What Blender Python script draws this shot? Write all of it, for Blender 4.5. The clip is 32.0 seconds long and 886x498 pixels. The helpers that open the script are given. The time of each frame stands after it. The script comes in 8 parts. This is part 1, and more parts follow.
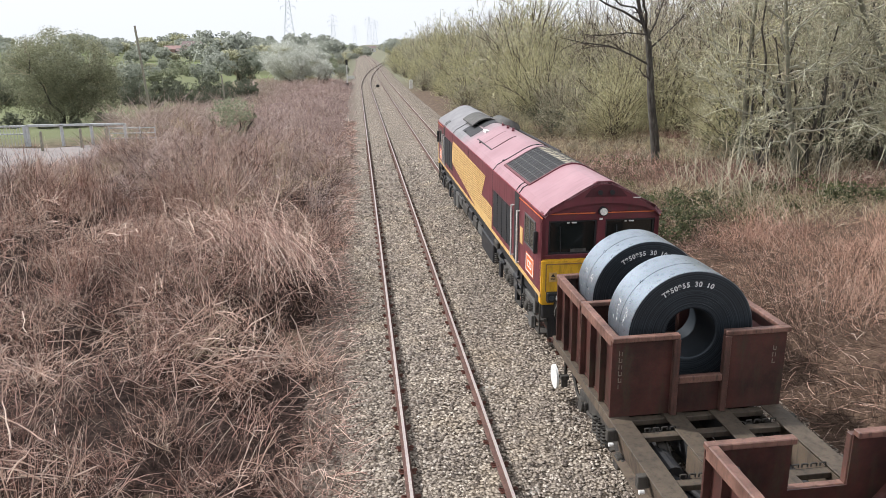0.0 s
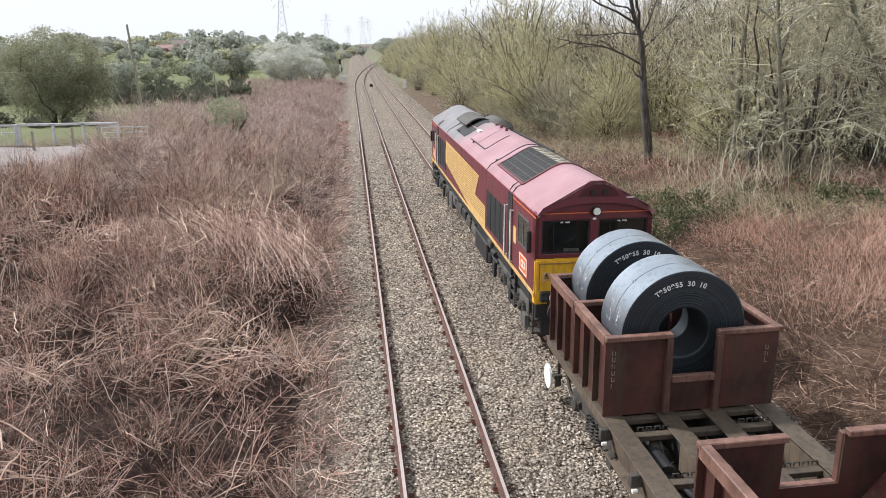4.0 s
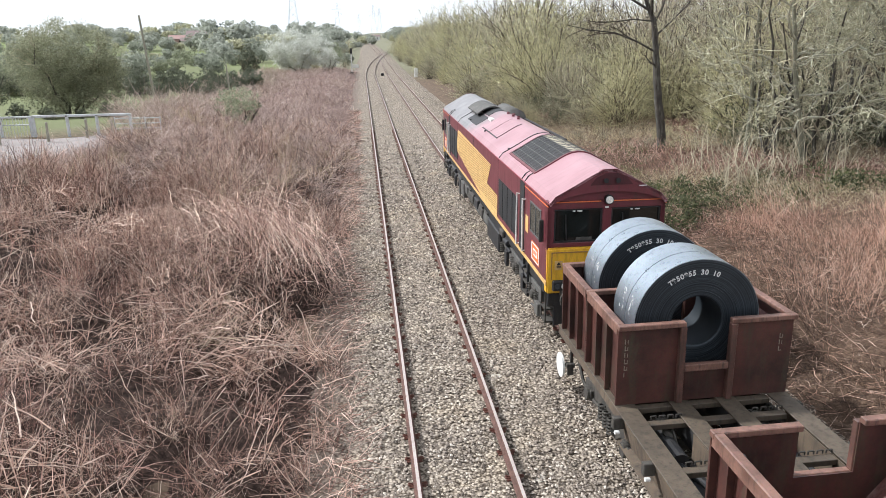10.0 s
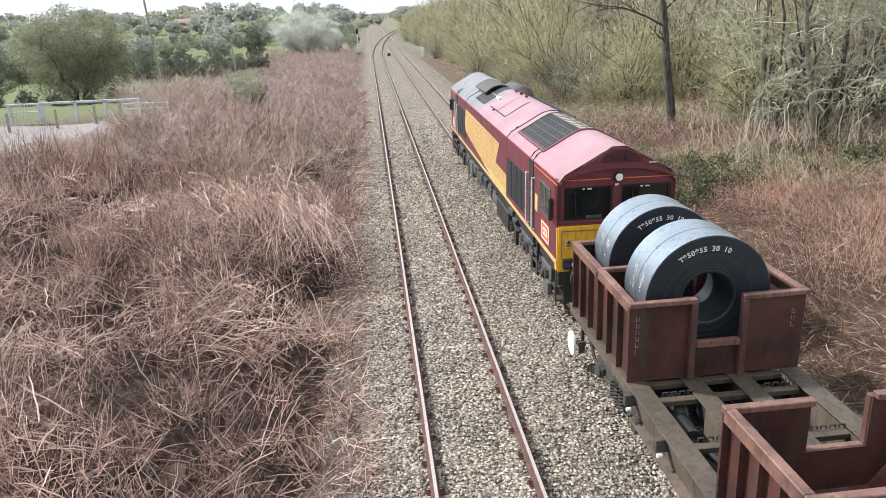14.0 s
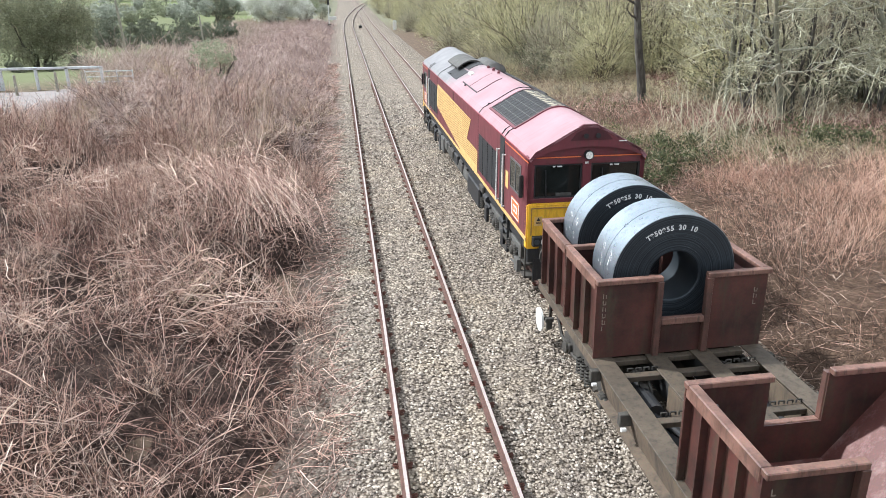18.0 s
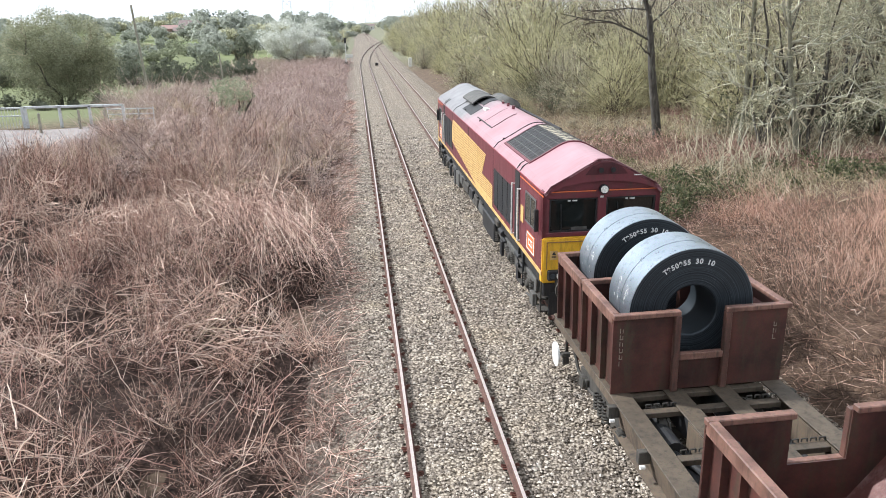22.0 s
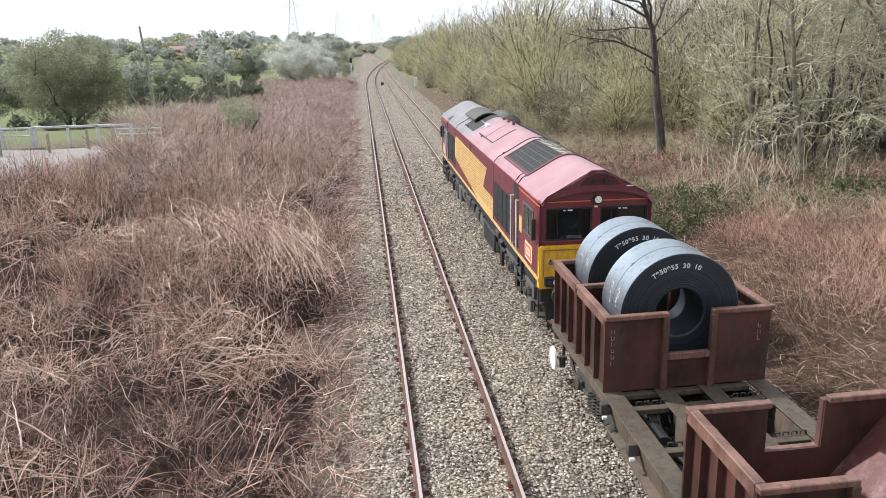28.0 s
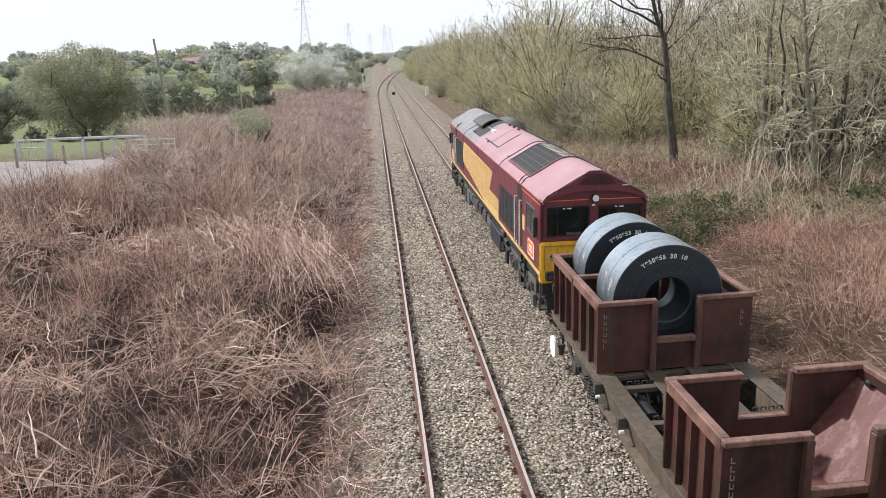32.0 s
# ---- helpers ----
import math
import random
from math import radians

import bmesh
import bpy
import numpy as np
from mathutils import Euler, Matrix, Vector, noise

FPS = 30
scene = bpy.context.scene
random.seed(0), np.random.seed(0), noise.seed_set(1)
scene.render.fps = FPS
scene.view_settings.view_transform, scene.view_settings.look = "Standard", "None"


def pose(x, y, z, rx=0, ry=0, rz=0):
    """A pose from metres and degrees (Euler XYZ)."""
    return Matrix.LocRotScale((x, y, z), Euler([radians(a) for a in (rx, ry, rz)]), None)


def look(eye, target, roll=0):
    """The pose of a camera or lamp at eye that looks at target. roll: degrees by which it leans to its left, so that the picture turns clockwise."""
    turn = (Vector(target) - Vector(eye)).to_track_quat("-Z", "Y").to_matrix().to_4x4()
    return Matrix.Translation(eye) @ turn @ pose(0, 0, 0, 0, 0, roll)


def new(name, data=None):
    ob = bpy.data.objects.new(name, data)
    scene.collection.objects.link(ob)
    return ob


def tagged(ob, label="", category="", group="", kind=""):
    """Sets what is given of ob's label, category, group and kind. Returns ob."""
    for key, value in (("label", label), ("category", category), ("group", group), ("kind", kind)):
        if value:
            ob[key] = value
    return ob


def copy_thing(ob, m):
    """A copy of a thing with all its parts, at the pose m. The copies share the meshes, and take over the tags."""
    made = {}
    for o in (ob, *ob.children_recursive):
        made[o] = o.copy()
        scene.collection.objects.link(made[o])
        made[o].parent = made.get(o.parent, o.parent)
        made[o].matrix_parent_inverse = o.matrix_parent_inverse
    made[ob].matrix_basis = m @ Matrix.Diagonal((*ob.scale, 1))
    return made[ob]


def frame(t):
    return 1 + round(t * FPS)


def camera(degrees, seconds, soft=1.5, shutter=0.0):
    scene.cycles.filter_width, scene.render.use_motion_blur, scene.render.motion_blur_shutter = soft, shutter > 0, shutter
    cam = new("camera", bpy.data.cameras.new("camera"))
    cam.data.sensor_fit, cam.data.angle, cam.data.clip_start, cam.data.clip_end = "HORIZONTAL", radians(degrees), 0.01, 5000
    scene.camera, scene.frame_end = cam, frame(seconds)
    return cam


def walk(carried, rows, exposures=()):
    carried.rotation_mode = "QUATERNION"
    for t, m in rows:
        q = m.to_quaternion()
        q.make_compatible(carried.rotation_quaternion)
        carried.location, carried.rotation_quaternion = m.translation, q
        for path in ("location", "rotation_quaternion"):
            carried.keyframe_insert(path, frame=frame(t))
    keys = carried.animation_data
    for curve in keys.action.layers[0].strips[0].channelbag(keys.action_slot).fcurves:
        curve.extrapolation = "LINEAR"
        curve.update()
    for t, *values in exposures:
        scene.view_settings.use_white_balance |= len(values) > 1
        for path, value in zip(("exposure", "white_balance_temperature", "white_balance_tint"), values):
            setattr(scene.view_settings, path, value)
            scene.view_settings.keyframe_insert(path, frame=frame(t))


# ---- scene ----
cam = camera(63.2, 32.0, soft=0.55)
EYE = (-1.324, 0.0, 6.472)
# seconds, yaw, pitch, roll of the hand-held camera on the bridge
PATH = [
    (0, -6.54, -15.89, -0.44),
    (0.5, -6.66, -15.86, -0.42),
    (1, -6.85, -15.90, -0.35),
    (1.5, -7.00, -15.93, -0.33),
    (2, -7.01, -15.87, -0.33),
    (2.5, -7.08, -15.86, -0.29),
    (3, -7.15, -15.90, -0.28),
    (3.5, -7.14, -15.92, -0.28),
    (5.5, -6.78, -15.89, -0.51),
    (6, -6.76, -15.78, -0.56),
    (6.5, -6.66, -15.66, -0.61),
    (7, -6.60, -15.66, -0.65),
    (7.5, -6.65, -15.60, -0.60),
    (8, -6.71, -15.76, -0.53),
    (8.5, -6.73, -16.35, -0.53),
    (9, -6.67, -16.55, -0.54),
    (9.5, -6.44, -16.41, -0.65),
    (10, -6.07, -16.77, -0.80),
    (10.5, -5.89, -16.87, -0.92),
    (11, -5.84, -15.68, -1.14),
    (11.1, -5.90, -15.00, -1.40),
    (11.2, -5.96, -14.00, -1.66),
    (11.3, -6.01, -12.40, -1.93),
    (11.4, -6.07, -11.00, -2.19),
    (11.5, -6.13, -10.36, -2.45),
    (11.6, -5.81, -10.90, -2.58),
    (11.7, -5.49, -11.90, -2.72),
    (11.8, -5.17, -12.80, -2.85),
    (11.9, -4.85, -13.70, -2.99),
    (12, -4.53, -14.35, -3.12),
    (12.2, -4.86, -15.30, -2.77),
    (12.5, -5.35, -16.40, -2.24),
    (13, -5.99, -17.51, -1.80),
    (13.5, -5.59, -18.15, -1.84),
    (14, -5.22, -18.32, -1.94),
    (14.5, -5.71, -18.53, -1.69),
    (15, -6.56, -18.86, -1.26),
    (15.5, -7.60, -19.27, -0.64),
    (17.5, -7.65, -20.20, -0.61),
    (18, -7.70, -20.29, -0.47),
    (18.5, -8.08, -20.52, -0.21),
    (19, -8.05, -19.77, -0.29),
    (19.5, -7.71, -18.13, -0.36),
    (20, -6.82, -17.50, -0.56),
    (20.5, -6.24, -17.49, -0.74),
    (21, -6.12, -17.45, -0.91),
    (21.5, -6.07, -17.59, -1.00),
    (22, -6.45, -17.56, -0.92),
    (22.5, -6.67, -17.58, -0.95),
    (23, -6.60, -17.42, -1.14),
    (23.5, -6.55, -17.30, -1.22),
    (24, -6.46, -17.23, -1.39),
    (24.5, -6.36, -17.09, -1.51),
    (25, -6.32, -16.95, -1.56),
    (25.5, -6.30, -16.78, -1.48),
    (27.5, -6.21, -16.53, -1.36),
    (28, -6.02, -16.11, -1.16),
    (28.5, -5.92, -15.83, -1.04),
    (29, -5.70, -15.78, -1.18),
    (29.5, -5.41, -15.78, -1.36),
    (30, -5.28, -15.77, -1.40),
    (30.5, -5.30, -15.82, -1.52),
    (31, -5.14, -15.65, -1.61),
    (31.5, -5.05, -15.46, -1.59),
    (32, -5.06, -15.38, -1.63),
]
walk(cam, [(t, pose(*EYE, 0, 0, y) @ pose(0, 0, 0, 90 + p) @ pose(0, 0, 0, 0, 0, r)) for t, y, p, r in PATH],
     exposures=[(t, e - 0.11, 6025 - 650 * (e - 0.26), 10 - 10 * (e - 0.26)) for t, e in ((0, 0.22), (8, 0.24), (9, 0.32), (10, 0.42), (11, 0.50), (11.5, 0.20), (12, -0.03), (12.6, 0.20), (13, 0.40), (14, 0.50), (15, 0.64), (17.5, 0.67), (19, 0.67), (21, 0.57), (22, 0.57), (25, 0.49), (28, 0.37), (32, 0.24))])

# ---- light: hazy bright sky, veiled sun high on the near left ----
world = bpy.data.worlds.new("sky")
scene.world = world
world.use_nodes = True
wn, wl = world.node_tree.nodes, world.node_tree.links
wn.clear()
sky = wn.new("ShaderNodeTexSky")
sky.sky_type = 'NISHITA'
sky.sun_disc = False
sky.sun_elevation = radians(42)
sky.sun_rotation = radians(-62)
sky.air_density, sky.dust_density, sky.ozone_density = 1.0, 4.0, 1.0
haze = wn.new("ShaderNodeMix")
haze.data_type = 'RGBA'
haze.inputs[0].default_value = 0.90
haze.inputs[7].default_value = (10.2, 10.2, 10.25, 1)
bg = wn.new("ShaderNodeBackground")
bg.inputs[1].default_value = 0.098
wout = wn.new("ShaderNodeOutputWorld")
wl.new(sky.outputs[0], haze.inputs[6])
wl.new(haze.outputs[2], bg.inputs[0])
wl.new(bg.outputs[0], wout.inputs[0])
sun = new("sun", bpy.data.lights.new("sun", 'SUN'))
sun.data.energy = 5.0
sun.data.angle = radians(2.5)
sun.data.color = (1.0, 0.955, 0.90)
SUN_DIR = Vector((-math.sin(radians(62)) * math.cos(radians(42)), math.cos(radians(62)) * math.cos(radians(42)), math.sin(radians(42))))
sun.matrix_world = look(SUN_DIR * 60, (0, 0, 0))


# ---- materials ----
def material(name, rough=0.7, metal=0.0, spec=0.4):
    m = bpy.data.materials.new(name)
    m.use_nodes = True
    n = m.node_tree.nodes
    b = n["Principled BSDF"]
    b.inputs["Roughness"].default_value = rough
    b.inputs["Metallic"].default_value = metal
    b.inputs["Specular IOR Level"].default_value = spec
    return m, n, m.node_tree.links, b


def ramp(n, l, src, stops):
    r = n.new("ShaderNodeValToRGB")
    el = r.color_ramp.elements
    while len(el) < len(stops):
        el.new(0.5)
    for e, (p, c) in zip(el, stops):
        e.position, e.color = p, (*c, 1)
    l.new(src, r.inputs[0])
    return r.outputs[0]


def noise_tex(n, l, scale, detail=4, rough=0.55, vec=None, kind="ShaderNodeTexNoise"):
    t = n.new(kind)
    t.inputs["Scale"].default_value = scale
    if kind == "ShaderNodeTexNoise":
        t.inputs["Detail"].default_value = detail
        t.inputs["Roughness"].default_value = rough
    if vec is not None:
        l.new(vec, t.inputs["Vector"])
    return t


def mixc(n, l, fac, a, b, mode='MIX'):
    m = n.new("ShaderNodeMix")
    m.data_type, m.blend_type = 'RGBA', mode
    for i, v in ((0, fac), (6, a), (7, b)):
        if isinstance(v, bpy.types.NodeSocket):
            l.new(v, m.inputs[i])
        else:
            m.inputs[i].default_value = (*v, 1) if isinstance(v, tuple) else v
    return m.outputs[2]


def bump(n, l, b, height, strength=0.3, dist=0.02):
    k = n.new("ShaderNodeBump")
    k.inputs["Strength"].default_value, k.inputs["Distance"].default_value = strength, dist
    l.new(height, k.inputs["Height"])
    l.new(k.outputs[0], b.inputs["Normal"])


def worn(name, c1, c2, c3, scale=3.0, rough=0.6, metal=0.0, spec=0.4, fine=60.0, bumps=0.15, streak=True):
    """Paint or metal with blotches at two scales: c1 main, c2 faded, c3 dirt."""
    m, n, l, b = material(name, rough, metal, spec)
    co = n.new("ShaderNodeTexCoord").outputs["Object"]
    big = noise_tex(n, l, scale, 6, 0.65, co)
    base = ramp(n, l, big.outputs[0], [(0.3, c1), (0.62, c2)])
    mp = n.new("ShaderNodeMapping")
    mp.inputs["Scale"].default_value = (1.0, 1.0, 0.18) if streak else (1, 1, 1)
    l.new(co, mp.inputs["Vector"])
    st = noise_tex(n, l, scale * 4, 5, 0.7, mp.outputs[0])
    mask = ramp(n, l, st.outputs[0], [(0.5, (0, 0, 0)), (0.75, (1, 1, 1))])
    col = mixc(n, l, mask, base, c3)
    f = noise_tex(n, l, fine, 3, 0.6, co)
    col = mixc(n, l, 0.35, col, mixc(n, l, 1.0, col, f.outputs[1], 'OVERLAY'))
    l.new(col, b.inputs["Base Color"])
    rr = n.new("ShaderNodeMapRange")
    rr.inputs[3].default_value, rr.inputs[4].default_value = max(rough - 0.15, 0.05), min(rough + 0.2, 1)
    l.new(st.outputs[0], rr.inputs[0])
    l.new(rr.outputs[0], b.inputs["Roughness"])
    bump(n, l, b, f.outputs[0], bumps, 0.004)
    return m


def stems(name, stops, rough=0.8):
    """Dry stems or twigs: each island its own shade."""
    m, n, l, b = material(name, rough, 0, 0.25)
    g = n.new("ShaderNodeNewGeometry")
    col = ramp(n, l, g.outputs["Random Per Island"], stops)
    co = n.new("ShaderNodeTexCoord").outputs["Object"]
    f = noise_tex(n, l, 1.2, 4, 0.6, co)
    shade = ramp(n, l, f.outputs[0], [(0.3, (0.72, 0.70, 0.70)), (0.7, (1.15, 1.12, 1.08))])
    l.new(mixc(n, l, 1.0, col, shade, 'MULTIPLY'), b.inputs["Base Color"])
    return m


def leaf(name, stops, trans=0.5):
    m, n, l, b = material(name, 0.55, 0, 0.35)
    g = n.new("ShaderNodeNewGeometry")
    col = ramp(n, l, g.outputs["Random Per Island"], stops)
    l.new(col, b.inputs["Base Color"])
    tr = n.new("ShaderNodeBsdfTranslucent")
    l.new(col, tr.inputs[0])
    mx = n.new("ShaderNodeMixShader")
    mx.inputs[0].default_value = trans
    out = n["Material Output"]
    l.new(b.outputs[0], mx.inputs[1])
    l.new(tr.outputs[0], mx.inputs[2])
    l.new(mx.outputs[0], out.inputs[0])
    return m


def flat(name, c, rough=0.5, metal=0.0, spec=0.4):
    m, n, l, b = material(name, rough, metal, spec)
    co = n.new("ShaderNodeTexCoord").outputs["Object"]
    f = noise_tex(n, l, 25, 4, 0.6, co)
    s = ramp(n, l, f.outputs[0], [(0.3, tuple(v * 0.75 for v in c)), (0.7, tuple(min(v * 1.2, 1) for v in c))])
    l.new(s, b.inputs["Base Color"])
    return m


def fines(n, l, co, col):
    """Brown fines and leaf dirt spread over the stones beside the thicket."""
    sep = n.new("ShaderNodeSeparateXYZ")
    l.new(co, sep.inputs[0])
    w = noise_tex(n, l, 1.7, 6, 0.7, co)
    add = n.new("ShaderNodeMath")
    add.operation = 'MULTIPLY_ADD'
    add.inputs[1].default_value = 1.8
    l.new(w.outputs[0], add.inputs[0])
    l.new(sep.outputs[0], add.inputs[2])
    mr = n.new("ShaderNodeMapRange")
    mr.inputs[1].default_value, mr.inputs[2].default_value, mr.inputs[4].default_value = -0.45, -1.25, 0.85
    l.new(add.outputs[0], mr.inputs[0])
    k = noise_tex(n, l, 14, 4, 0.7, co)
    dirt = ramp(n, l, k.outputs[0], [(0.35, (0.07, 0.052, 0.042)), (0.6, (0.17, 0.13, 0.105)), (0.8, (0.30, 0.24, 0.19))])
    return mixc(n, l, mr.outputs[0], col, dirt)


def ballast_material():
    m, n, l, b = material("ballast", 0.9, 0, 0.2)
    co = n.new("ShaderNodeTexCoord").outputs["Object"]
    v = n.new("ShaderNodeTexVoronoi")
    v.inputs["Scale"].default_value = 20
    l.new(co, v.inputs["Vector"])
    stone = ramp(n, l, v.outputs["Color"], [(0.0, (0.085, 0.073, 0.062)), (0.45, (0.275, 0.237, 0.20)), (1.0, (0.56, 0.505, 0.43))])
    # crevice shade between the stones, multiplied into their colour
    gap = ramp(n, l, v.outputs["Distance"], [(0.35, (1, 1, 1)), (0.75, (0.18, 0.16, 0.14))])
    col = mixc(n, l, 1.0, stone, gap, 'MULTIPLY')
    big = noise_tex(n, l, 0.8, 5, 0.6, co)
    tint = ramp(n, l, big.outputs[0], [(0.3, (0.80, 0.765, 0.74)), (0.55, (1.0, 0.96, 0.90)), (0.75, (1.10, 1.02, 0.88))])
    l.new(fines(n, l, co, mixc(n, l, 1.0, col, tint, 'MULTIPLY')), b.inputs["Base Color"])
    bump(n, l, b, v.outputs["Distance"], -1.0, 0.04)
    return m


def stone_material():
    m, n, l, b = material("ballast_stone", 0.88, 0, 0.25)
    g = n.new("ShaderNodeNewGeometry")
    col = ramp(n, l, g.outputs["Random Per Island"], [(0.0, (0.08, 0.068, 0.06)), (0.3, (0.237, 0.205, 0.18)), (0.75, (0.425, 0.375, 0.327)), (1.0, (0.70, 0.65, 0.58))])
    co = n.new("ShaderNodeTexCoord").outputs["Object"]
    big = noise_tex(n, l, 0.8, 5, 0.6, co)
    tint = ramp(n, l, big.outputs[0], [(0.3, (0.80, 0.765, 0.74)), (0.55, (1.0, 0.96, 0.90)), (0.75, (1.10, 1.02, 0.88))])
    l.new(fines(n, l, co, mixc(n, l, 1.0, col, tint, 'MULTIPLY')), b.inputs["Base Color"])
    return m


def ground_material():
    m, n, l, b = material("ground_soil", 0.95, 0, 0.15)
    co = n.new("ShaderNodeTexCoord").outputs["Object"]
    a = noise_tex(n, l, 0.012, 4, 0.5, co)
    fields = ramp(n, l, a.outputs[0], [(0.34, (0.13, 0.135, 0.075)), (0.50, (0.145, 0.16, 0.075)), (0.64, (0.17, 0.22, 0.075))])
    k = noise_tex(n, l, 2.5, 6, 0.7, co)
    litter = ramp(n, l, k.outputs[0], [(0.3, (0.05, 0.038, 0.028)), (0.5, (0.12, 0.085, 0.06)), (0.75, (0.24, 0.18, 0.13))])
    sep = n.new("ShaderNodeSeparateXYZ")
    l.new(co, sep.inputs[0])
    far = n.new("ShaderNodeMapRange")
    far.inputs[1].default_value, far.inputs[2].default_value = 39, 45
    l.new(sep.outputs[1], far.inputs[0])
    lt = n.new("ShaderNodeMapRange")
    lt.inputs[1].default_value, lt.inputs[2].default_value = -12, -16
    l.new(sep.outputs[0], lt.inputs[0])
    mul = n.new("ShaderNodeMath")
    mul.operation = 'MULTIPLY'
    l.new(far.outputs[0], mul.inputs[0])
    l.new(lt.outputs[0], mul.inputs[1])
    rough = n.new("ShaderNodeMapRange")
    rough.inputs[1].default_value, rough.inputs[2].default_value = 105, 150
    l.new(sep.outputs[1], rough.inputs[0])
    turf = ramp(n, l, k.outputs[0], [(0.3, (0.10, 0.098, 0.065)), (0.5, (0.17, 0.165, 0.11)), (0.75, (0.28, 0.265, 0.185))])
    near = mixc(n, l, rough.outputs[0], litter, turf)
    l.new(mixc(n, l, mul.outputs[0], near, fields), b.inputs["Base Color"])
    bump(n, l, b, k.outputs[0], 0.6, 0.06)
    return m


BALLAST, STONE, SOIL = ballast_material(), stone_material(), ground_material()
RAIL_SIDE = worn("rusty_rail_side", (0.075, 0.040, 0.032), (0.13, 0.068, 0.052), (0.045, 0.026, 0.022), 6, 0.85)
RAIL_TOP = worn("rail_head", (0.43, 0.36, 0.33), (0.50, 0.43, 0.395), (0.32, 0.235, 0.20), 3, 0.4, 0.4, streak=False)
CLIP = worn("rusty_clip", (0.10, 0.045, 0.035), (0.17, 0.07, 0.05), (0.06, 0.03, 0.025), 9, 0.9)
CONCRETE = worn("concrete", (0.36, 0.32, 0.27), (0.44, 0.40, 0.34), (0.24, 0.20, 0.17), 5, 0.9)
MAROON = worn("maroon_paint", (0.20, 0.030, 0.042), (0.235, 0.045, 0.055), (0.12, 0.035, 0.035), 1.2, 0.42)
# darker copy of MAROON for sides, cab ends and small roof fittings
MAROON_SIDE = worn("darker_maroon_paint", (0.115, 0.022, 0.030), (0.14, 0.034, 0.042), (0.08, 0.034, 0.032), 1.5, 0.45)
GOLD_GAP = flat("gold_shadow_gap", (0.28, 0.165, 0.06), 0.7)
# maroon darkened to paint the shade in the horn recess
MAROON_RECESS_SHADE = worn("recess_shade_maroon", (0.05, 0.010, 0.014), (0.07, 0.014, 0.018), (0.03, 0.012, 0.012), 2, 0.6)
GOLD = worn("gold_paint", (0.53, 0.335, 0.115), (0.60, 0.40, 0.16), (0.38, 0.23, 0.09), 1.5, 0.5)
YELLOW = worn("yellow_paint", (0.68, 0.38, 0.02), (0.74, 0.43, 0.035), (0.42, 0.24, 0.03), 2, 0.5)
BLACK = worn("black_paint", (0.012, 0.012, 0.013), (0.022, 0.022, 0.024), (0.045, 0.04, 0.035), 3, 0.6)
GRIME = worn("underframe_grime", (0.034, 0.031, 0.027), (0.068, 0.060, 0.050), (0.02, 0.019, 0.018), 3, 0.85)
GREY_TANK = worn("grey_tank", (0.065, 0.062, 0.058), (0.105, 0.099, 0.090), (0.05, 0.045, 0.04), 2.5, 0.75)
RUST = worn("rust_brown_steel", (0.020, 0.013, 0.012), (0.092, 0.036, 0.029), (0.058, 0.049, 0.032), 1.2, 0.42, fine=30)
RUST_FRAME = worn("rust_frame_steel", (0.050, 0.027, 0.022), (0.125, 0.062, 0.048), (0.035, 0.026, 0.021), 2.6, 0.45)
RUST_EDGE = worn("worn_rust_edge", (0.085, 0.042, 0.031), (0.215, 0.115, 0.086), (0.052, 0.033, 0.027), 3.2, 0.5)
CHUTE = worn("scuffed_red_chute", (0.080, 0.027, 0.023), (0.125, 0.046, 0.038), (0.25, 0.155, 0.14), 1.3, 0.5)
DECK = worn("brown_deck_steel", (0.052, 0.040, 0.029), (0.092, 0.070, 0.049), (0.030, 0.025, 0.021), 2.6, 0.62)
WHITE = flat("white_paint", (0.72, 0.71, 0.68), 0.5)


def coil_edge_material():
    """Edges of wound strip: fine concentric lines round the coil's axis."""
    m, n, l, b = material("coil_edge_steel", 0.45, 0.35, 0.4)
    co = n.new("ShaderNodeTexCoord").outputs["Object"]
    mp = n.new("ShaderNodeMapping")
    mp.inputs["Scale"].default_value = (1, 0, 1)
    l.new(co, mp.inputs[0])
    ln = n.new("ShaderNodeVectorMath")
    ln.operation = 'LENGTH'
    l.new(mp.outputs[0], ln.inputs[0])
    lines = n.new("ShaderNodeTexNoise")
    lines.noise_dimensions = '1D'
    lines.inputs["Scale"].default_value, lines.inputs["Detail"].default_value = 55, 5
    l.new(ln.outputs["Value"], lines.inputs["W"])
    big = noise_tex(n, l, 1.3, 4, 0.6, co)
    base = ramp(n, l, lines.outputs[0], [(0.32, (0.018, 0.023, 0.028)), (0.5, (0.033, 0.040, 0.047)), (0.7, (0.056, 0.067, 0.078))])
    sh = ramp(n, l, big.outputs[0], [(0.3, (0.75, 0.75, 0.75)), (0.7, (1.2, 1.2, 1.2))])
    l.new(mixc(n, l, 1.0, base, sh, 'MULTIPLY'), b.inputs["Base Color"])
    bump(n, l, b, lines.outputs[0], 0.25, 0.006)
    return m


STEEL = coil_edge_material()
COIL_WRAP = worn("coil_wrap_steel", (0.31, 0.355, 0.40), (0.45, 0.50, 0.55), (0.20, 0.235, 0.27), 1.4, 0.30, 0.8, streak=False)
STRAP = flat("strap_steel", (0.07, 0.08, 0.09), 0.5, 0.5)
LAMP_GLASS = flat("lamp_glass", (0.75, 0.74, 0.68), 0.2)
GLASS = flat("dark_cab_glass", (0.012, 0.014, 0.013), 0.08, 0.0, 0.6)
ORANGE = flat("orange_panel", (0.68, 0.17, 0.05), 0.5)
BEIGE = flat("sunlit_beige_panel", (0.36, 0.32, 0.24), 0.7)


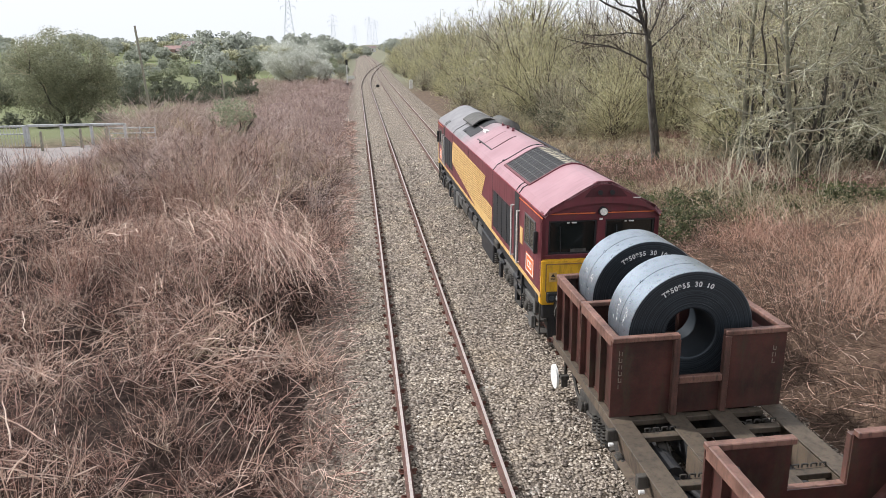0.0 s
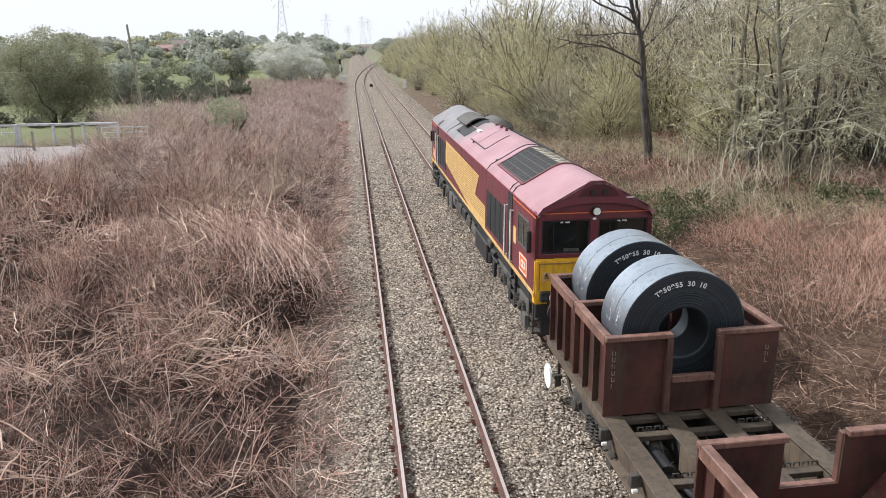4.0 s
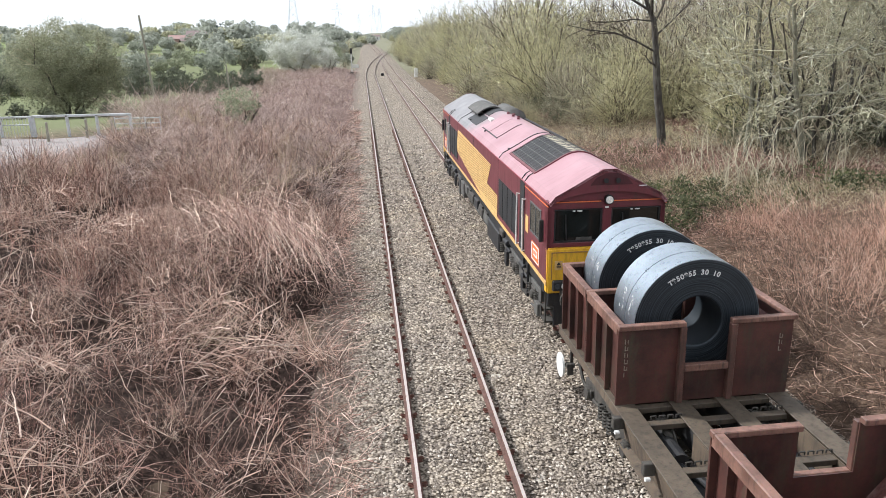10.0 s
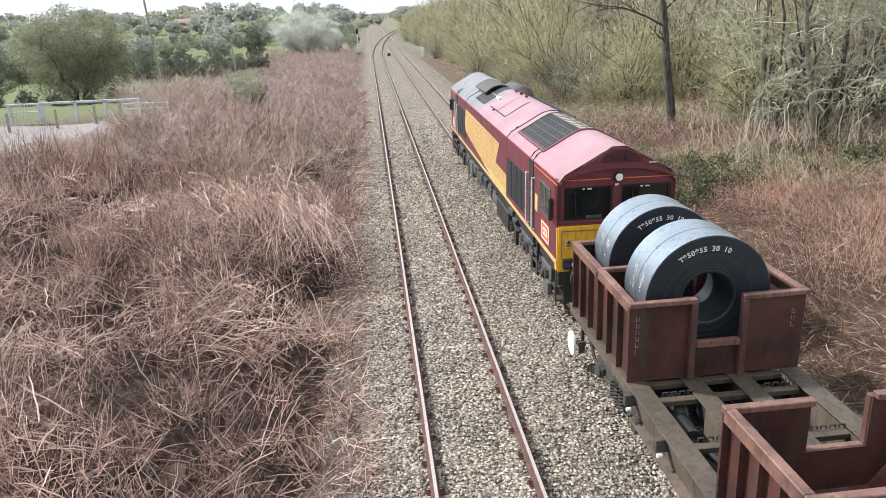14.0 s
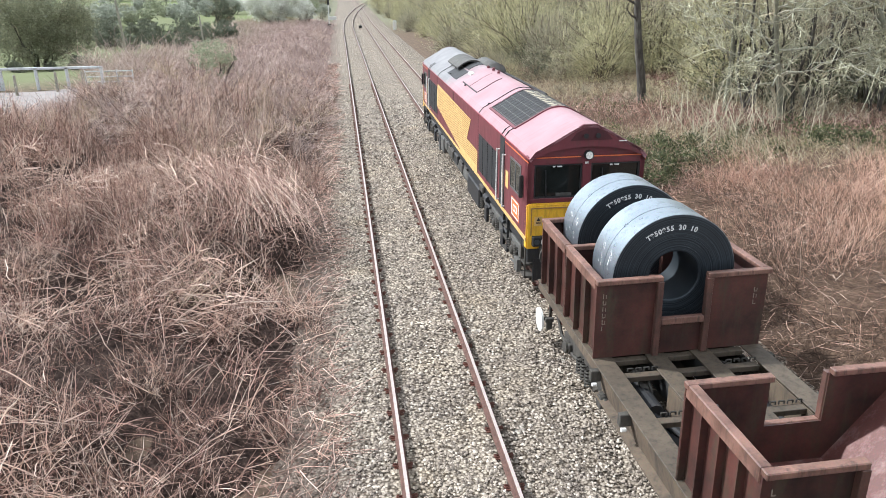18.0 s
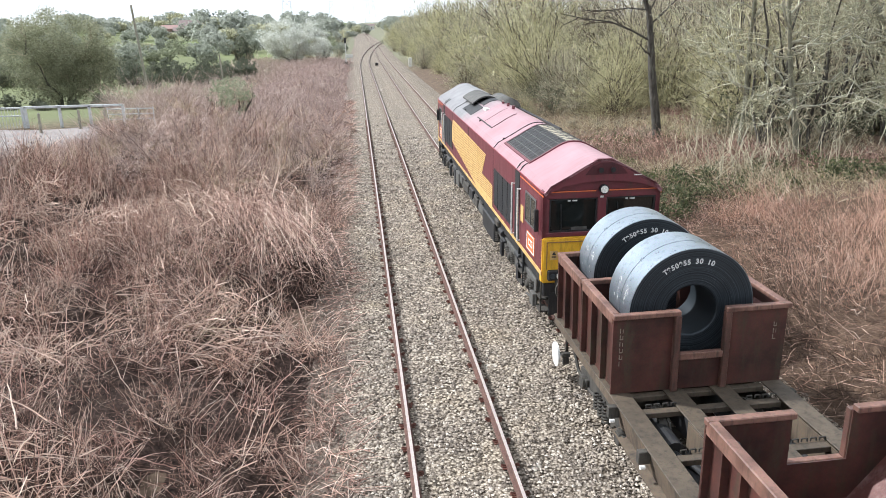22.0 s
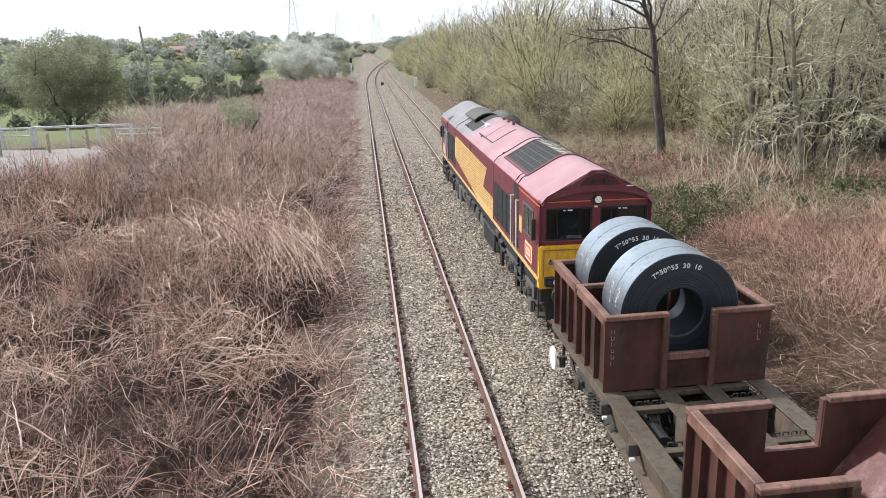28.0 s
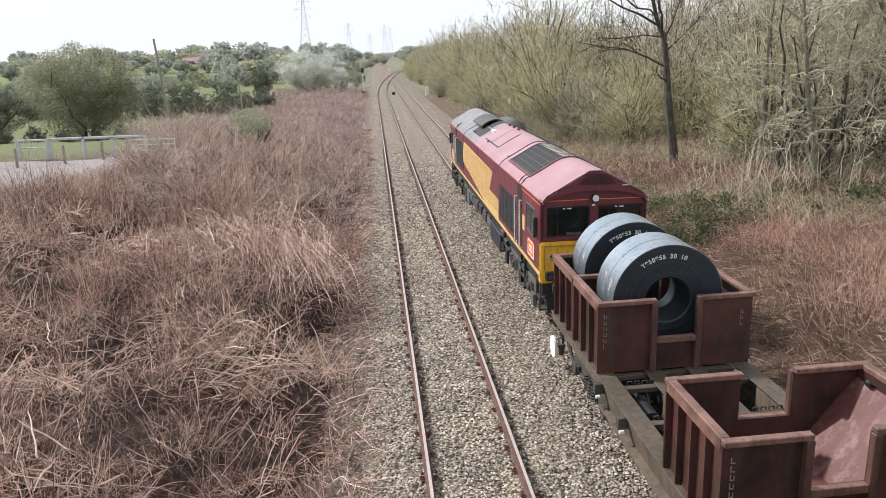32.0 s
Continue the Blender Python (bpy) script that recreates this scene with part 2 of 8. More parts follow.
# ---- mesh helpers ----
def link(name, bm, mat, parent=None, label="", smooth=False):
    me = bpy.data.meshes.new(name)
    bm.normal_update()
    bm.to_mesh(me)
    bm.free()
    for m in (mat if isinstance(mat, (list, tuple)) else [mat]):
        me.materials.append(m)
    if smooth:
        me.polygons.foreach_set("use_smooth", [True] * len(me.polygons))
    ob = new(name, me)
    if parent is not None:
        ob.parent = parent
    if label:
        tagged(ob, label)
    return ob


def part(name, bm, mat, parent, label="", smooth=False):
    return link(name, bm, mat, parent, label, smooth)


def box(bm, x0, x1, y0, y1, z0, z1, mi=0):
    r = bmesh.ops.create_cube(bm, size=1, matrix=Matrix.Translation(((x0 + x1) / 2, (y0 + y1) / 2, (z0 + z1) / 2)) @ Matrix.Diagonal((abs(x1 - x0), abs(y1 - y0), abs(z1 - z0), 1)))
    for f in {f for v in r["verts"] for f in v.link_faces}:
        f.material_index = mi
    return r["verts"]


def boxes(*args):
    bm = bmesh.new()
    for a in args:
        box(bm, *a)
    return bm


def bevelled(bm, w=0.01, seg=1):
    bmesh.ops.bevel(bm, geom=[e for e in bm.edges if e.is_manifold and e.calc_face_angle(0) > 0.5], offset=w, segments=seg, affect='EDGES', clamp_overlap=True)
    return bm


def prism(bm, pts, axis, a, b, mi=0):
    """Extrude a closed outline. axis 'y': pts are (x, z); 'x': pts are (y, z); 'z': pts are (x, y)."""
    def at(p, s):
        return {'y': (p[0], s, p[1]), 'x': (s, p[0], p[1]), 'z': (p[0], p[1], s)}[axis]
    lo = [bm.verts.new(at(p, a)) for p in pts]
    hi = [bm.verts.new(at(p, b)) for p in pts]
    fs = [bm.faces.new(lo), bm.faces.new(hi)]
    for i in range(len(pts)):
        j = (i + 1) % len(pts)
        fs.append(bm.faces.new((lo[i], lo[j], hi[j], hi[i])))
    for f in fs:
        f.material_index = mi
    bmesh.ops.recalc_face_normals(bm, faces=fs)
    return fs


def rod(bm, p0, p1, r0, r1=None, n=10, mi=0):
    r1 = r0 if r1 is None else r1
    p0, p1 = Vector(p0), Vector(p1)
    d = p1 - p0
    m = Matrix.Translation((p0 + p1) / 2) @ d.to_track_quat('Z', 'Y').to_matrix().to_4x4()
    r = bmesh.ops.create_cone(bm, cap_ends=True, segments=n, radius1=r0, radius2=r1, depth=d.length, matrix=m)
    for f in {f for v in r["verts"] for f in v.link_faces}:
        f.material_index = mi


def empty(name, label, category, m=None, group=""):
    e = new(name)
    e.empty_display_size = 0.2
    if m is not None:
        e.matrix_world = m
    return tagged(e, label, category, group)


def mesh_np(name, verts, quads, mats, parent=None, tris=None, smooth=False, mat_index=None):
    """A mesh straight from arrays."""
    me = bpy.data.meshes.new(name)
    verts = np.asarray(verts, dtype=np.float32)
    quads = np.zeros((0, 4), np.int32) if quads is None else np.asarray(quads, np.int32)
    tris = np.zeros((0, 3), np.int32) if tris is None else np.asarray(tris, np.int32)
    me.vertices.add(len(verts))
    me.vertices.foreach_set("co", verts.ravel())
    nl = quads.size + tris.size
    me.loops.add(nl)
    me.loops.foreach_set("vertex_index", np.concatenate([quads.ravel(), tris.ravel()]).astype(np.int32))
    npoly = len(quads) + len(tris)
    me.polygons.add(npoly)
    starts = np.concatenate([np.arange(len(quads)) * 4, quads.size + np.arange(len(tris)) * 3]).astype(np.int32)
    me.polygons.foreach_set("loop_start", starts)
    me.polygons.foreach_set("use_smooth", np.full(npoly, bool(smooth)))
    for m in (mats if isinstance(mats, (list, tuple)) else [mats]):
        me.materials.append(m)
    if mat_index is not None:
        me.polygons.foreach_set("material_index", mat_index.astype(np.int32))
    me.update(calc_edges=True)
    ob = new(name, me)
    if parent is not None:
        ob.parent = parent
    return ob


def tube_arrays(paths, radii, sides=3):
    """paths (N, K, 3), radii (N, K): closed-side tubes of K rings, as verts and quads."""
    paths, radii = np.asarray(paths, float), np.asarray(radii, float)
    N, K, _ = paths.shape
    t = np.gradient(paths, axis=1)
    t /= np.linalg.norm(t, axis=2, keepdims=True) + 1e-9
    ref = np.where(np.abs(t[..., 2:3]) > 0.9, np.array([1.0, 0, 0]), np.array([0, 0, 1.0]))
    u = np.cross(t, ref)
    u /= np.linalg.norm(u, axis=2, keepdims=True) + 1e-9
    w = np.cross(t, u)
    a = np.arange(sides) * 2 * np.pi / sides
    ring = paths[:, :, None] + radii[:, :, None, None] * (np.cos(a)[:, None] * u[:, :, None] + np.sin(a)[:, None] * w[:, :, None])
    idx = np.arange(N * K * sides).reshape(N, K, sides)
    nx = np.roll(idx, -1, axis=2)
    q = np.stack([idx[:, :-1], nx[:, :-1], nx[:, 1:], idx[:, 1:]], -1).reshape(-1, 4)
    return ring.reshape(-1, 3), q


# ---- ground ----
def smooth01(a, b, x):
    t = np.clip((x - a) / (b - a), 0, 1)
    return t * t * (3 - 2 * t)


def ground_z(x, y):
    x, y = np.asarray(x, float), np.asarray(y, float)
    z = np.full(np.broadcast(x, y).shape, -0.45)
    z = z + 0.55 * smooth01(-2.6, -6, x) + 0.9 * smooth01(6.4, 16, x) + 2.2 * smooth01(18, 60, x)
    z = z + 1.35 * smooth01(-7, -15, x) * smooth01(66, 44, y)
    z = z + 4.5 * smooth01(150, 380, y) * smooth01(-6, -60, x) + (2.0 * smooth01(240, 600, y) + 1.0 * smooth01(500, 1200, y)) * smooth01(9, 45, np.abs(x - 4))
    z = z + 0.12 * np.sin(x * 0.9 + 1) * np.sin(y * 0.7) * (smooth01(-3, -6, x) + smooth01(7, 10, x))
    return z


def ground():
    xs = np.concatenate([-np.geomspace(2500, 42, 22), np.arange(-40, 60.1, 0.8), np.geomspace(62, 2500, 22)])
    ys = np.concatenate([-np.geomspace(800, 16, 8), np.arange(-14, 130, 1.0), np.geomspace(132, 3800, 40)])
    X, Y = np.meshgrid(xs, ys)
    v = np.stack([X, Y, ground_z(X, Y)], -1).reshape(-1, 3)
    i = np.arange(len(xs) * len(ys)).reshape(len(ys), len(xs))
    q = np.stack([i[:-1, :-1], i[:-1, 1:], i[1:, 1:], i[1:, :-1]], -1).reshape(-1, 4)
    return tagged(mesh_np("ground", v, q, SOIL, smooth=True), "brown leaf litter and distant green fields", "ground", kind="structure")


ground()


# ---- tracks ----
def left_line(y):
    """Centre of the near track: straight, then swinging right over the crossing."""
    return 8.2 * np.clip((y - 115) / 150, 0, None) ** 1.6


def right_line(y):
    return 3.72 - 0.12 * smooth01(15, 45, y) + 1.2 * smooth01(110, 270, y) - 1.3 * smooth01(300, 700, y)


def ballast():
    ys = np.concatenate([np.arange(-14, 60, 0.5), np.arange(60, 260, 4), np.arange(260, 640, 15)])
    prof = [(-2.75, -0.42), (-2.2, -0.24), (-1.4, -0.19), (0, -0.185), (1.3, -0.19), (1.86, -0.24), (2.4, -0.19), (3.7, -0.185), (5.2, -0.19), (5.9, -0.28), (6.9, -0.46)]
    fine = np.concatenate([np.linspace(prof[i][0], prof[i + 1][0], 7)[:-1] for i in range(len(prof) - 1)] + [[prof[-1][0]]])
    zz = np.interp(fine, [p[0] for p in prof], [p[1] for p in prof])
    X, Y = np.meshgrid(fine, ys)
    rng = np.random.default_rng(3)
    Z = np.tile(zz, (len(ys), 1)) + rng.normal(0, 0.012, X.shape)
    X = X + (right_line(Y) - 3.65)
    v = np.stack([X, Y, Z], -1).reshape(-1, 3)
    i = np.arange(X.size).reshape(X.shape)
    q = np.stack([i[:-1, :-1], i[:-1, 1:], i[1:, 1:], i[1:, :-1]], -1).reshape(-1, 4)
    return tagged(mesh_np("ballast_bed", v, q, BALLAST, smooth=True), "grey-brown crushed stone ballast under the tracks", "ballast", kind="structure")


ballast()
RAIL = [(-0.025, 0.0), (0.025, 0.0), (0.036, -0.010), (0.035, -0.038), (0.010, -0.052), (0.008, -0.125), (0.062, -0.140), (0.068, -0.152), (-0.068, -0.152), (-0.062, -0.140), (-0.008, -0.125), (-0.010, -0.052), (-0.035, -0.038), (-0.036, -0.010)]


def rail(parent, line, off, ys):
    K, n = len(RAIL), len(ys)
    c = line(ys) + off
    pts = np.array(RAIL)
    v = np.stack([c[:, None] + pts[None, :, 0], np.repeat(ys[:, None], K, 1), np.repeat(pts[None, :, 1], n, 0)], -1).reshape(-1, 3)
    i = np.arange(n * K).reshape(n, K)
    nx = np.roll(i, -1, 1)
    q = np.stack([i[:-1], nx[:-1], nx[1:], i[1:]], -1).reshape(-1, 4)
    mi = np.tile(np.array([1] + [0] * (K - 1)), n - 1)
    ob = mesh_np("rail", v, q, [RAIL_SIDE, RAIL_TOP], parent, mat_index=mi)
    return tagged(ob, "worn steel rail with rusty sides")


def track(label, line, y0, y1, near):
    t = empty("railway_track", label, "railway track")
    ys = np.concatenate([np.arange(y0, 110, 2.0), np.arange(110, y1, 5.0)])
    for s in (-0.7525, 0.7525):
        rail(t, line, s, ys)
    sl = boxes((-1.26, 1.26, -0.125, 0.125, -0.38, -0.206))
    bmesh.ops.bevel(sl, geom=list(sl.edges), offset=0.015, segments=1, affect='EDGES')
    first = part("sleeper", sl, CONCRETE, t, "buried concrete sleeper")
    shoe = bmesh.new()
    box(shoe, -0.045, 0.045, -0.07, 0.07, -0.182, -0.155)
    for k in (-0.03, 0.03):
        rod(shoe, (-0.035, k, -0.150), (0.05, k, -0.128), 0.014, n=5)
        rod(shoe, (0.05, k, -0.128), (0.065, k * 0.3, -0.150), 0.014, n=5)
    clip = part("rail_clip", shoe, CLIP, t, "rust-brown rail clip")
    done = 0
    for k, y in enumerate(np.arange(3.2, 112 if near else 60, 0.70)):
        x = float(line(np.float64(y)))
        ob = first if k == 0 else first.copy()
        if k:
            scene.collection.objects.link(ob)
        ob.matrix_basis = pose(x, y, 0, 0, 0, (k * 37 % 7 - 3) * 0.15)
        if y < (52 if near else 24):
            for s in (-1, 1):
                for q in (-1, 1):
                    c = clip if done == 0 else clip.copy()
                    if done:
                        scene.collection.objects.link(c)
                    done += 1
                    c.matrix_basis = pose(x + s * 0.7525 - q * 0.092, y, 0.0, 0, 0, 0 if q < 0 else 180) @ Matrix.Diagonal((0.8, 0.8, 1, 1))
    return t


def ballast_stones():
    """Loose crushed stones where the bed lies nearest, each a rough eight-sided lump."""
    rng = np.random.default_rng(11)
    n = 66000
    y = 6.2 + 44 * rng.random(n) ** 1.9
    x = rng.uniform(-2.7, 6.6, n)
    keep = (np.abs(np.abs(x) - 0.7525) > 0.075) & (np.abs(np.abs(x - 3.7) - 0.7525) > 0.075)
    keep &= rng.random(n) < smooth01(50, 30, y)
    keep &= ~((np.abs(x - 3.7) < 0.9) & (rng.random(n) < 0.7))
    x, y = x[keep], y[keep]
    n = len(x)
    z = np.interp(x, [-2.75, -2.2, -1.4, 0, 1.3, 1.86, 2.4, 3.7, 5.2, 5.9, 6.9], [-0.42, -0.24, -0.19, -0.185, -0.19, -0.24, -0.19, -0.185, -0.19, -0.28, -0.46])
    size = rng.uniform(0.014, 0.034, n) * (1 + 0.022 * (y - 6))
    octa = np.array([(1, 0, 0), (0, 1, 0), (-1, 0, 0), (0, -1, 0), (0, 0, 1), (0, 0, -1)], float)
    v = octa[None] * rng.uniform(0.65, 1.25, (n, 6, 1)) * size[:, None, None] * np.array([1.15, 1.0, 0.75])
    a = rng.uniform(0, 2 * np.pi, n)
    c, s = np.cos(a)[:, None], np.sin(a)[:, None]
    v = np.stack([v[..., 0] * c - v[..., 1] * s, v[..., 0] * s + v[..., 1] * c, v[..., 2] + 0.35 * v[..., 0] * rng.uniform(-1, 1, (n, 1))], -1)
    v += np.stack([x, y, z + rng.uniform(0.0, 0.02, n)], -1)[:, None]
    f = np.array([(0, 1, 4), (1, 2, 4), (2, 3, 4), (3, 0, 4), (1, 0, 5), (2, 1, 5), (3, 2, 5), (0, 3, 5)])
    tris = (np.arange(n)[:, None, None] * 6 + f[None]).reshape(-1, 3)
    ob = mesh_np("ballast_stones", v.reshape(-1, 3), None, STONE, tris=tris)
    return tagged(ob, "loose grey and tan crushed stones between the rails", "ballast", kind="stuff")


ballast_stones()


track_left = track("empty railway track with rusty fastenings in deep ballast", left_line, -14, 288, True)
track_right = track("railway track under the freight train", right_line, -14, 620, False)


# ---- locomotive ----
LOCO_AT = pose(3.742, 14.37, 0, 0, 0, 0.1)
HULL = [(1.29, 2.98), (1.16, 3.14), (0.74, 3.37), (0.42, 3.555), (0.28, 3.625), (0.15, 3.67), (0, 3.685), (-0.15, 3.67), (-0.28, 3.625), (-0.42, 3.555), (-0.74, 3.37), (-1.16, 3.14), (-1.29, 2.98)]
LENGTH = 19.9
WHEELS = []


def roof_z(x):
    return float(np.interp(abs(x), [0, 0.15, 0.28, 0.42, 0.74, 1.16, 1.29], [3.685, 3.67, 3.625, 3.555, 3.37, 3.14, 2.98]))


def roof_material():
    m, n, l, b = material("faded_maroon_sheen_roof", 0.36, 0, 0.5)
    co = n.new("ShaderNodeTexCoord").outputs["Object"]
    big = noise_tex(n, l, 0.9, 6, 0.6, co)
    # pale pink stops: faded maroon plus the sky's sheen, painted in
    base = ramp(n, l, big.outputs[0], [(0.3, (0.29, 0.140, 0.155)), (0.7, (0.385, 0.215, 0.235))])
    sep = n.new("ShaderNodeSeparateXYZ")
    l.new(co, sep.inputs[0])
    wob = noise_tex(n, l, 1.1, 4, 0.6, co)
    add = n.new("ShaderNodeMath")
    add.operation = 'MULTIPLY_ADD'
    add.inputs[1].default_value = 5.0
    l.new(wob.outputs[0], add.inputs[0])
    l.new(sep.outputs[1], add.inputs[2])
    soot = n.new("ShaderNodeMapRange")
    soot.inputs[1].default_value, soot.inputs[2].default_value = 12.8, 15.2
    l.new(add.outputs[0], soot.inputs[0])
    sk = noise_tex(n, l, 2.2, 5, 0.65, co)
    grey = ramp(n, l, sk.outputs[0], [(0.3, (0.10, 0.095, 0.095)), (0.65, (0.23, 0.215, 0.215))])
    col = mixc(n, l, soot.outputs[0], base, grey)
    mp = n.new("ShaderNodeMapping")
    mp.inputs["Scale"].default_value = (0.5, 6, 0.5)
    l.new(co, mp.inputs[0])
    dirt = noise_tex(n, l, 1.6, 5, 0.7, mp.outputs[0])
    mask = ramp(n, l, dirt.outputs[0], [(0.52, (0, 0, 0)), (0.8, (0.6, 0.6, 0.6))])
    l.new(mixc(n, l, mask, col, (0.12, 0.085, 0.085)), b.inputs["Base Color"])
    f = noise_tex(n, l, 40, 3, 0.6, co)
    bump(n, l, b, f.outputs[0], 0.08, 0.004)
    return m


ROOF = roof_material()
GREY_BAR = flat("grey_bar_steel", (0.10, 0.097, 0.094), 0.6)


def tilt_panel(bm, x0, x1, y0, y1, lift, thick, mi=0):
    """A panel lying on the roof between two offsets from the ridge."""
    a = [(x0, roof_z(x0) + lift), (x1, roof_z(x1) + lift), (x1, roof_z(x1) + lift + thick), (x0, roof_z(x0) + lift + thick)]
    prism(bm, a, 'y', y0, y1, mi)


def wheelset(parent, y, r, gauge=0.7525):
    bm = bmesh.new()
    for s in (-1, 1):
        rod(bm, (s * (gauge - 0.06), 0, 0), (s * (gauge + 0.07), 0, 0), r, n=28)
        rod(bm, (s * (gauge - 0.085), 0, 0), (s * (gauge - 0.055), 0, 0), r + 0.03, n=28)
        rod(bm, (s * (gauge + 0.07), 0, 0), (s * (gauge + 0.12), 0, 0), 0.16, 0.12, n=12)
        for k in range(5):
            a = k * 2 * math.pi / 5
            rod(bm, (s * (gauge + 0.06), math.cos(a) * r * 0.55, math.sin(a) * r * 0.55), (s * (gauge + 0.085), math.cos(a) * r * 0.55, math.sin(a) * r * 0.55), 0.035, n=6)
    rod(bm, (-gauge, 0, 0), (gauge, 0, 0), 0.085, n=12)
    w = part("wheelset", bm, GRIME, parent)
    w.matrix_basis = pose(0, y, r)
    return w


def spring(bm, x, y, z0, z1, r=0.07, turns=5, w=0.018):
    pts = []
    for k in range(turns * 8 + 1):
        a = k * math.pi / 4
        pts.append((x + r * math.cos(a), y + r * math.sin(a), z0 + (z1 - z0) * k / (turns * 8)))
    v, q = tube_arrays(np.array(pts)[None], np.full((1, len(pts)), w), 5)
    vs = [bm.verts.new(p) for p in v]
    for a in q:
        bm.faces.new([vs[i] for i in a])


def loco_bogie(e, yc):
    b = part("bogie", bevelled(boxes((-0.95, 0.95, yc - 0.5, yc + 0.5, 0.62, 0.80), (-0.95, 0.95, yc - 2.5, yc - 2.3, 0.55, 0.75), (-0.95, 0.95, yc + 2.3, yc + 2.5, 0.55, 0.75))), GRIME, e, "grimy six-wheel bogie frame")
    for s in (-1, 1):
        bm = bmesh.new()
        prism(bm, [(yc - 2.7, 0.55), (yc - 2.5, 0.50), (yc - 1.7, 0.62), (yc - 0.6, 0.42), (yc + 0.6, 0.42), (yc + 1.7, 0.62), (yc + 2.5, 0.50), (yc + 2.7, 0.55), (yc + 2.7, 0.82), (yc - 2.7, 0.82)], 'x', s * 1.14, s * 1.25)
        part("side_frame", bevelled(bm, 0.015), GREY_TANK, b)
        for k in (-2.07, 0, 2.07):
            bm = bmesh.new()
            box(bm, s * 0.95, s * 1.29, yc + k - 0.17, yc + k + 0.17, 0.36, 0.70)
            rod(bm, (s * 1.28, yc + k, 0.53), (s * 1.35, yc + k, 0.53), 0.12, 0.10, n=12)
            part("axle_box", bevelled(bm, 0.02), GRIME, b)
            for q in (-0.32, 0.32):
                bm = bmesh.new()
                spring(bm, s * 1.26, yc + k + q, 0.42, 0.72)
                part("coil_spring", bm, GRIME, b)
        for k in (-1.05, 1.05):
            bm = bmesh.new()
            box(bm, s * 1.25, s * 1.33, yc + k - 0.14, yc + k + 0.14, 0.25, 0.66)
            rod(bm, (s * 1.28, yc + k - 0.45, 0.74), (s * 1.28, yc + k + 0.45, 0.84), 0.045, n=8)
            rod(bm, (s * 1.28, yc + k - 0.2, 0.90), (s * 1.28, yc + k + 0.2, 0.90), 0.09, n=12)
            part("brake_gear", bevelled(bm, 0.012), BLACK, b)
        bm = bmesh.new()
        rod(bm, (s * 1.27, yc - 2.4, 0.30), (s * 1.27, yc - 1.9, 0.22), 0.03, n=8)
        box(bm, s * 1.24, s * 1.34, yc - 2.75, yc - 2.45, 0.22, 0.52)
        part("sand_pipe", bevelled(bm, 0.01), GREY_TANK, b)
    for k in (-2.07, 0, 2.07):
        WHEELS.append((wheelset(e, yc + k, 0.53), 0.53, 0))


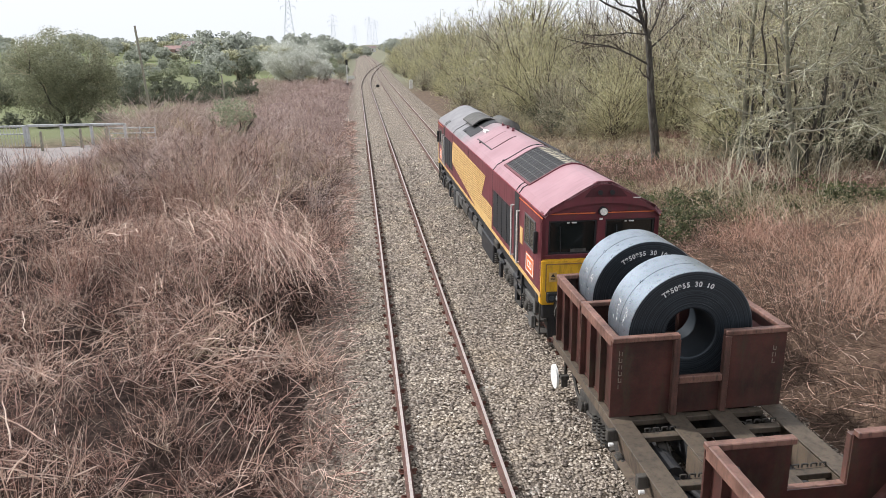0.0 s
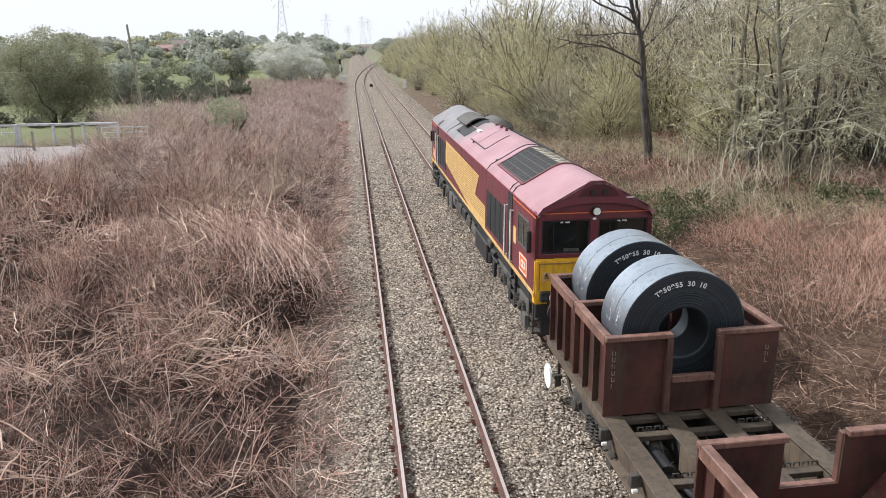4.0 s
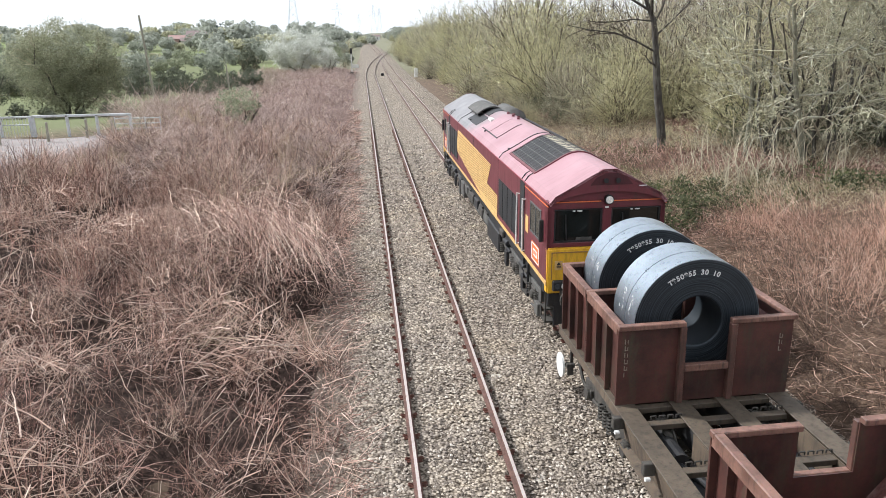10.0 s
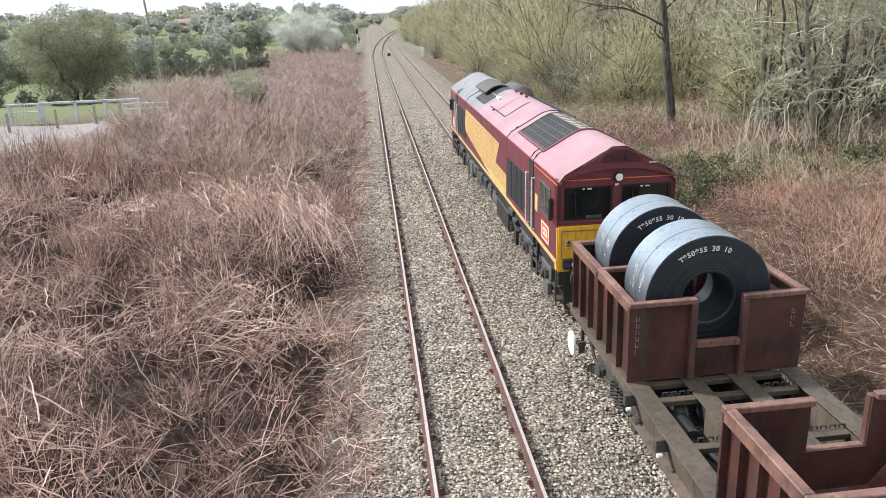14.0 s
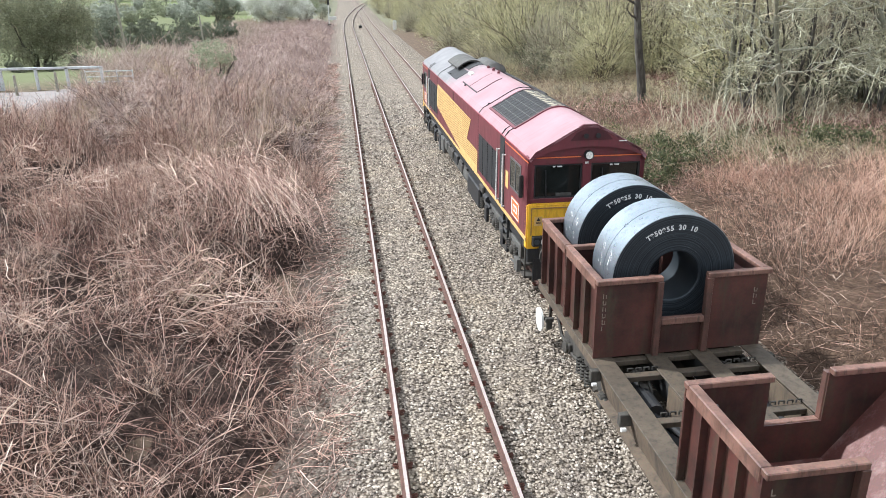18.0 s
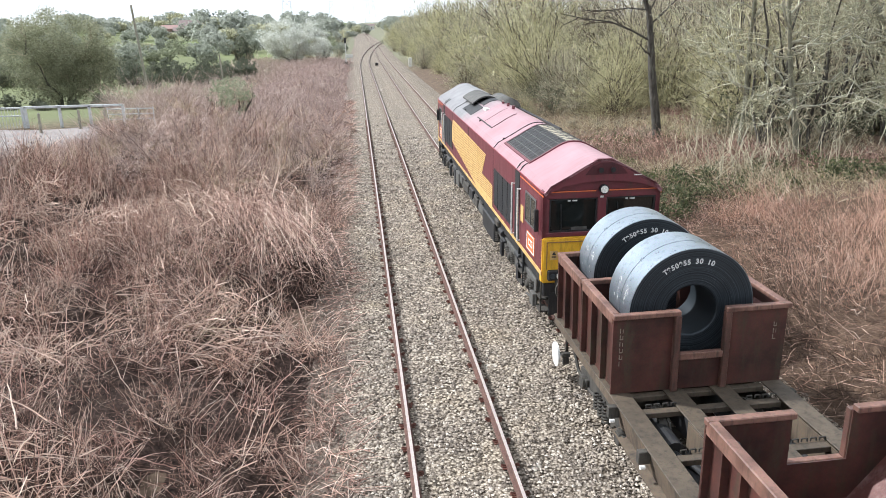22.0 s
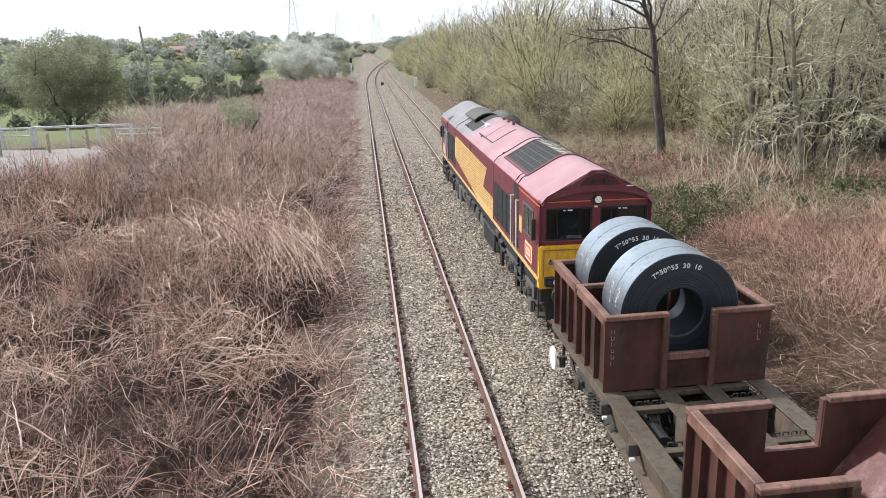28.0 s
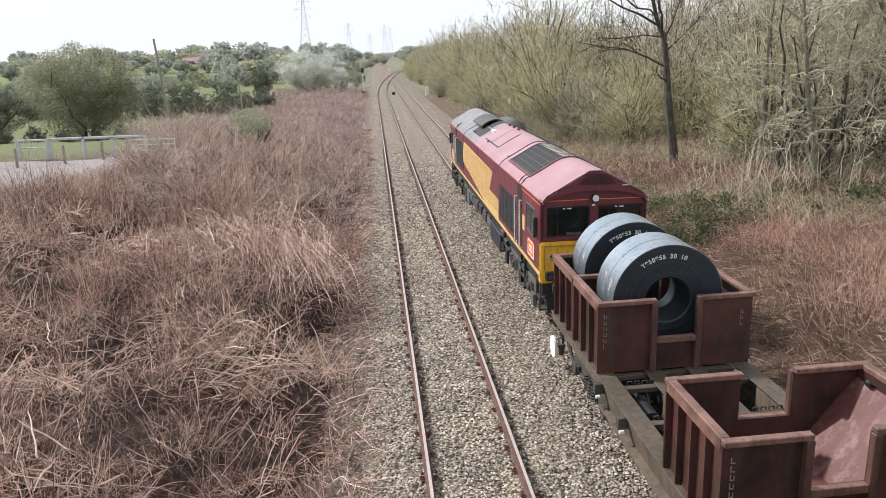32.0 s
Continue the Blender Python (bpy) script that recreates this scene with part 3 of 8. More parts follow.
def cab_end(e, flip):
    """One cab front; flip builds the far one, facing the other way."""
    def Y(v):
        return LENGTH - v if flip else v

    def bx(bm, x0, x1, y0, y1, z0, z1):
        box(bm, x0, x1, Y(y0), Y(y1), z0, z1)
    bm = bmesh.new()
    prism(bm, [(-1.29, 0.98), (1.29, 0.98), (1.29, 2.0), (-1.29, 2.0)], 'y', Y(0.03), Y(0.25))
    lower = part("cab_front", bevelled(bm, 0.03, 2), YELLOW, e, "yellow warning panel on the cab front")
    bm = bmesh.new()
    for s in (-1, 1):
        bx(bm, s * 0.10, s * 1.20, 0.012, 0.034, 1.90, 1.92)
        bx(bm, s * 1.18, s * 1.20, 0.012, 0.034, 1.30, 1.90)
        bx(bm, s * 0.10, s * 0.12, 0.012, 0.034, 1.30, 1.90)
    part("panel_seam", bm, GOLD_GAP, lower)
    for nm, x0, x1, z0, z1 in (("window_ledge", -1.29, 1.29, 2.0, 2.10), ("window_head", -1.29, 1.29, 2.84, 3.02), ("window_pillar", -1.29, -1.14, 2.10, 2.84), ("window_pillar", -0.085, 0.105, 2.10, 2.84), ("window_pillar", 1.20, 1.29, 2.10, 2.84)):
        bm = bmesh.new()
        bx(bm, x0, x1, 0.10, 0.30, z0, z1)
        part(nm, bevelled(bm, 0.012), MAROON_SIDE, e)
    for x0, x1 in ((-1.14, -0.085), (0.105, 1.20)):
        bm = bmesh.new()
        bx(bm, x0, x1, 0.17, 0.19, 2.10, 2.84)
        w = part("windscreen", bm, GLASS, e, "dark tinted windscreen pane")
        bm = bmesh.new()
        for a in ((x0, x1, 2.10, 2.135), (x0, x1, 2.805, 2.84), (x0, x0 + 0.035, 2.135, 2.805), (x1 - 0.035, x1, 2.135, 2.805)):
            bx(bm, a[0], a[1], 0.13, 0.20, a[2], a[3])
        part("rubber_seal", bm, BLACK, w)
        bm = bmesh.new()
        rod(bm, ((x0 + x1) / 2 - 0.25, Y(0.12), 2.12), (x0 + 0.25, Y(0.12), 2.72), 0.012, n=6)
        part("wiper", bm, BLACK, w)
        bm = bmesh.new()
        bx(bm, (x0 + x1) / 2 - 0.12, (x0 + x1) / 2 - 0.07, 0.125, 0.16, 2.775, 2.80)
        bx(bm, (x0 + x1) / 2 - 0.02, (x0 + x1) / 2 + 0.08, 0.125, 0.16, 2.775, 2.80)
        part("wiper_motor", bm, WHITE, w)
        if not flip:
            # desk clutter behind the glass
            bm = bmesh.new()
            bx(bm, x0 + 0.5, x0 + 0.85, 0.155, 0.168, 2.135, 2.20)
            part("desk_edge", bm, GREY_TANK, w)
    # head of the cab under the overhanging roof
    bm = bmesh.new()
    prism(bm, [(-1.26, 3.02), (1.26, 3.02), (1.12, 3.13), (0.72, 3.33), (0.15, 3.64), (-0.15, 3.64), (-0.72, 3.33), (-1.12, 3.13)], 'y', Y(0.10), Y(0.30))
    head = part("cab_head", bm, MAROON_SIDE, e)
    bm = bmesh.new()
    outer = [(-1.29, 2.97), (-1.15, 3.145), (-0.74, 3.36), (-0.15, 3.69), (0.15, 3.69), (0.74, 3.36), (1.15, 3.145), (1.29, 2.97)]
    inner = [(1.20, 2.99), (0.85, 3.13), (0.45, 3.20), (0, 3.225), (-0.45, 3.20), (-0.85, 3.13), (-1.20, 2.99)]
    prism(bm, outer + inner, 'y', Y(0.0), Y(0.06))
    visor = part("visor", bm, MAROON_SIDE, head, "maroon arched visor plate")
    # flat plate whose darker colour stands for the recess's shade
    bm = bmesh.new()
    prism(bm, [(-0.42, 3.36), (0.50, 3.36), (0.36, 3.52), (0.14, 3.615), (-0.10, 3.615), (-0.30, 3.52)], 'y', Y(-0.012), Y(0.02))
    recess = part("horn_recess", bm, MAROON_RECESS_SHADE, visor)
    for x in (-0.1, 0.16):
        bm = bmesh.new()
        rod(bm, (x, Y(-0.06), 3.46), (x, Y(0.02), 3.46), 0.055, 0.035, n=12)
        part("horn", bm, BLACK, visor)
    bm = bmesh.new()
    bx(bm, 0.64, 0.80, -0.014, 0.01, 3.315, 3.335)
    part("vent_slot", bm, WHITE, visor)
    for s in (-1, 1):
        bm = bmesh.new()
        bx(bm, s * 0.14, s * 1.27, 0.085, 0.11, 2.985, 3.005)
        part("gold_line", bm, ORANGE, head)
    bm = bmesh.new()
    rod(bm, (0.02, Y(0.02), 3.03), (0.02, Y(0.16), 3.03), 0.10, n=20)
    lamp = part("headlamp", bm, BLACK, e)
    bm = bmesh.new()
    rod(bm, (0.02, Y(0.0), 3.03), (0.02, Y(0.03), 3.03), 0.075, 0.085, n=20)
    part("lens", bm, LAMP_GLASS, lamp, "pale round headlamp lens")
    bm = bmesh.new()
    bx(bm, -0.04, 0.03, 0.08, 0.12, 2.84, 2.88)
    part("lamp_bracket", bm, WHITE, e)
    for s in (-1, 1):
        bm = bmesh.new()
        bx(bm, s * 0.78, s * 1.17, -0.06, 0.06, 1.06, 1.29)
        box_ = part("light_housing", bevelled(bm, 0.02), BLACK, e)
        for x, r, m in ((0.90, 0.085, LAMP_GLASS), (1.07, 0.06, STRAP)):
            bm = bmesh.new()
            rod(bm, (s * x, Y(-0.075), 1.17), (s * x, Y(-0.05), 1.17), r, n=16)
            part("light", bm, m, box_)
        bm = bmesh.new()
        bx(bm, s * 0.95, s * 1.12, 0.018, 0.034, 1.52, 1.72)
        plate = part("warning_plate", bm, GOLD, lower)
        bm = bmesh.new()
        cx = s * 1.035
        prism(bm, [(cx - 0.045, 1.63), (cx + 0.045, 1.63), (cx, 1.705)], 'y', Y(0.010), Y(0.019))
        part("triangle", bm, BLACK, plate)
        bm = bmesh.new()
        for k in range(2):
            bx(bm, cx - 0.05, cx + 0.05, 0.012, 0.019, 1.57 + k * 0.025, 1.582 + k * 0.025)
        part("lettering_bar", bm, BLACK, plate)
    # headstock, buffers, coupling, pipes
    bm = bmesh.new()
    bx(bm, -1.25, 1.25, 0.06, 0.30, 0.66, 0.98)
    hs = part("buffer_beam", bevelled(bm, 0.02), BLACK, e)
    for s in (-1, 1):
        bm = bmesh.new()
        rod(bm, (s * 0.87, Y(-0.45), 1.0), (s * 0.87, Y(0.0), 1.0), 0.10, 0.14, n=14)
        rod(bm, (s * 0.87, Y(-0.50), 1.0), (s * 0.87, Y(-0.44), 1.0), 0.25, n=20)
        part("buffer", bm, GRIME, e)
        for k in range(3):
            bm = bmesh.new()
            x = s * (0.28 + 0.12 * k)
            pts = [(x, 0.0, 0.95), (x, -0.12, 0.80), (x + 0.02 * s, -0.16, 0.55), (x, -0.06, 0.42)]
            for p, q in zip(pts, pts[1:]):
                rod(bm, (p[0], Y(p[1]), p[2]), (q[0], Y(q[1]), q[2]), 0.025, n=6)
            part("brake_hose", bm, BLACK, hs)
        bm = bmesh.new()
        bx(bm, s * 1.05, s * 1.28, 0.15, 0.55, 0.25, 0.29)
        bx(bm, s * 1.05, s * 1.28, 0.15, 0.55, 0.55, 0.58)
        bx(bm, s * 1.25, s * 1.28, 0.15, 0.19, 0.25, 1.15)
        bx(bm, s * 1.25, s * 1.28, 0.51, 0.55, 0.25, 1.15)
        part("footstep", bm, GRIME, e)
    bm = bmesh.new()
    bx(bm, -0.13, 0.13, -0.38, 0.05, 0.86, 1.06)
    bx(bm, -0.22, 0.22, -0.46, -0.34, 0.80, 1.10)
    part("coupler", bevelled(bm, 0.03), GRIME, e)
    bm = bmesh.new()
    prism(bm, [(Y(0.05), 0.22), (Y(0.12), 0.22), (Y(0.25), 0.75), (Y(0.05), 0.75)], 'x', -1.1, 1.1)
    part("snow_guard", bm, BLACK, e)


def locomotive():
    e = empty("locomotive", "maroon and gold diesel freight locomotive with sooty roof, drawing the wagon", "locomotive", LOCO_AT)
    # lower side walls and floor
    for s in (-1, 1):
        bm = bmesh.new()
        prism(bm, [(0.10, 1.15), (LENGTH - 0.10, 1.15), (LENGTH - 0.10, 2.99), (0.10, 2.99)], 'x', s * 1.29, s * 1.20)
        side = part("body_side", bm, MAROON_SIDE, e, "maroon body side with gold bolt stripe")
        bm = bmesh.new()
        box(bm, s * 1.288, s * 1.305, 0.05, LENGTH - 0.05, 1.16, 1.25)
        part("gold_sill", bm, GOLD, side)
        bm = bmesh.new()
        prism(bm, [(14.5, 2.70), (6.97, 2.60), (7.66, 1.89), (5.86, 1.87), (5.86, 1.26), (8.75, 1.26), (15.0, 1.82)], 'x', s * 1.285, s * 1.298)
        part("gold_bolt", bm, GOLD, side)
        # thin dark strips paint the shadow lines between the louvres
        for k in range(19):
            z = 1.45 + k * 0.062
            y1 = min(15.0, 14.6)
            y0 = 7.0 + max(0, (2.6 - z)) * 0.9 if z > 1.89 else 5.9
            y1 = 14.5 if z > 1.82 else 8.75 + (z - 1.26) / 0.56 * 6.2
            bm = bmesh.new()
            prism(bm, [(y0 + 0.03, z), (y1 - 0.05, z), (y1 - 0.05, z + 0.020), (y0 + 0.03, z + 0.020)], 'x', s * 1.294, s * 1.3005)
            part("louvre", bm, GOLD_GAP, side)
        for y0, y1, z0, z1 in ((3.05, 5.62, 1.40, 2.45), (14.75, 17.9, 1.45, 2.58)):
            bm = bmesh.new()
            box(bm, s * 1.285, s * 1.300, y0, y1, z0, z1)
            g = part("side_grille", bm, BLACK, side, "black air intake grille")
            nb = 22
            for k in range(nb):
                z = z0 + 0.03 + k * (z1 - z0 - 0.06) / nb
                bm = bmesh.new()
                box(bm, s * 1.298, s * 1.312, y0 + 0.03, y1 - 0.03, z, z + 0.02)
                part("slat", bm, BLACK, g)
            for q in (0.25, 0.5, 0.75):
                bm = bmesh.new()
                yy = y0 + (y1 - y0) * q
                box(bm, s * 1.30, s * 1.318, yy - 0.02, yy + 0.02, z0, z1)
                part("mullion", bm, BLACK, g)
        # body joints
        for y in (5.78, 14.6, 10.4):
            bm = bmesh.new()
            box(bm, s * 1.286, s * 1.294, y - 0.015, y + 0.015, 1.25, 2.99)
            part("panel_joint", bm, BLACK, side)
        for mirror in (0, 1):
            def Y(v):
                return LENGTH - v if mirror else v
            bm = bmesh.new()
            box(bm, s * 1.26, s * 1.302, Y(2.30), Y(2.78), 1.15, 2.985)
            d = part("cab_door", bm, BLACK, side, "black recessed cab doorway")
            for yy in (2.22, 2.88):
                bm = bmesh.new()
                rod(bm, (s * 1.36, Y(yy), 1.30), (s * 1.36, Y(yy), 2.62), 0.020, n=8)
                for z in (1.32, 2.60):
                    rod(bm, (s * 1.29, Y(yy), z), (s * 1.36, Y(yy), z), 0.016, n=6)
                part("handrail", bm, WHITE, d, "white cab door handrail")
            bm = bmesh.new()
            for q in (2.40, 2.72):
                prism(bm, [(s * 1.304, 2.97), (s * 1.20, 3.13), (s * 1.02, 3.235), (s * 1.02, 3.20), (s * 1.20, 3.06), (s * 1.26, 2.97)], 'y', Y(q - 0.02), Y(q + 0.02))
            part("door_head", bm, BLACK, d)
            bm = bmesh.new()
            box(bm, s * 1.285, s * 1.298, Y(0.68), Y(1.62), 2.02, 2.66)
            w = part("cab_window", bm, GLASS, side, "dark cab side window")
            bm = bmesh.new()
            for a in ((0.64, 1.66, 2.66, 2.70), (0.64, 1.66, 1.98, 2.02), (0.64, 0.68, 2.02, 2.66), (1.62, 1.66, 2.02, 2.66), (1.12, 1.16, 2.02, 2.66)):
                box(bm, s * 1.285, s * 1.306, Y(a[0]), Y(a[1]), a[2], a[3])
            part("window_frame", bm, GREY_BAR, w)
            bm = bmesh.new()
            box(bm, s * 1.30, s * 1.39, Y(0.40), Y(0.46), 2.05, 2.55)
            part("mirror", bevelled(bm, 0.012), BLACK, side)
            bm = bmesh.new()
            box(bm, s * 1.286, s * 1.297, Y(0.72), Y(1.48), 1.36, 1.80)
            lg = part("logo_panel", bm, ORANGE, side, "orange square emblem panel")
            bm = bmesh.new()
            for a in ((0.74, 1.46, 1.755, 1.78), (0.74, 1.46, 1.38, 1.405), (0.74, 0.78, 1.38, 1.78), (1.42, 1.46, 1.38, 1.78), (0.90, 1.30, 1.50, 1.53), (0.90, 1.30, 1.63, 1.66), (0.90, 0.95, 1.50, 1.66), (1.08, 1.12, 1.50, 1.66), (1.26, 1.30, 1.50, 1.66)):
                box(bm, s * 1.295, s * 1.3015, Y(a[0]), Y(a[1]), a[2], a[3])
            part("emblem", bm, WHITE, lg)
            bm = bmesh.new()
            box(bm, s * 1.286, s * 1.2985, Y(1.86), Y(2.14), 1.85, 2.25)
            part("data_panel", bm, GOLD, side)
            bm = bmesh.new()
            box(bm, s * 1.286, s * 1.297, Y(0.06), Y(2.28), 2.90, 2.92)
            part("gold_line", bm, ORANGE, side)
            bm = bmesh.new()
            for yy in (1.72, 2.18):
                box(bm, s * 1.28, s * 1.33, Y(yy - 0.02), Y(yy + 0.02), 0.30, 1.14)
            st = part("door_step", bm, BLACK, e, "black steps below the cab door")
            for z in (0.32, 0.60, 0.88):
                bm = bmesh.new()
                box(bm, s * 1.16, s * 1.35, Y(1.74), Y(2.16), z, z + 0.03)
                tr = part("tread", bm, GRIME, st)
        bm = bmesh.new()
        box(bm, s * 1.0, s * 1.27, 0.3, LENGTH - 0.3, 0.92, 1.16)
        part("sole_bar", bm, BLACK, e)
    bm = bmesh.new()
    box(bm, -1.2, 1.2, 0.3, LENGTH - 0.3, 1.0, 1.16)
    part("floor_plate", bm, BLACK, e)
    # roof shell, thin, with joints and hatches
    bm = bmesh.new()
    inner = [(x * 0.97, z - 0.05) for x, z in reversed(HULL)]
    prism(bm, HULL + inner, 'y', 0.0, LENGTH)
    roof = part("roof", bm, ROOF, e, "faded maroon roof with sky sheen in its colour, soot-grey towards the exhaust")
    for y in (5.78, 14.6):
        bm = bmesh.new()
        for x0, x1 in ((-1.29, -1.16), (-1.16, -0.74), (-0.74, -0.42), (-0.42, -0.28), (-0.28, -0.15), (-0.15, 0), (0, 0.15), (0.15, 0.28), (0.28, 0.42), (0.42, 0.74), (0.74, 1.16), (1.16, 1.29)):
            tilt_panel(bm, x0, x1, y - 0.03, y + 0.03, -0.002, 0.018)
        part("roof_joint", bm, BLACK, roof)
    bm = bmesh.new()
    for s in (-1, 1):
        box(bm, s * 1.272, s * 1.298, 0.02, LENGTH - 0.02, 2.975, 3.0)
    part("gutter", bm, MAROON, roof)
    # radiator opening with its mesh of bars; a black panel paints the shaded inside
    bm = bmesh.new()
    for x0, x1 in ((-1.02, -0.74), (-0.74, -0.42), (-0.42, -0.28), (-0.28, -0.15), (-0.15, 0), (0, 0.15), (0.15, 0.28), (0.28, 0.42), (0.42, 0.74), (0.74, 1.02)):
        tilt_panel(bm, x0, x1, 2.35, 5.25, 0.001, 0.006)
    rg = part("radiator_grille", bm, BLACK, roof, "radiator grille in the roof, its dark inside a black panel")
    # sunlit part of the inner wall, put on as a flat beige strip
    bm = bmesh.new()
    for x0, x1 in ((-0.15, 0), (0, 0.15), (0.15, 0.28), (0.28, 0.42)):
        tilt_panel(bm, x0, x1, 2.40, 5.20, 0.007, 0.004)
    part("inner_panel", bm, BEIGE, rg)
    for k in range(12):
        y = 2.38 + k * 2.84 / 11
        bm = bmesh.new()
        for x0, x1 in ((-1.02, -0.74), (-0.74, -0.42), (-0.42, -0.28), (-0.28, -0.15), (-0.15, 0), (0, 0.15), (0.15, 0.28), (0.28, 0.42), (0.42, 0.74), (0.74, 1.02)):
            tilt_panel(bm, x0, x1, y - 0.008, y + 0.008, 0.02, 0.012)
        part("grille_bar", bm, GREY_BAR, rg)
    for k in range(13):
        x = -1.0 + k * 2.0 / 12
        bm = bmesh.new()
        tilt_panel(bm, x - 0.006, x + 0.006, 2.35, 5.25, 0.033, 0.008)
        part("grille_rod", bm, GREY_BAR, rg)
    bm = bmesh.new()
    for x0, x1 in ((-1.04, -0.74), (-0.74, -0.42), (-0.42, -0.28), (-0.28, -0.15), (-0.15, 0), (0, 0.15), (0.15, 0.28), (0.28, 0.42), (0.42, 0.74), (0.74, 1.04)):
        tilt_panel(bm, x0, x1, 2.29, 2.36, 0.0, 0.03)
        tilt_panel(bm, x0, x1, 5.24, 5.31, 0.0, 0.03)
    for s in (-1, 1):
        tilt_panel(bm, s * 1.02, s * 1.07, 2.29, 5.31, 0.0, 0.03)
    part("grille_frame", bm, MAROON_SIDE, rg)
    # hatch
    for x0, x1, y0, y1 in ((-0.92, -0.08, 7.95, 9.3), (-0.92, -0.08, 9.36, 10.6)):
        bm = bmesh.new()
        tilt_panel(bm, x0, -0.74, y0, y1, 0.0, 0.018)
        for a, b in ((-0.74, -0.42), (-0.42, -0.28), (-0.28, -0.15)):
            tilt_panel(bm, a, b, y0, y1, 0.0, 0.018)
        h = part("roof_hatch", bm, ROOF, roof)
        bm = bmesh.new()
        for a, b in ((x0, -0.74), (-0.74, -0.42), (-0.42, -0.28), (-0.28, -0.15)):
            tilt_panel(bm, a, b, y0 - 0.03, y0, 0.0, 0.012)
        tilt_panel(bm, x0 - 0.03, x0, y0 - 0.03, y1, 0.0, 0.012)
        part("hatch_seal", bm, BLACK, h)
    for k in range(6):
        bm = bmesh.new()
        y = 9.2 + k * 0.42
        rod(bm, (0.02 + 0.1 * (k % 2), y, 3.68), (0.02 + 0.1 * (k % 2), y, 3.74), 0.05, n=8)
        part("roof_bolt", bm, MAROON_SIDE, roof)
    # exhaust and silencer openings: black panels paint the shade inside them
    for x0, x1, y0, y1 in ((-1.02, -0.56, 11.6, 13.7), (-0.50, 0.10, 11.9, 14.3), (0.16, 0.5, 18.0, 18.9)):
        bm = bmesh.new()
        xs = [x0] + [c for c in (-0.74, -0.42, -0.28, -0.15, 0, 0.15, 0.28, 0.42) if x0 < c < x1] + [x1]
        for p, q in zip(xs, xs[1:]):
            tilt_panel(bm, p, q, y0, y1, 0.001, 0.012)
        part("exhaust_opening", bm, BLACK, roof, "sooty exhaust opening as a black panel, inner shade in its colour")
    bm = bmesh.new()
    rod(bm, (0.34, 11.0, 3.46), (0.34, 13.4, 3.46), 0.36, n=20)
    part("silencer", bevelled(bm, 0.04, 2), GREY_TANK, roof, "grey soot-stained silencer barrel", True)
    bm = bmesh.new()
    rim = [(-0.78 + 0.9 * k / 9, 3.38 + 0.40 * math.sin(math.pi * (0.12 + 0.6 * k / 9))) for k in range(10)]
    prism(bm, rim + [(x, z - 0.05) for x, z in reversed(rim)], 'y', 12.7, 15.2)
    part("silencer_hood", bm, GREY_TANK, roof, "curved sooty hood beside the exhaust")
    bm = bmesh.new()
    box(bm, -0.62, -0.40, 10.75, 11.3, 3.42, 3.52)
    part("exhaust_flap", bm, WHITE, roof)
    for s in (1,):
        bm = bmesh.new()
        rod(bm, (0.62, 5.6, 3.50), (0.62, 12.0, 3.50), 0.035, n=8)
        for y in np.arange(5.8, 12, 0.8):
            rod(bm, (0.62, y, 3.40), (0.62, y, 3.50), 0.025, n=6)
        part("roof_pipe", bm, BLACK, roof)
    for y in (4.9, 8.9, 12.2):
        bm = bmesh.new()
        rod(bm, (-0.98, y + 0.9, 3.2), (-0.98, y + 0.9, 3.28), 0.035, n=8)
        part("lifting_eye", bm, BLACK, roof)
    cab_end(e, False)
    cab_end(e, True)
    # fuel tank and boxes between the bogies
    bm = bmesh.new()
    prism(bm, [(-1.29, 0.90), (-1.33, 0.62), (-1.12, 0.24), (1.12, 0.24), (1.33, 0.62), (1.29, 0.90)], 'y', 7.2, 12.4)
    tank = part("fuel_tank", bevelled(bm, 0.04, 2), GREY_TANK, e, "grimy grey fuel tank")
    for s in (-1, 1):
        for y0, y1, z0, z1, m in ((5.25, 7.15, 0.34, 0.92, BLACK), (12.5, 13.3, 0.35, 0.90, GREY_TANK), (8.2, 8.9, 0.60, 0.90, GRIME), (10.2, 11.3, 0.62, 0.92, GRIME), (9.2, 9.9, 0.66, 0.98, BLACK), (11.6, 12.2, 0.66, 0.96, GREY_TANK), (4.7, 5.2, 0.92, 1.12, GRIME), (13.4, 13.8, 0.45, 0.9, BLACK)):
            bm = bmesh.new()
            box(bm, s * 0.95, s * 1.36, y0, y1, z0, z1)
            part("equipment_box", bevelled(bm, 0.03), m, e)
        for k in range(6):
            bm = bmesh.new()
            rod(bm, (s * 1.31, 7.4 + k * 0.9, 0.95), (s * 1.31, 7.9 + k * 0.9, 0.95), 0.035, n=6)
            part("pipe", bm, GRIME, tank)
    loco_bogie(e, 3.35)
    loco_bogie(e, 16.45)
    return e


LOCO = locomotive()


# ---- wagon ----
WAGON_AT = pose(3.695, 9.528, 0, 0, -0.8, 0.1)
HALF, TOP, FLOOR = 1.375, 2.235, 0.98


def scrawl(parent, x, z0, z1, y, n, seed):
    """Illegible chalked figures as short bars up the plate."""
    rng = random.Random(seed)
    for k in range(n):
        bm = bmesh.new()
        z = z0 + (z1 - z0) * k / n
        h = (z1 - z0) / n * 0.7
        box(bm, x - 0.028, x - 0.018, y - 0.004, y + 0.004, z, z + h)
        if rng.random() < 0.75:
            box(bm, x - 0.024, x + 0.022, y - 0.004, y + 0.004, z, z + 0.012)
        if rng.random() < 0.6:
            box(bm, x + 0.014, x + 0.023, y - 0.004, y + 0.004, z, z + h * 0.8)
        part("marking_bar", bm, CHALK, parent)


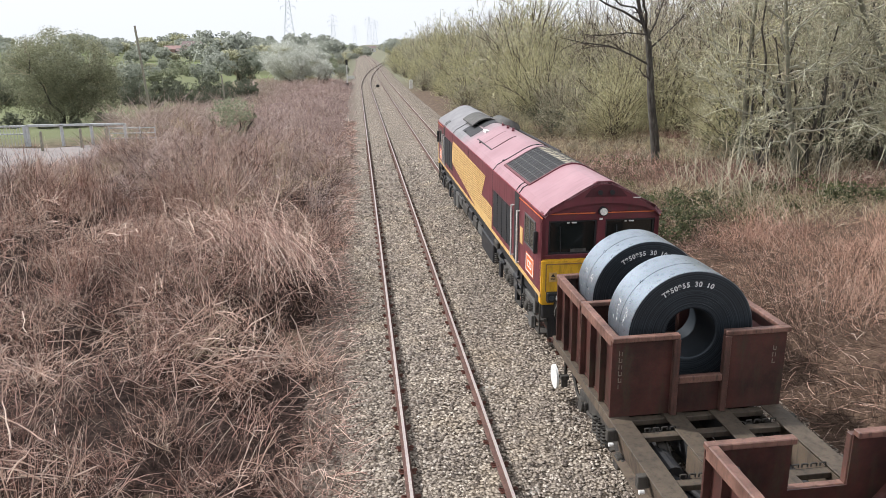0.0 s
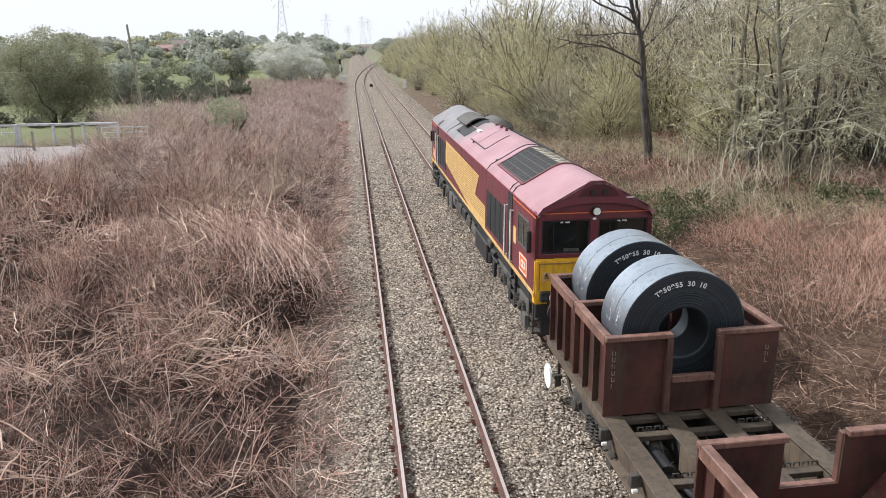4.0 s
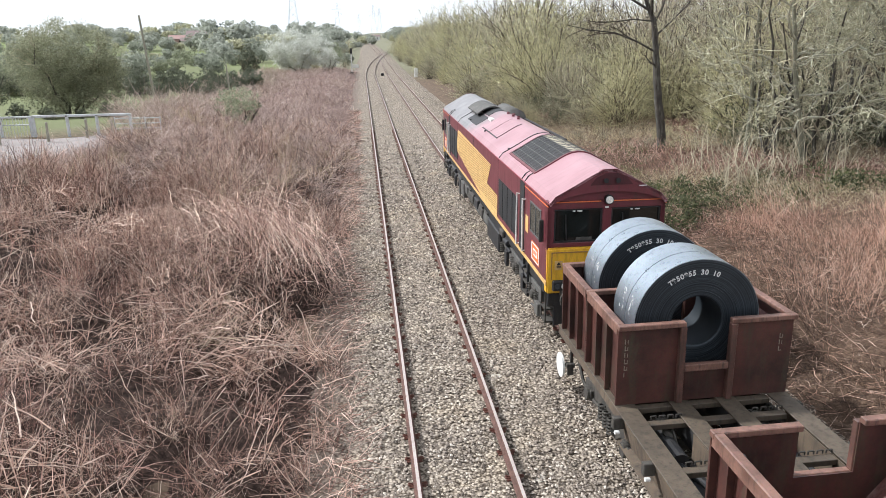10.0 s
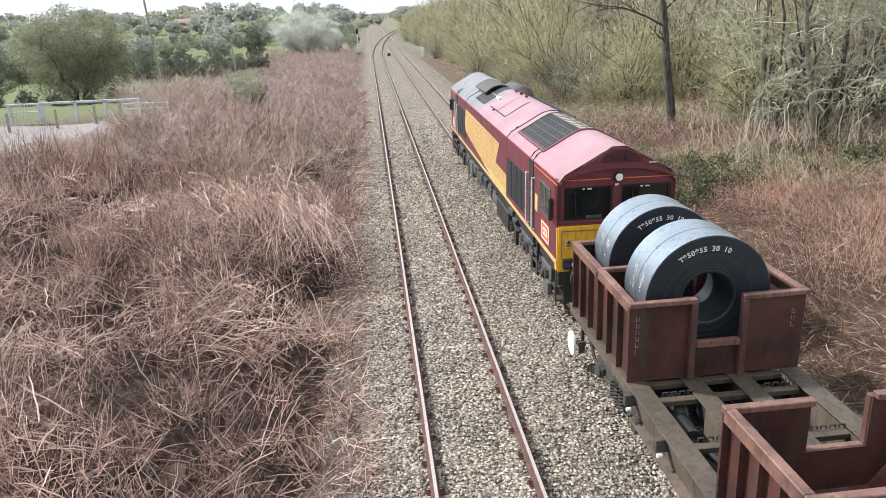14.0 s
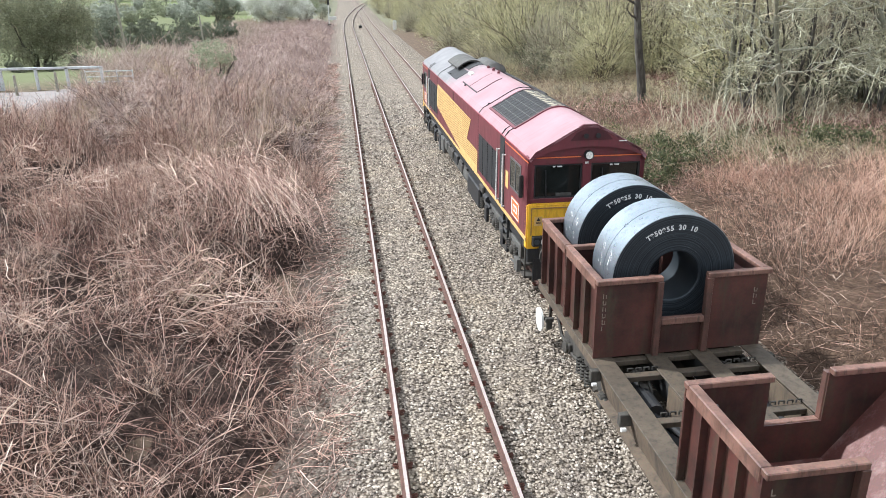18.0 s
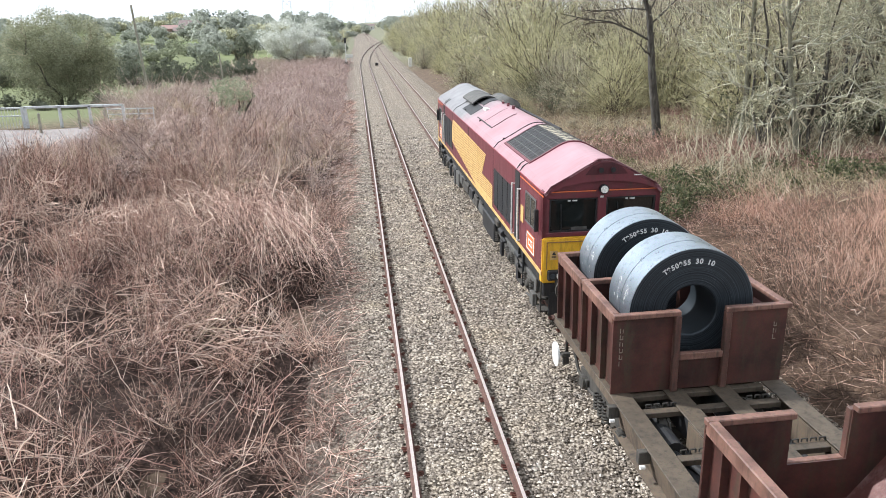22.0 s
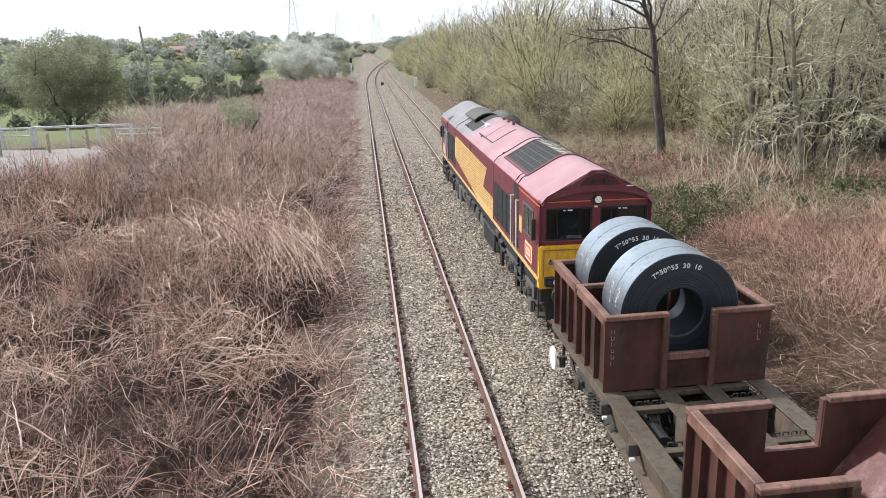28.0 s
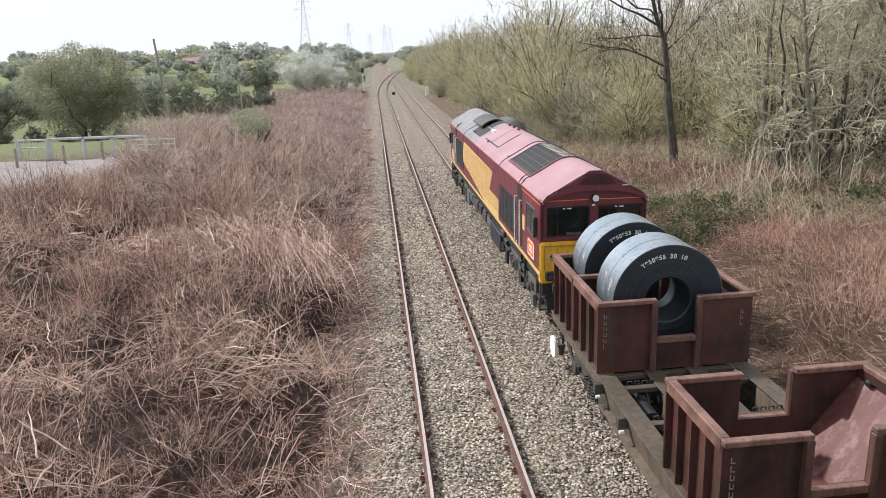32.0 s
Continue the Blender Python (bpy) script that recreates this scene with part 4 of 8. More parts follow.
SILL = worn("grimy_tan_beam", (0.070, 0.052, 0.037), (0.12, 0.088, 0.060), (0.035, 0.03, 0.026), 1.6, 0.8)
STENCIL = flat("worn_stencil_paint", (0.66, 0.66, 0.65), 0.7)
CHALK = flat("chalk_marking", (0.24, 0.20, 0.16), 0.9)


def end_plate(c, y, face, notch=0.36, low=1.60):
    """Upright plate with a square notch; face is the side that carries the stiffeners."""
    bm = bmesh.new()
    prism(bm, [(-HALF, FLOOR), (HALF, FLOOR), (HALF, TOP), (notch, TOP), (notch, low), (-notch, low), (-notch, TOP), (-HALF, TOP)], 'y', y, y + 0.025)
    p = part("end_plate", bm, RUST, c, "rust-brown notched end plate")
    f0, f1 = (y - 0.085, y + 0.003) if face < 0 else (y + 0.022, y + 0.11)
    for s in (-1, 1):
        bm = bmesh.new()
        box(bm, s * notch, s * (HALF + 0.02), y - 0.085, y + 0.026, TOP - 0.002, TOP + 0.075)
        part("top_flange", bevelled(bm, 0.01), RUST_EDGE, p, "worn orange-brown top edge")
        bm = bmesh.new()
        box(bm, s * (notch - 0.012), s * (notch + 0.085), f0 - 0.003, f1, FLOOR, TOP - 0.004)
        part("stiffener", bevelled(bm, 0.008), RUST_FRAME, p)
    bm = bmesh.new()
    box(bm, -notch + 0.014, notch - 0.014, f0, f1, low - 0.10, low + 0.01)
    part("notch_bar", bevelled(bm, 0.008), RUST_EDGE, p)
    return p


def cradle(e, y0, y1, near, far):
    bm = bmesh.new()
    box(bm, -HALF + 0.08, HALF - 0.08, y0 + 0.03, y1 - 0.03, FLOOR, FLOOR + 0.04)
    c = part("cradle", bm, RUST, e, "open-topped rusty coil cradle")
    for s in (-1, 1):
        bm = bmesh.new()
        box(bm, s * (HALF - 0.11), s * (HALF - 0.09), y0 + 0.026, y1 - 0.002, FLOOR, TOP)
        part("side_wall", bm, RUST, c)
        bm = bmesh.new()
        box(bm, s * (HALF - 0.105), s * (HALF + 0.015), y0 + 0.03, y1 - 0.058, TOP - 0.11, TOP + 0.07)
        part("top_rail", bevelled(bm, 0.012), RUST_EDGE, c, "worn orange-brown top rail")
        n = max(3, round((y1 - y0) / 0.45))
        for k in range(n + 1):
            y = y0 + 0.03 + (y1 - y0 - 0.06) * k / n
            bm = bmesh.new()
            prism(bm, [(s * (HALF - 0.09), FLOOR), (s * (HALF - 0.005), FLOOR), (s * HALF, TOP - 0.112), (s * (HALF - 0.09), TOP - 0.112)], 'y', y - 0.012, y + 0.012)
            part("rib", bm, RUST, c)
        bm = bmesh.new()
        pts = [(s * (HALF - 0.12), TOP - 0.135), (s * 0.45, FLOOR + 0.095), (s * 0.45, FLOOR + 0.065), (s * (HALF - 0.12), TOP - 0.175)]
        prism(bm, pts, 'y', y0 + 0.03, y1 - 0.03)
        part("chute_plate", bm, CHUTE, c, "scuffed red sloping chute plate")
        # solid black disc painting the dark inside of a lifting hole
        bm = bmesh.new()
        rod(bm, (s * (HALF - 0.16), y1 - 0.35, TOP - 0.08), (s * (HALF - 0.20), y1 - 0.35, TOP - 0.10), 0.05, n=12)
        part("lifting_hole", bm, BLACK, c)
    bm = bmesh.new()
    box(bm, -0.452, 0.452, y0 + 0.03, y1 - 0.03, FLOOR + 0.05, FLOOR + 0.09)
    part("chute_floor", bm, CHUTE, c)
    if near:
        p = end_plate(c, y0, -1)
        scrawl(p, -1.24, 1.45, 2.10, y0 - 0.003, 6, int(y0 * 10))
        scrawl(p, 1.20, 1.70, 2.02, y0 - 0.003, 3, int(y0 * 10) + 1)
    if far:
        end_plate(c, y1 - 0.03, 1)
    return c


def wagon_bogie(e, yc):
    b = part("bogie", bevelled(boxes((-0.95, 0.95, yc - 0.2, yc + 0.2, 0.40, 0.66)), 0.02), GRIME, e, "grimy four-wheel bogie")
    for s in (-1, 1):
        bm = bmesh.new()
        prism(bm, [(yc - 1.25, 0.36), (yc - 1.05, 0.30), (yc - 0.55, 0.40), (yc - 0.35, 0.24), (yc + 0.35, 0.24), (yc + 0.55, 0.40), (yc + 1.05, 0.30), (yc + 1.25, 0.36), (yc + 1.25, 0.56), (yc + 0.6, 0.70), (yc - 0.6, 0.70), (yc - 1.25, 0.56)], 'x', s * 1.15, s * 1.27)
        part("side_frame", bevelled(bm, 0.015), GRIME, b)
        for k in (-0.9, 0.9):
            bm = bmesh.new()
            rod(bm, (s * 0.98, yc + k, 0.42), (s * 1.38, yc + k, 0.42), 0.12, n=12)
            box(bm, s * 1.0, s * 1.33, yc + k - 0.14, yc + k + 0.14, 0.33, 0.52)
            part("axle_box", bevelled(bm, 0.012), GRIME, b)
            WHEELS.append((wheelset(e, yc + k, 0.42), 0.42, 1)) if s < 0 else None
        for k in (-0.22, 0, 0.22):
            bm = bmesh.new()
            spring(bm, s * 1.29, yc + k, 0.27, 0.58, 0.075)
            part("coil_spring", bm, GRIME, b)


def coil_wagon():
    e = empty("coil_wagon", "rust-brown steel coil wagon with loaded and empty cradles", "railway wagon", WAGON_AT)
    for s in (-1, 1):
        bm = bmesh.new()
        box(bm, s * 1.07, s * 1.39, -12.6, 3.25, 0.955, FLOOR)
        sill = part("deck_rail", bevelled(bm, 0.006), DECK, e, "brown steel deck rail")
        bm = bmesh.new()
        prism(bm, [(s * 1.36, 0.955), (s * 1.33, 0.955), (s * 1.24, 0.50), (s * 1.40, 0.47), (s * 1.40, 0.49), (s * 1.27, 0.52)], 'y', -12.6, -0.2)
        part("side_beam", bm, SILL, sill)
        bm = bmesh.new()
        prism(bm, [(s * 1.36, 0.955), (s * 1.33, 0.955), (s * 1.31, 0.80), (s * 1.37, 0.79)], 'y', -0.2, 3.25)
        part("side_beam", bm, SILL, sill)
        for y in (-0.25, -1.45, -3.6, -5.6, -8):
            bm = bmesh.new()
            box(bm, s * 1.33, s * 1.50, y - 0.05, y + 0.05, 0.74, 0.93)
            br = part("bracket", bevelled(bm, 0.01), GRIME, sill)
            bm = bmesh.new()
            rod(bm, (s * 1.42, y - 0.08, 0.72), (s * 1.49, y - 0.08, 0.72), 0.030, n=10)
            part("knob", bm, WHITE, br, "white release knob")
        bm = bmesh.new()
        box(bm, s * 0.22, s * 0.53, -12.6, 3.25, 0.95, 0.975)
        part("inner_beam", bevelled(bm, 0.006), DECK, e)
        bm = bmesh.new()
        box(bm, s * 0.28, s * 0.46, -12.6, 3.25, 0.55, 0.95)
        part("spine_web", bm, BLACK, e)
    for y in (-0.52, -1.72, -3.1, -4.9, -6.3, -7.6, -9, -10.5, 1.4, -0.03):
        bm = bmesh.new()
        box(bm, -1.065, 1.065, y - 0.07, y + 0.07, 0.86, 0.945)
        cb = part("cross_beam", bevelled(bm, 0.006), DECK, e)
        if -3 < y < -0.1:
            for x in [-0.98 + 0.13 * k for k in range(4)] + [0.6 + 0.13 * k for k in range(4)]:
                bm = bmesh.new()
                rod(bm, (x, y + 0.09, 0.95), (x, y + 0.09, 1.0), 0.012, n=5)
                rod(bm, (x + 0.08, y + 0.09, 0.95), (x + 0.08, y + 0.09, 1.0), 0.012, n=5)
                rod(bm, (x, y + 0.09, 1.0), (x + 0.08, y + 0.09, 1.0), 0.012, n=5)
                part("lashing_loop", bm, GRIME, cb)
    # brake gear in black, to carry the shade below the deck openings
    for x0, y0, x1, y1 in ((-1.0, -0.6, -0.6, -1.6), (0.6, -0.6, 1.0, -1.6)):
        bm = bmesh.new()
        rod(bm, (x0, y0, 0.62), (x1, y1, 0.55), 0.05, n=8)
        part("brake_rod", bm, BLACK, e)
    bm = bmesh.new()
    rod(bm, (-0.8, -1.1, 0.6), (-0.8, -0.4, 0.6), 0.16, n=16)
    part("brake_cylinder", bm, BLACK, e)
    # added black sheet that stands for the deep shade under the deck
    bm = bmesh.new()
    box(bm, -1.2, 1.2, -8.2, -0.9, 0.50, 0.525)
    part("under_pan", bm, BLACK, e)
    for s in (-1, 1):
        for x in (0.53, 1.06):
            bm = bmesh.new()
            box(bm, s * x - 0.008, s * x + 0.008, -12.6, -0.9, 0.53, 0.95)
            part("girder_web", bm, SILL, e)
    # end of the wagon
    bm = bmesh.new()
    box(bm, -1.25, 1.25, 3.25, 3.42, 0.72, 1.06)
    hs = part("buffer_beam", bevelled(bm, 0.015), GRIME, e)
    for s in (-1, 1):
        bm = bmesh.new()
        rod(bm, (s * 0.87, 3.42, 1.0), (s * 0.87, 3.86, 1.0), 0.14, 0.10, n=14)
        rod(bm, (s * 0.87, 3.85, 1.0), (s * 0.87, 3.91, 1.0), 0.25, n=20)
        part("buffer", bm, GRIME, e)
    bm = bmesh.new()
    box(bm, -0.1, 0.1, 3.42, 4.5, 0.90, 1.0)
    part("coupling", bevelled(bm, 0.02), GRIME, e)
    for s in (-1, 1):
        bm = bmesh.new()
        rod(bm, (s * 1.43, 2.80, 0.33), (s * 1.47, 2.80, 0.33), 0.235, n=28)
        hw = part("handbrake_wheel", bm, WHITE, e, "white handbrake wheel")
        bm = bmesh.new()
        rod(bm, (s * 1.2, 2.80, 0.33), (s * 1.44, 2.80, 0.33), 0.03, n=8)
        rod(bm, (s * 1.24, 2.80, 0.33), (s * 1.24, 2.80, 0.78), 0.03, n=8)
        part("shaft", bm, GRIME, hw)
        bm = bmesh.new()
        box(bm, s * 1.30, s * 1.46, 2.35, 2.43, 0.46, 0.54)
        box(bm, s * 1.32, s * 1.44, 2.37, 2.41, 0.30, 0.47)
        part("valve_handle", bevelled(bm, 0.01), GRIME, e)
        bm = bmesh.new()
        for p, q in (((2.2, 0.70), (1.9, 0.42)), ((1.9, 0.42), (1.2, 0.36)), ((1.2, 0.36), (0.6, 0.50))):
            rod(bm, (s * 1.28, p[0], p[1]), (s * 1.28, q[0], q[1]), 0.03, n=6)
        part("brake_pipe", bm, GRIME, e)
    cradle(e, 1.56, 3.05, False, True)
    cradle(e, 0.0, 1.56, True, True)
    cradle(e, -4.51, -2.92, True, True)
    cradle(e, -7.6, -5.9, True, True)
    wagon_bogie(e, 0.55)
    wagon_bogie(e, -9.6)
    return e


WAGON = coil_wagon()


def lettering(text, radius, start, step, size, y):
    """Stencilled characters round an arc on the coil's face."""
    out = []
    for k, ch in enumerate(text):
        if ch == " ":
            continue
        cu = bpy.data.curves.new("glyph", 'FONT')
        cu.body, cu.size, cu.align_x = ch, size, 'CENTER'
        cu.extrude, cu.offset = 0.0015, 0.0035
        ob = bpy.data.objects.new("glyph", cu)
        scene.collection.objects.link(ob)
        me = bpy.data.meshes.new_from_object(ob.evaluated_get(bpy.context.evaluated_depsgraph_get()))
        a = radians(start - step * k)
        me.transform(Matrix.Translation((radius * math.cos(a), y, radius * math.sin(a))) @ Matrix.Rotation(-(a - math.pi / 2), 4, 'Y') @ Matrix.Rotation(math.pi / 2, 4, 'X'))
        bm = bmesh.new()
        bm.from_mesh(me)
        out.append(bm)
        bpy.data.objects.remove(ob)
        bpy.data.curves.remove(cu)
        bpy.data.meshes.remove(me)
    return out


def steel_coil(y0, y1, label, seed):
    """A tight coil of strip, lying with its eye along the track."""
    at = WAGON_AT @ pose(0.0, y0, 2.13)
    e = empty("steel_coil", label, "steel coil", at, "steel coils on the wagon")
    w = y1 - y0
    rng = random.Random(seed)
    R, r, n = 0.995, 0.405, 160
    # the wound body: stepped rings on its face, bore through the middle
    prof = [(R, w), (R, 0.012), (R - 0.012, 0.0)]
    rad = R - 0.012
    while rad > r + 0.05:
        rad2 = max(r + 0.02, rad - rng.uniform(0.03, 0.09) * (1.0 if rad > 0.72 else 0.45))
        d = rng.uniform(0.0, 0.003) if rad > 0.72 else rng.uniform(0.0, 0.010)
        prof += [(rad - 0.001, d), (rad2, d)]
        rad = rad2
    prof += [(r, 0.02), (r, w - 0.02), (r + 0.02, w), (R, w)]
    prof = prof[:-1]
    a = np.linspace(0, 2 * np.pi, n, endpoint=False)
    P = np.array(prof)
    v = np.stack([P[:, None, 0] * np.cos(a), np.repeat(P[:, None, 1], n, 1), P[:, None, 0] * np.sin(a)], -1)
    i = np.arange(len(P) * n).reshape(len(P), n)
    nx = np.roll(i, -1, 1)
    ip, nxp = np.roll(i, -1, 0), np.roll(nx, -1, 0)
    q = np.stack([i, ip, nxp, nx], -1).reshape(-1, 4)
    body = mesh_np("body", v.reshape(-1, 3), q, STEEL, e)
    tagged(body, "dark blue-grey wound strip edges")
    # outer wrap in bright steel, two strips with a gap between them
    for z0, z1 in ((0.006, w * 0.44), (w * 0.455, w - 0.006)):
        P2 = np.array([(R + 0.001, z0), (R + 0.010, z0), (R + 0.010, z1), (R + 0.001, z1)])
        v = np.stack([P2[:, None, 0] * np.cos(a), np.repeat(P2[:, None, 1], n, 1), P2[:, None, 0] * np.sin(a)], -1)
        i = np.arange(4 * n).reshape(4, n)
        nx = np.roll(i, -1, 1)
        q = np.stack([i[:-1], i[1:], nx[1:], nx[:-1]], -1).reshape(-1, 4)
        mesh_np("outer_wrap", v.reshape(-1, 3), q, COIL_WRAP, e, smooth=False)
    for bm in lettering("T950955 30 10", 0.765, 125.5, 4.7, 0.112, -0.003):
        part("stencil_character", bm, STENCIL, e, "white stencilled character")
    # worn white paint marks on the wrap
    bm = bmesh.new()
    for k in range(20):
        an = radians(166 + rng.uniform(-9, 14))
        y = w * rng.choice((0.25, 0.3, 0.62, 0.7)) + rng.uniform(-0.03, 0.03)
        c, s_ = math.cos(an), math.sin(an)
        m = Matrix.Translation(((R + 0.0105) * c, y, (R + 0.0105) * s_)) @ Matrix.Rotation(-an, 4, 'Y') @ Matrix.Rotation(rng.uniform(-0.9, 0.9), 4, 'X')
        bmesh.ops.create_cube(bm, size=1, matrix=m @ Matrix.Diagonal((0.003, 0.009, rng.uniform(0.025, 0.075), 1)))
    part("paint_mark", bm, WHITE, e)
    return e


COILS = [steel_coil(0.34, 1.27, "dark steel coil, bright outer wrap, white stencil, in the cradle", 4),
         steel_coil(2.07, 2.96, "dark steel coil, bright outer wrap, lying beside the cab", 9)]


# ---- lineside structures and distance ----
GALV = worn("galvanised_steel", (0.42, 0.43, 0.43), (0.56, 0.57, 0.57), (0.28, 0.28, 0.27), 3, 0.5, 0.3)
OLD_WOOD = worn("grey_weathered_wood", (0.22, 0.205, 0.16), (0.33, 0.31, 0.25), (0.13, 0.12, 0.09), 5, 0.9)
TARMAC = worn("lane_tarmac", (0.19, 0.165, 0.155), (0.27, 0.235, 0.22), (0.13, 0.11, 0.10), 0.8, 0.95, streak=False)
ROOF_TILE = flat("roof_sheet", (0.20, 0.15, 0.14), 0.85)
RENDER = flat("pale_wall", (0.50, 0.47, 0.43), 0.9)
# steel made paler, with the skyline haze in its colour
PYLON = flat("hazed_pylon_steel", (0.45, 0.47, 0.49), 0.6, 0.1)


def gz(x, y):
    return float(ground_z(np.float64(x), np.float64(y)))


def lane():
    """The lane widens to a hardstanding where it turns in beside the thicket."""
    xs = np.linspace(-36, -9.5, 40)
    v, q = [], []
    for x in xs:
        far = 38.8 + 0.25 * (x + 20)
        near = min(34.2 + 0.25 * (x + 20), max(34.4 + 12 * (x + 13.5), 24.8))
        for t in np.linspace(0, 1, 14):
            y = near + (far - near) * t
            v.append((x, y, gz(x, y) + 0.05))
    for k in range(len(xs) - 1):
        for j in range(13):
            a = k * 14 + j
            q.append((a, a + 14, a + 15, a + 1))
    return tagged(mesh_np("road", v, q, TARMAC), "narrow pinkish grey lane behind the thicket", "road", kind="structure")


lane()


def field_gate():
    z = gz(-17, 40)
    top = 2.52
    e = empty("field_gate", "galvanised steel barrier rail and gate beside the lane", "gate", pose(-16.6, 40.2, z))
    def rail_(name, x0, x1, za, w=0.045):
        bm = bmesh.new()
        box(bm, x0, x1, -w, w, za - w, za + w)
        part(name, bevelled(bm, 0.01), GALV, e)
    h = top - z
    rail_("top_rail", -1.95, 2.95, h, 0.06)
    rail_("rail", -3.6, -2.1, h - 0.02)
    rail_("rail", -3.6, -2.1, h - 0.42, 0.03)
    for x in (-3.6, -2.1, -1.95, -0.25, 1.25, 2.95):
        bm = bmesh.new()
        box(bm, x - 0.07, x + 0.07, -0.06, 0.06, -0.2, h + 0.04)
        part("post", bevelled(bm, 0.012), GALV, e)
    for k in range(9):
        bm = bmesh.new()
        rod(bm, (-3.45 + k * 0.16, 0, 0), (-3.45 + k * 0.16, 0, h - 0.05), 0.012, n=5)
        part("bar", bm, GALV, e)
    return e


def small_gate():
    z = gz(-13.7, 41)
    e = empty("steel_gate", "pale green tubular field gate beside the barrier", "gate", pose(-13.6, 41.2, z))
    for za in (0.35, 0.62, 0.9):
        bm = bmesh.new()
        rod(bm, (-1.2, 0, za), (1.2, 0, za), 0.03, n=8)
        part("rail", bm, GALV, e)
    for x in (-1.2, -0.4, 0.4, 1.2):
        bm = bmesh.new()
        rod(bm, (x, 0, -0.1), (x, 0, 0.98), 0.035, n=8)
        part("post", bm, GALV, e)
    return e


field_gate()
small_gate()
for x, y, h in ((-18.9, 37.0, 0.95), (-17.3, 38.6, 1.0), (-15.6, 39.2, 1.0), (-14.4, 39.4, 0.9), (-20.3, 36.2, 1.1)):
    bm = bmesh.new()
    rod(bm, (0, 0, -0.3), (0.03, 0, h), 0.075, 0.065, n=9)
    rod(bm, (0.03, 0, h), (0.03, 0, h + 0.05), 0.065, 0.02, n=9)
    p = link("fence_post", bm, OLD_WOOD)
    p.matrix_world = pose(x, y, gz(x, y))
    tagged(p, "weathered wooden fence post beside the lane", "post", "fence posts by the lane")


def pole(x, y, lean, h, r, label):
    bm = bmesh.new()
    rod(bm, (0, 0, -0.5), (lean, 0, h), r, r * 0.7, n=12)
    e = link("telegraph_pole" if h > 4 else "marker_post", bm, OLD_WOOD)
    e.matrix_world = pose(x, y, gz(x, y))
    tagged(e, label, "pole")
    if h > 4:
        bm = bmesh.new()
        box(bm, lean - 0.1, lean + 0.1, -0.03, 0.03, h - 0.5, h - 0.42)
        part("step_iron", bm, GALV, e)
        bm = bmesh.new()
        rod(bm, (lean * 0.93 + 0.14, 0, h * 0.55), (lean * 0.93 + 0.14, 0, h * 0.55 + 0.25), 0.05, n=8)
        part("cable_box", bm, GALV, e)
    return e


pole(-20.3, 70, -0.55, 8.25 - gz(-20.3, 70), 0.13, "leaning weathered wooden pole beyond the thicket")
pole(-13.5, 70, -0.2, 3.9, 0.09, "short pale marker post above the bushes")


def signal_post():
    x, y = -3.0, 129
    e = empty("railway_signal", "white signal post with dark head beside the track", "signal", pose(x, y, gz(x, y)))
    bm = bmesh.new()
    rod(bm, (0, 0, -0.2), (0, 0, 3.6), 0.09, n=10)
    part("post", bm, WHITE, e)
    bm = bmesh.new()
    box(bm, -0.2, 0.2, -0.12, 0.12, 3.55, 4.45)
    hd = part("signal_head", bevelled(bm, 0.04), BLACK, e)
    bm = bmesh.new()
    rod(bm, (0, -0.16, 4.2), (0, -0.12, 4.2), 0.1, n=12)
    part("hood", bm, GRIME, hd)
    bm = bmesh.new()
    box(bm, -0.3, 0.3, -0.3, 0.3, 0.0, 0.5)
    part("base", bevelled(bm, 0.03), GRIME, e)
    return e


signal_post()


def cabinet(x, y, w, h, m, label, name):
    bm = bmesh.new()
    box(bm, -w / 2, w / 2, -0.2, 0.2, -0.1, h)
    e = link(name, bevelled(bm, 0.03), m)
    e.matrix_world = pose(x, y, gz(x, y) if abs(x) > 3 else -0.2)
    tagged(e, label, "lineside cabinet")
    bm = bmesh.new()
    prism(bm, [(-w / 2 - 0.04, h), (w / 2 + 0.04, h), (0, h + 0.08)], 'y', -0.24, 0.24)
    part("lid", bm, m, e)
    return e


cabinet(7.35, 119, 0.55, 1.35, WHITE, "white lineside cabinet beside the far track", "lineside_cabinet")
cabinet(2.0, 120.5, 0.5, 0.35, BLACK, "low black trackside box between the tracks", "trackside_box")
cabinet(-2.6, 152, 1.6, 0.5, WHITE, "pale low trough beside the junction", "cable_trough")


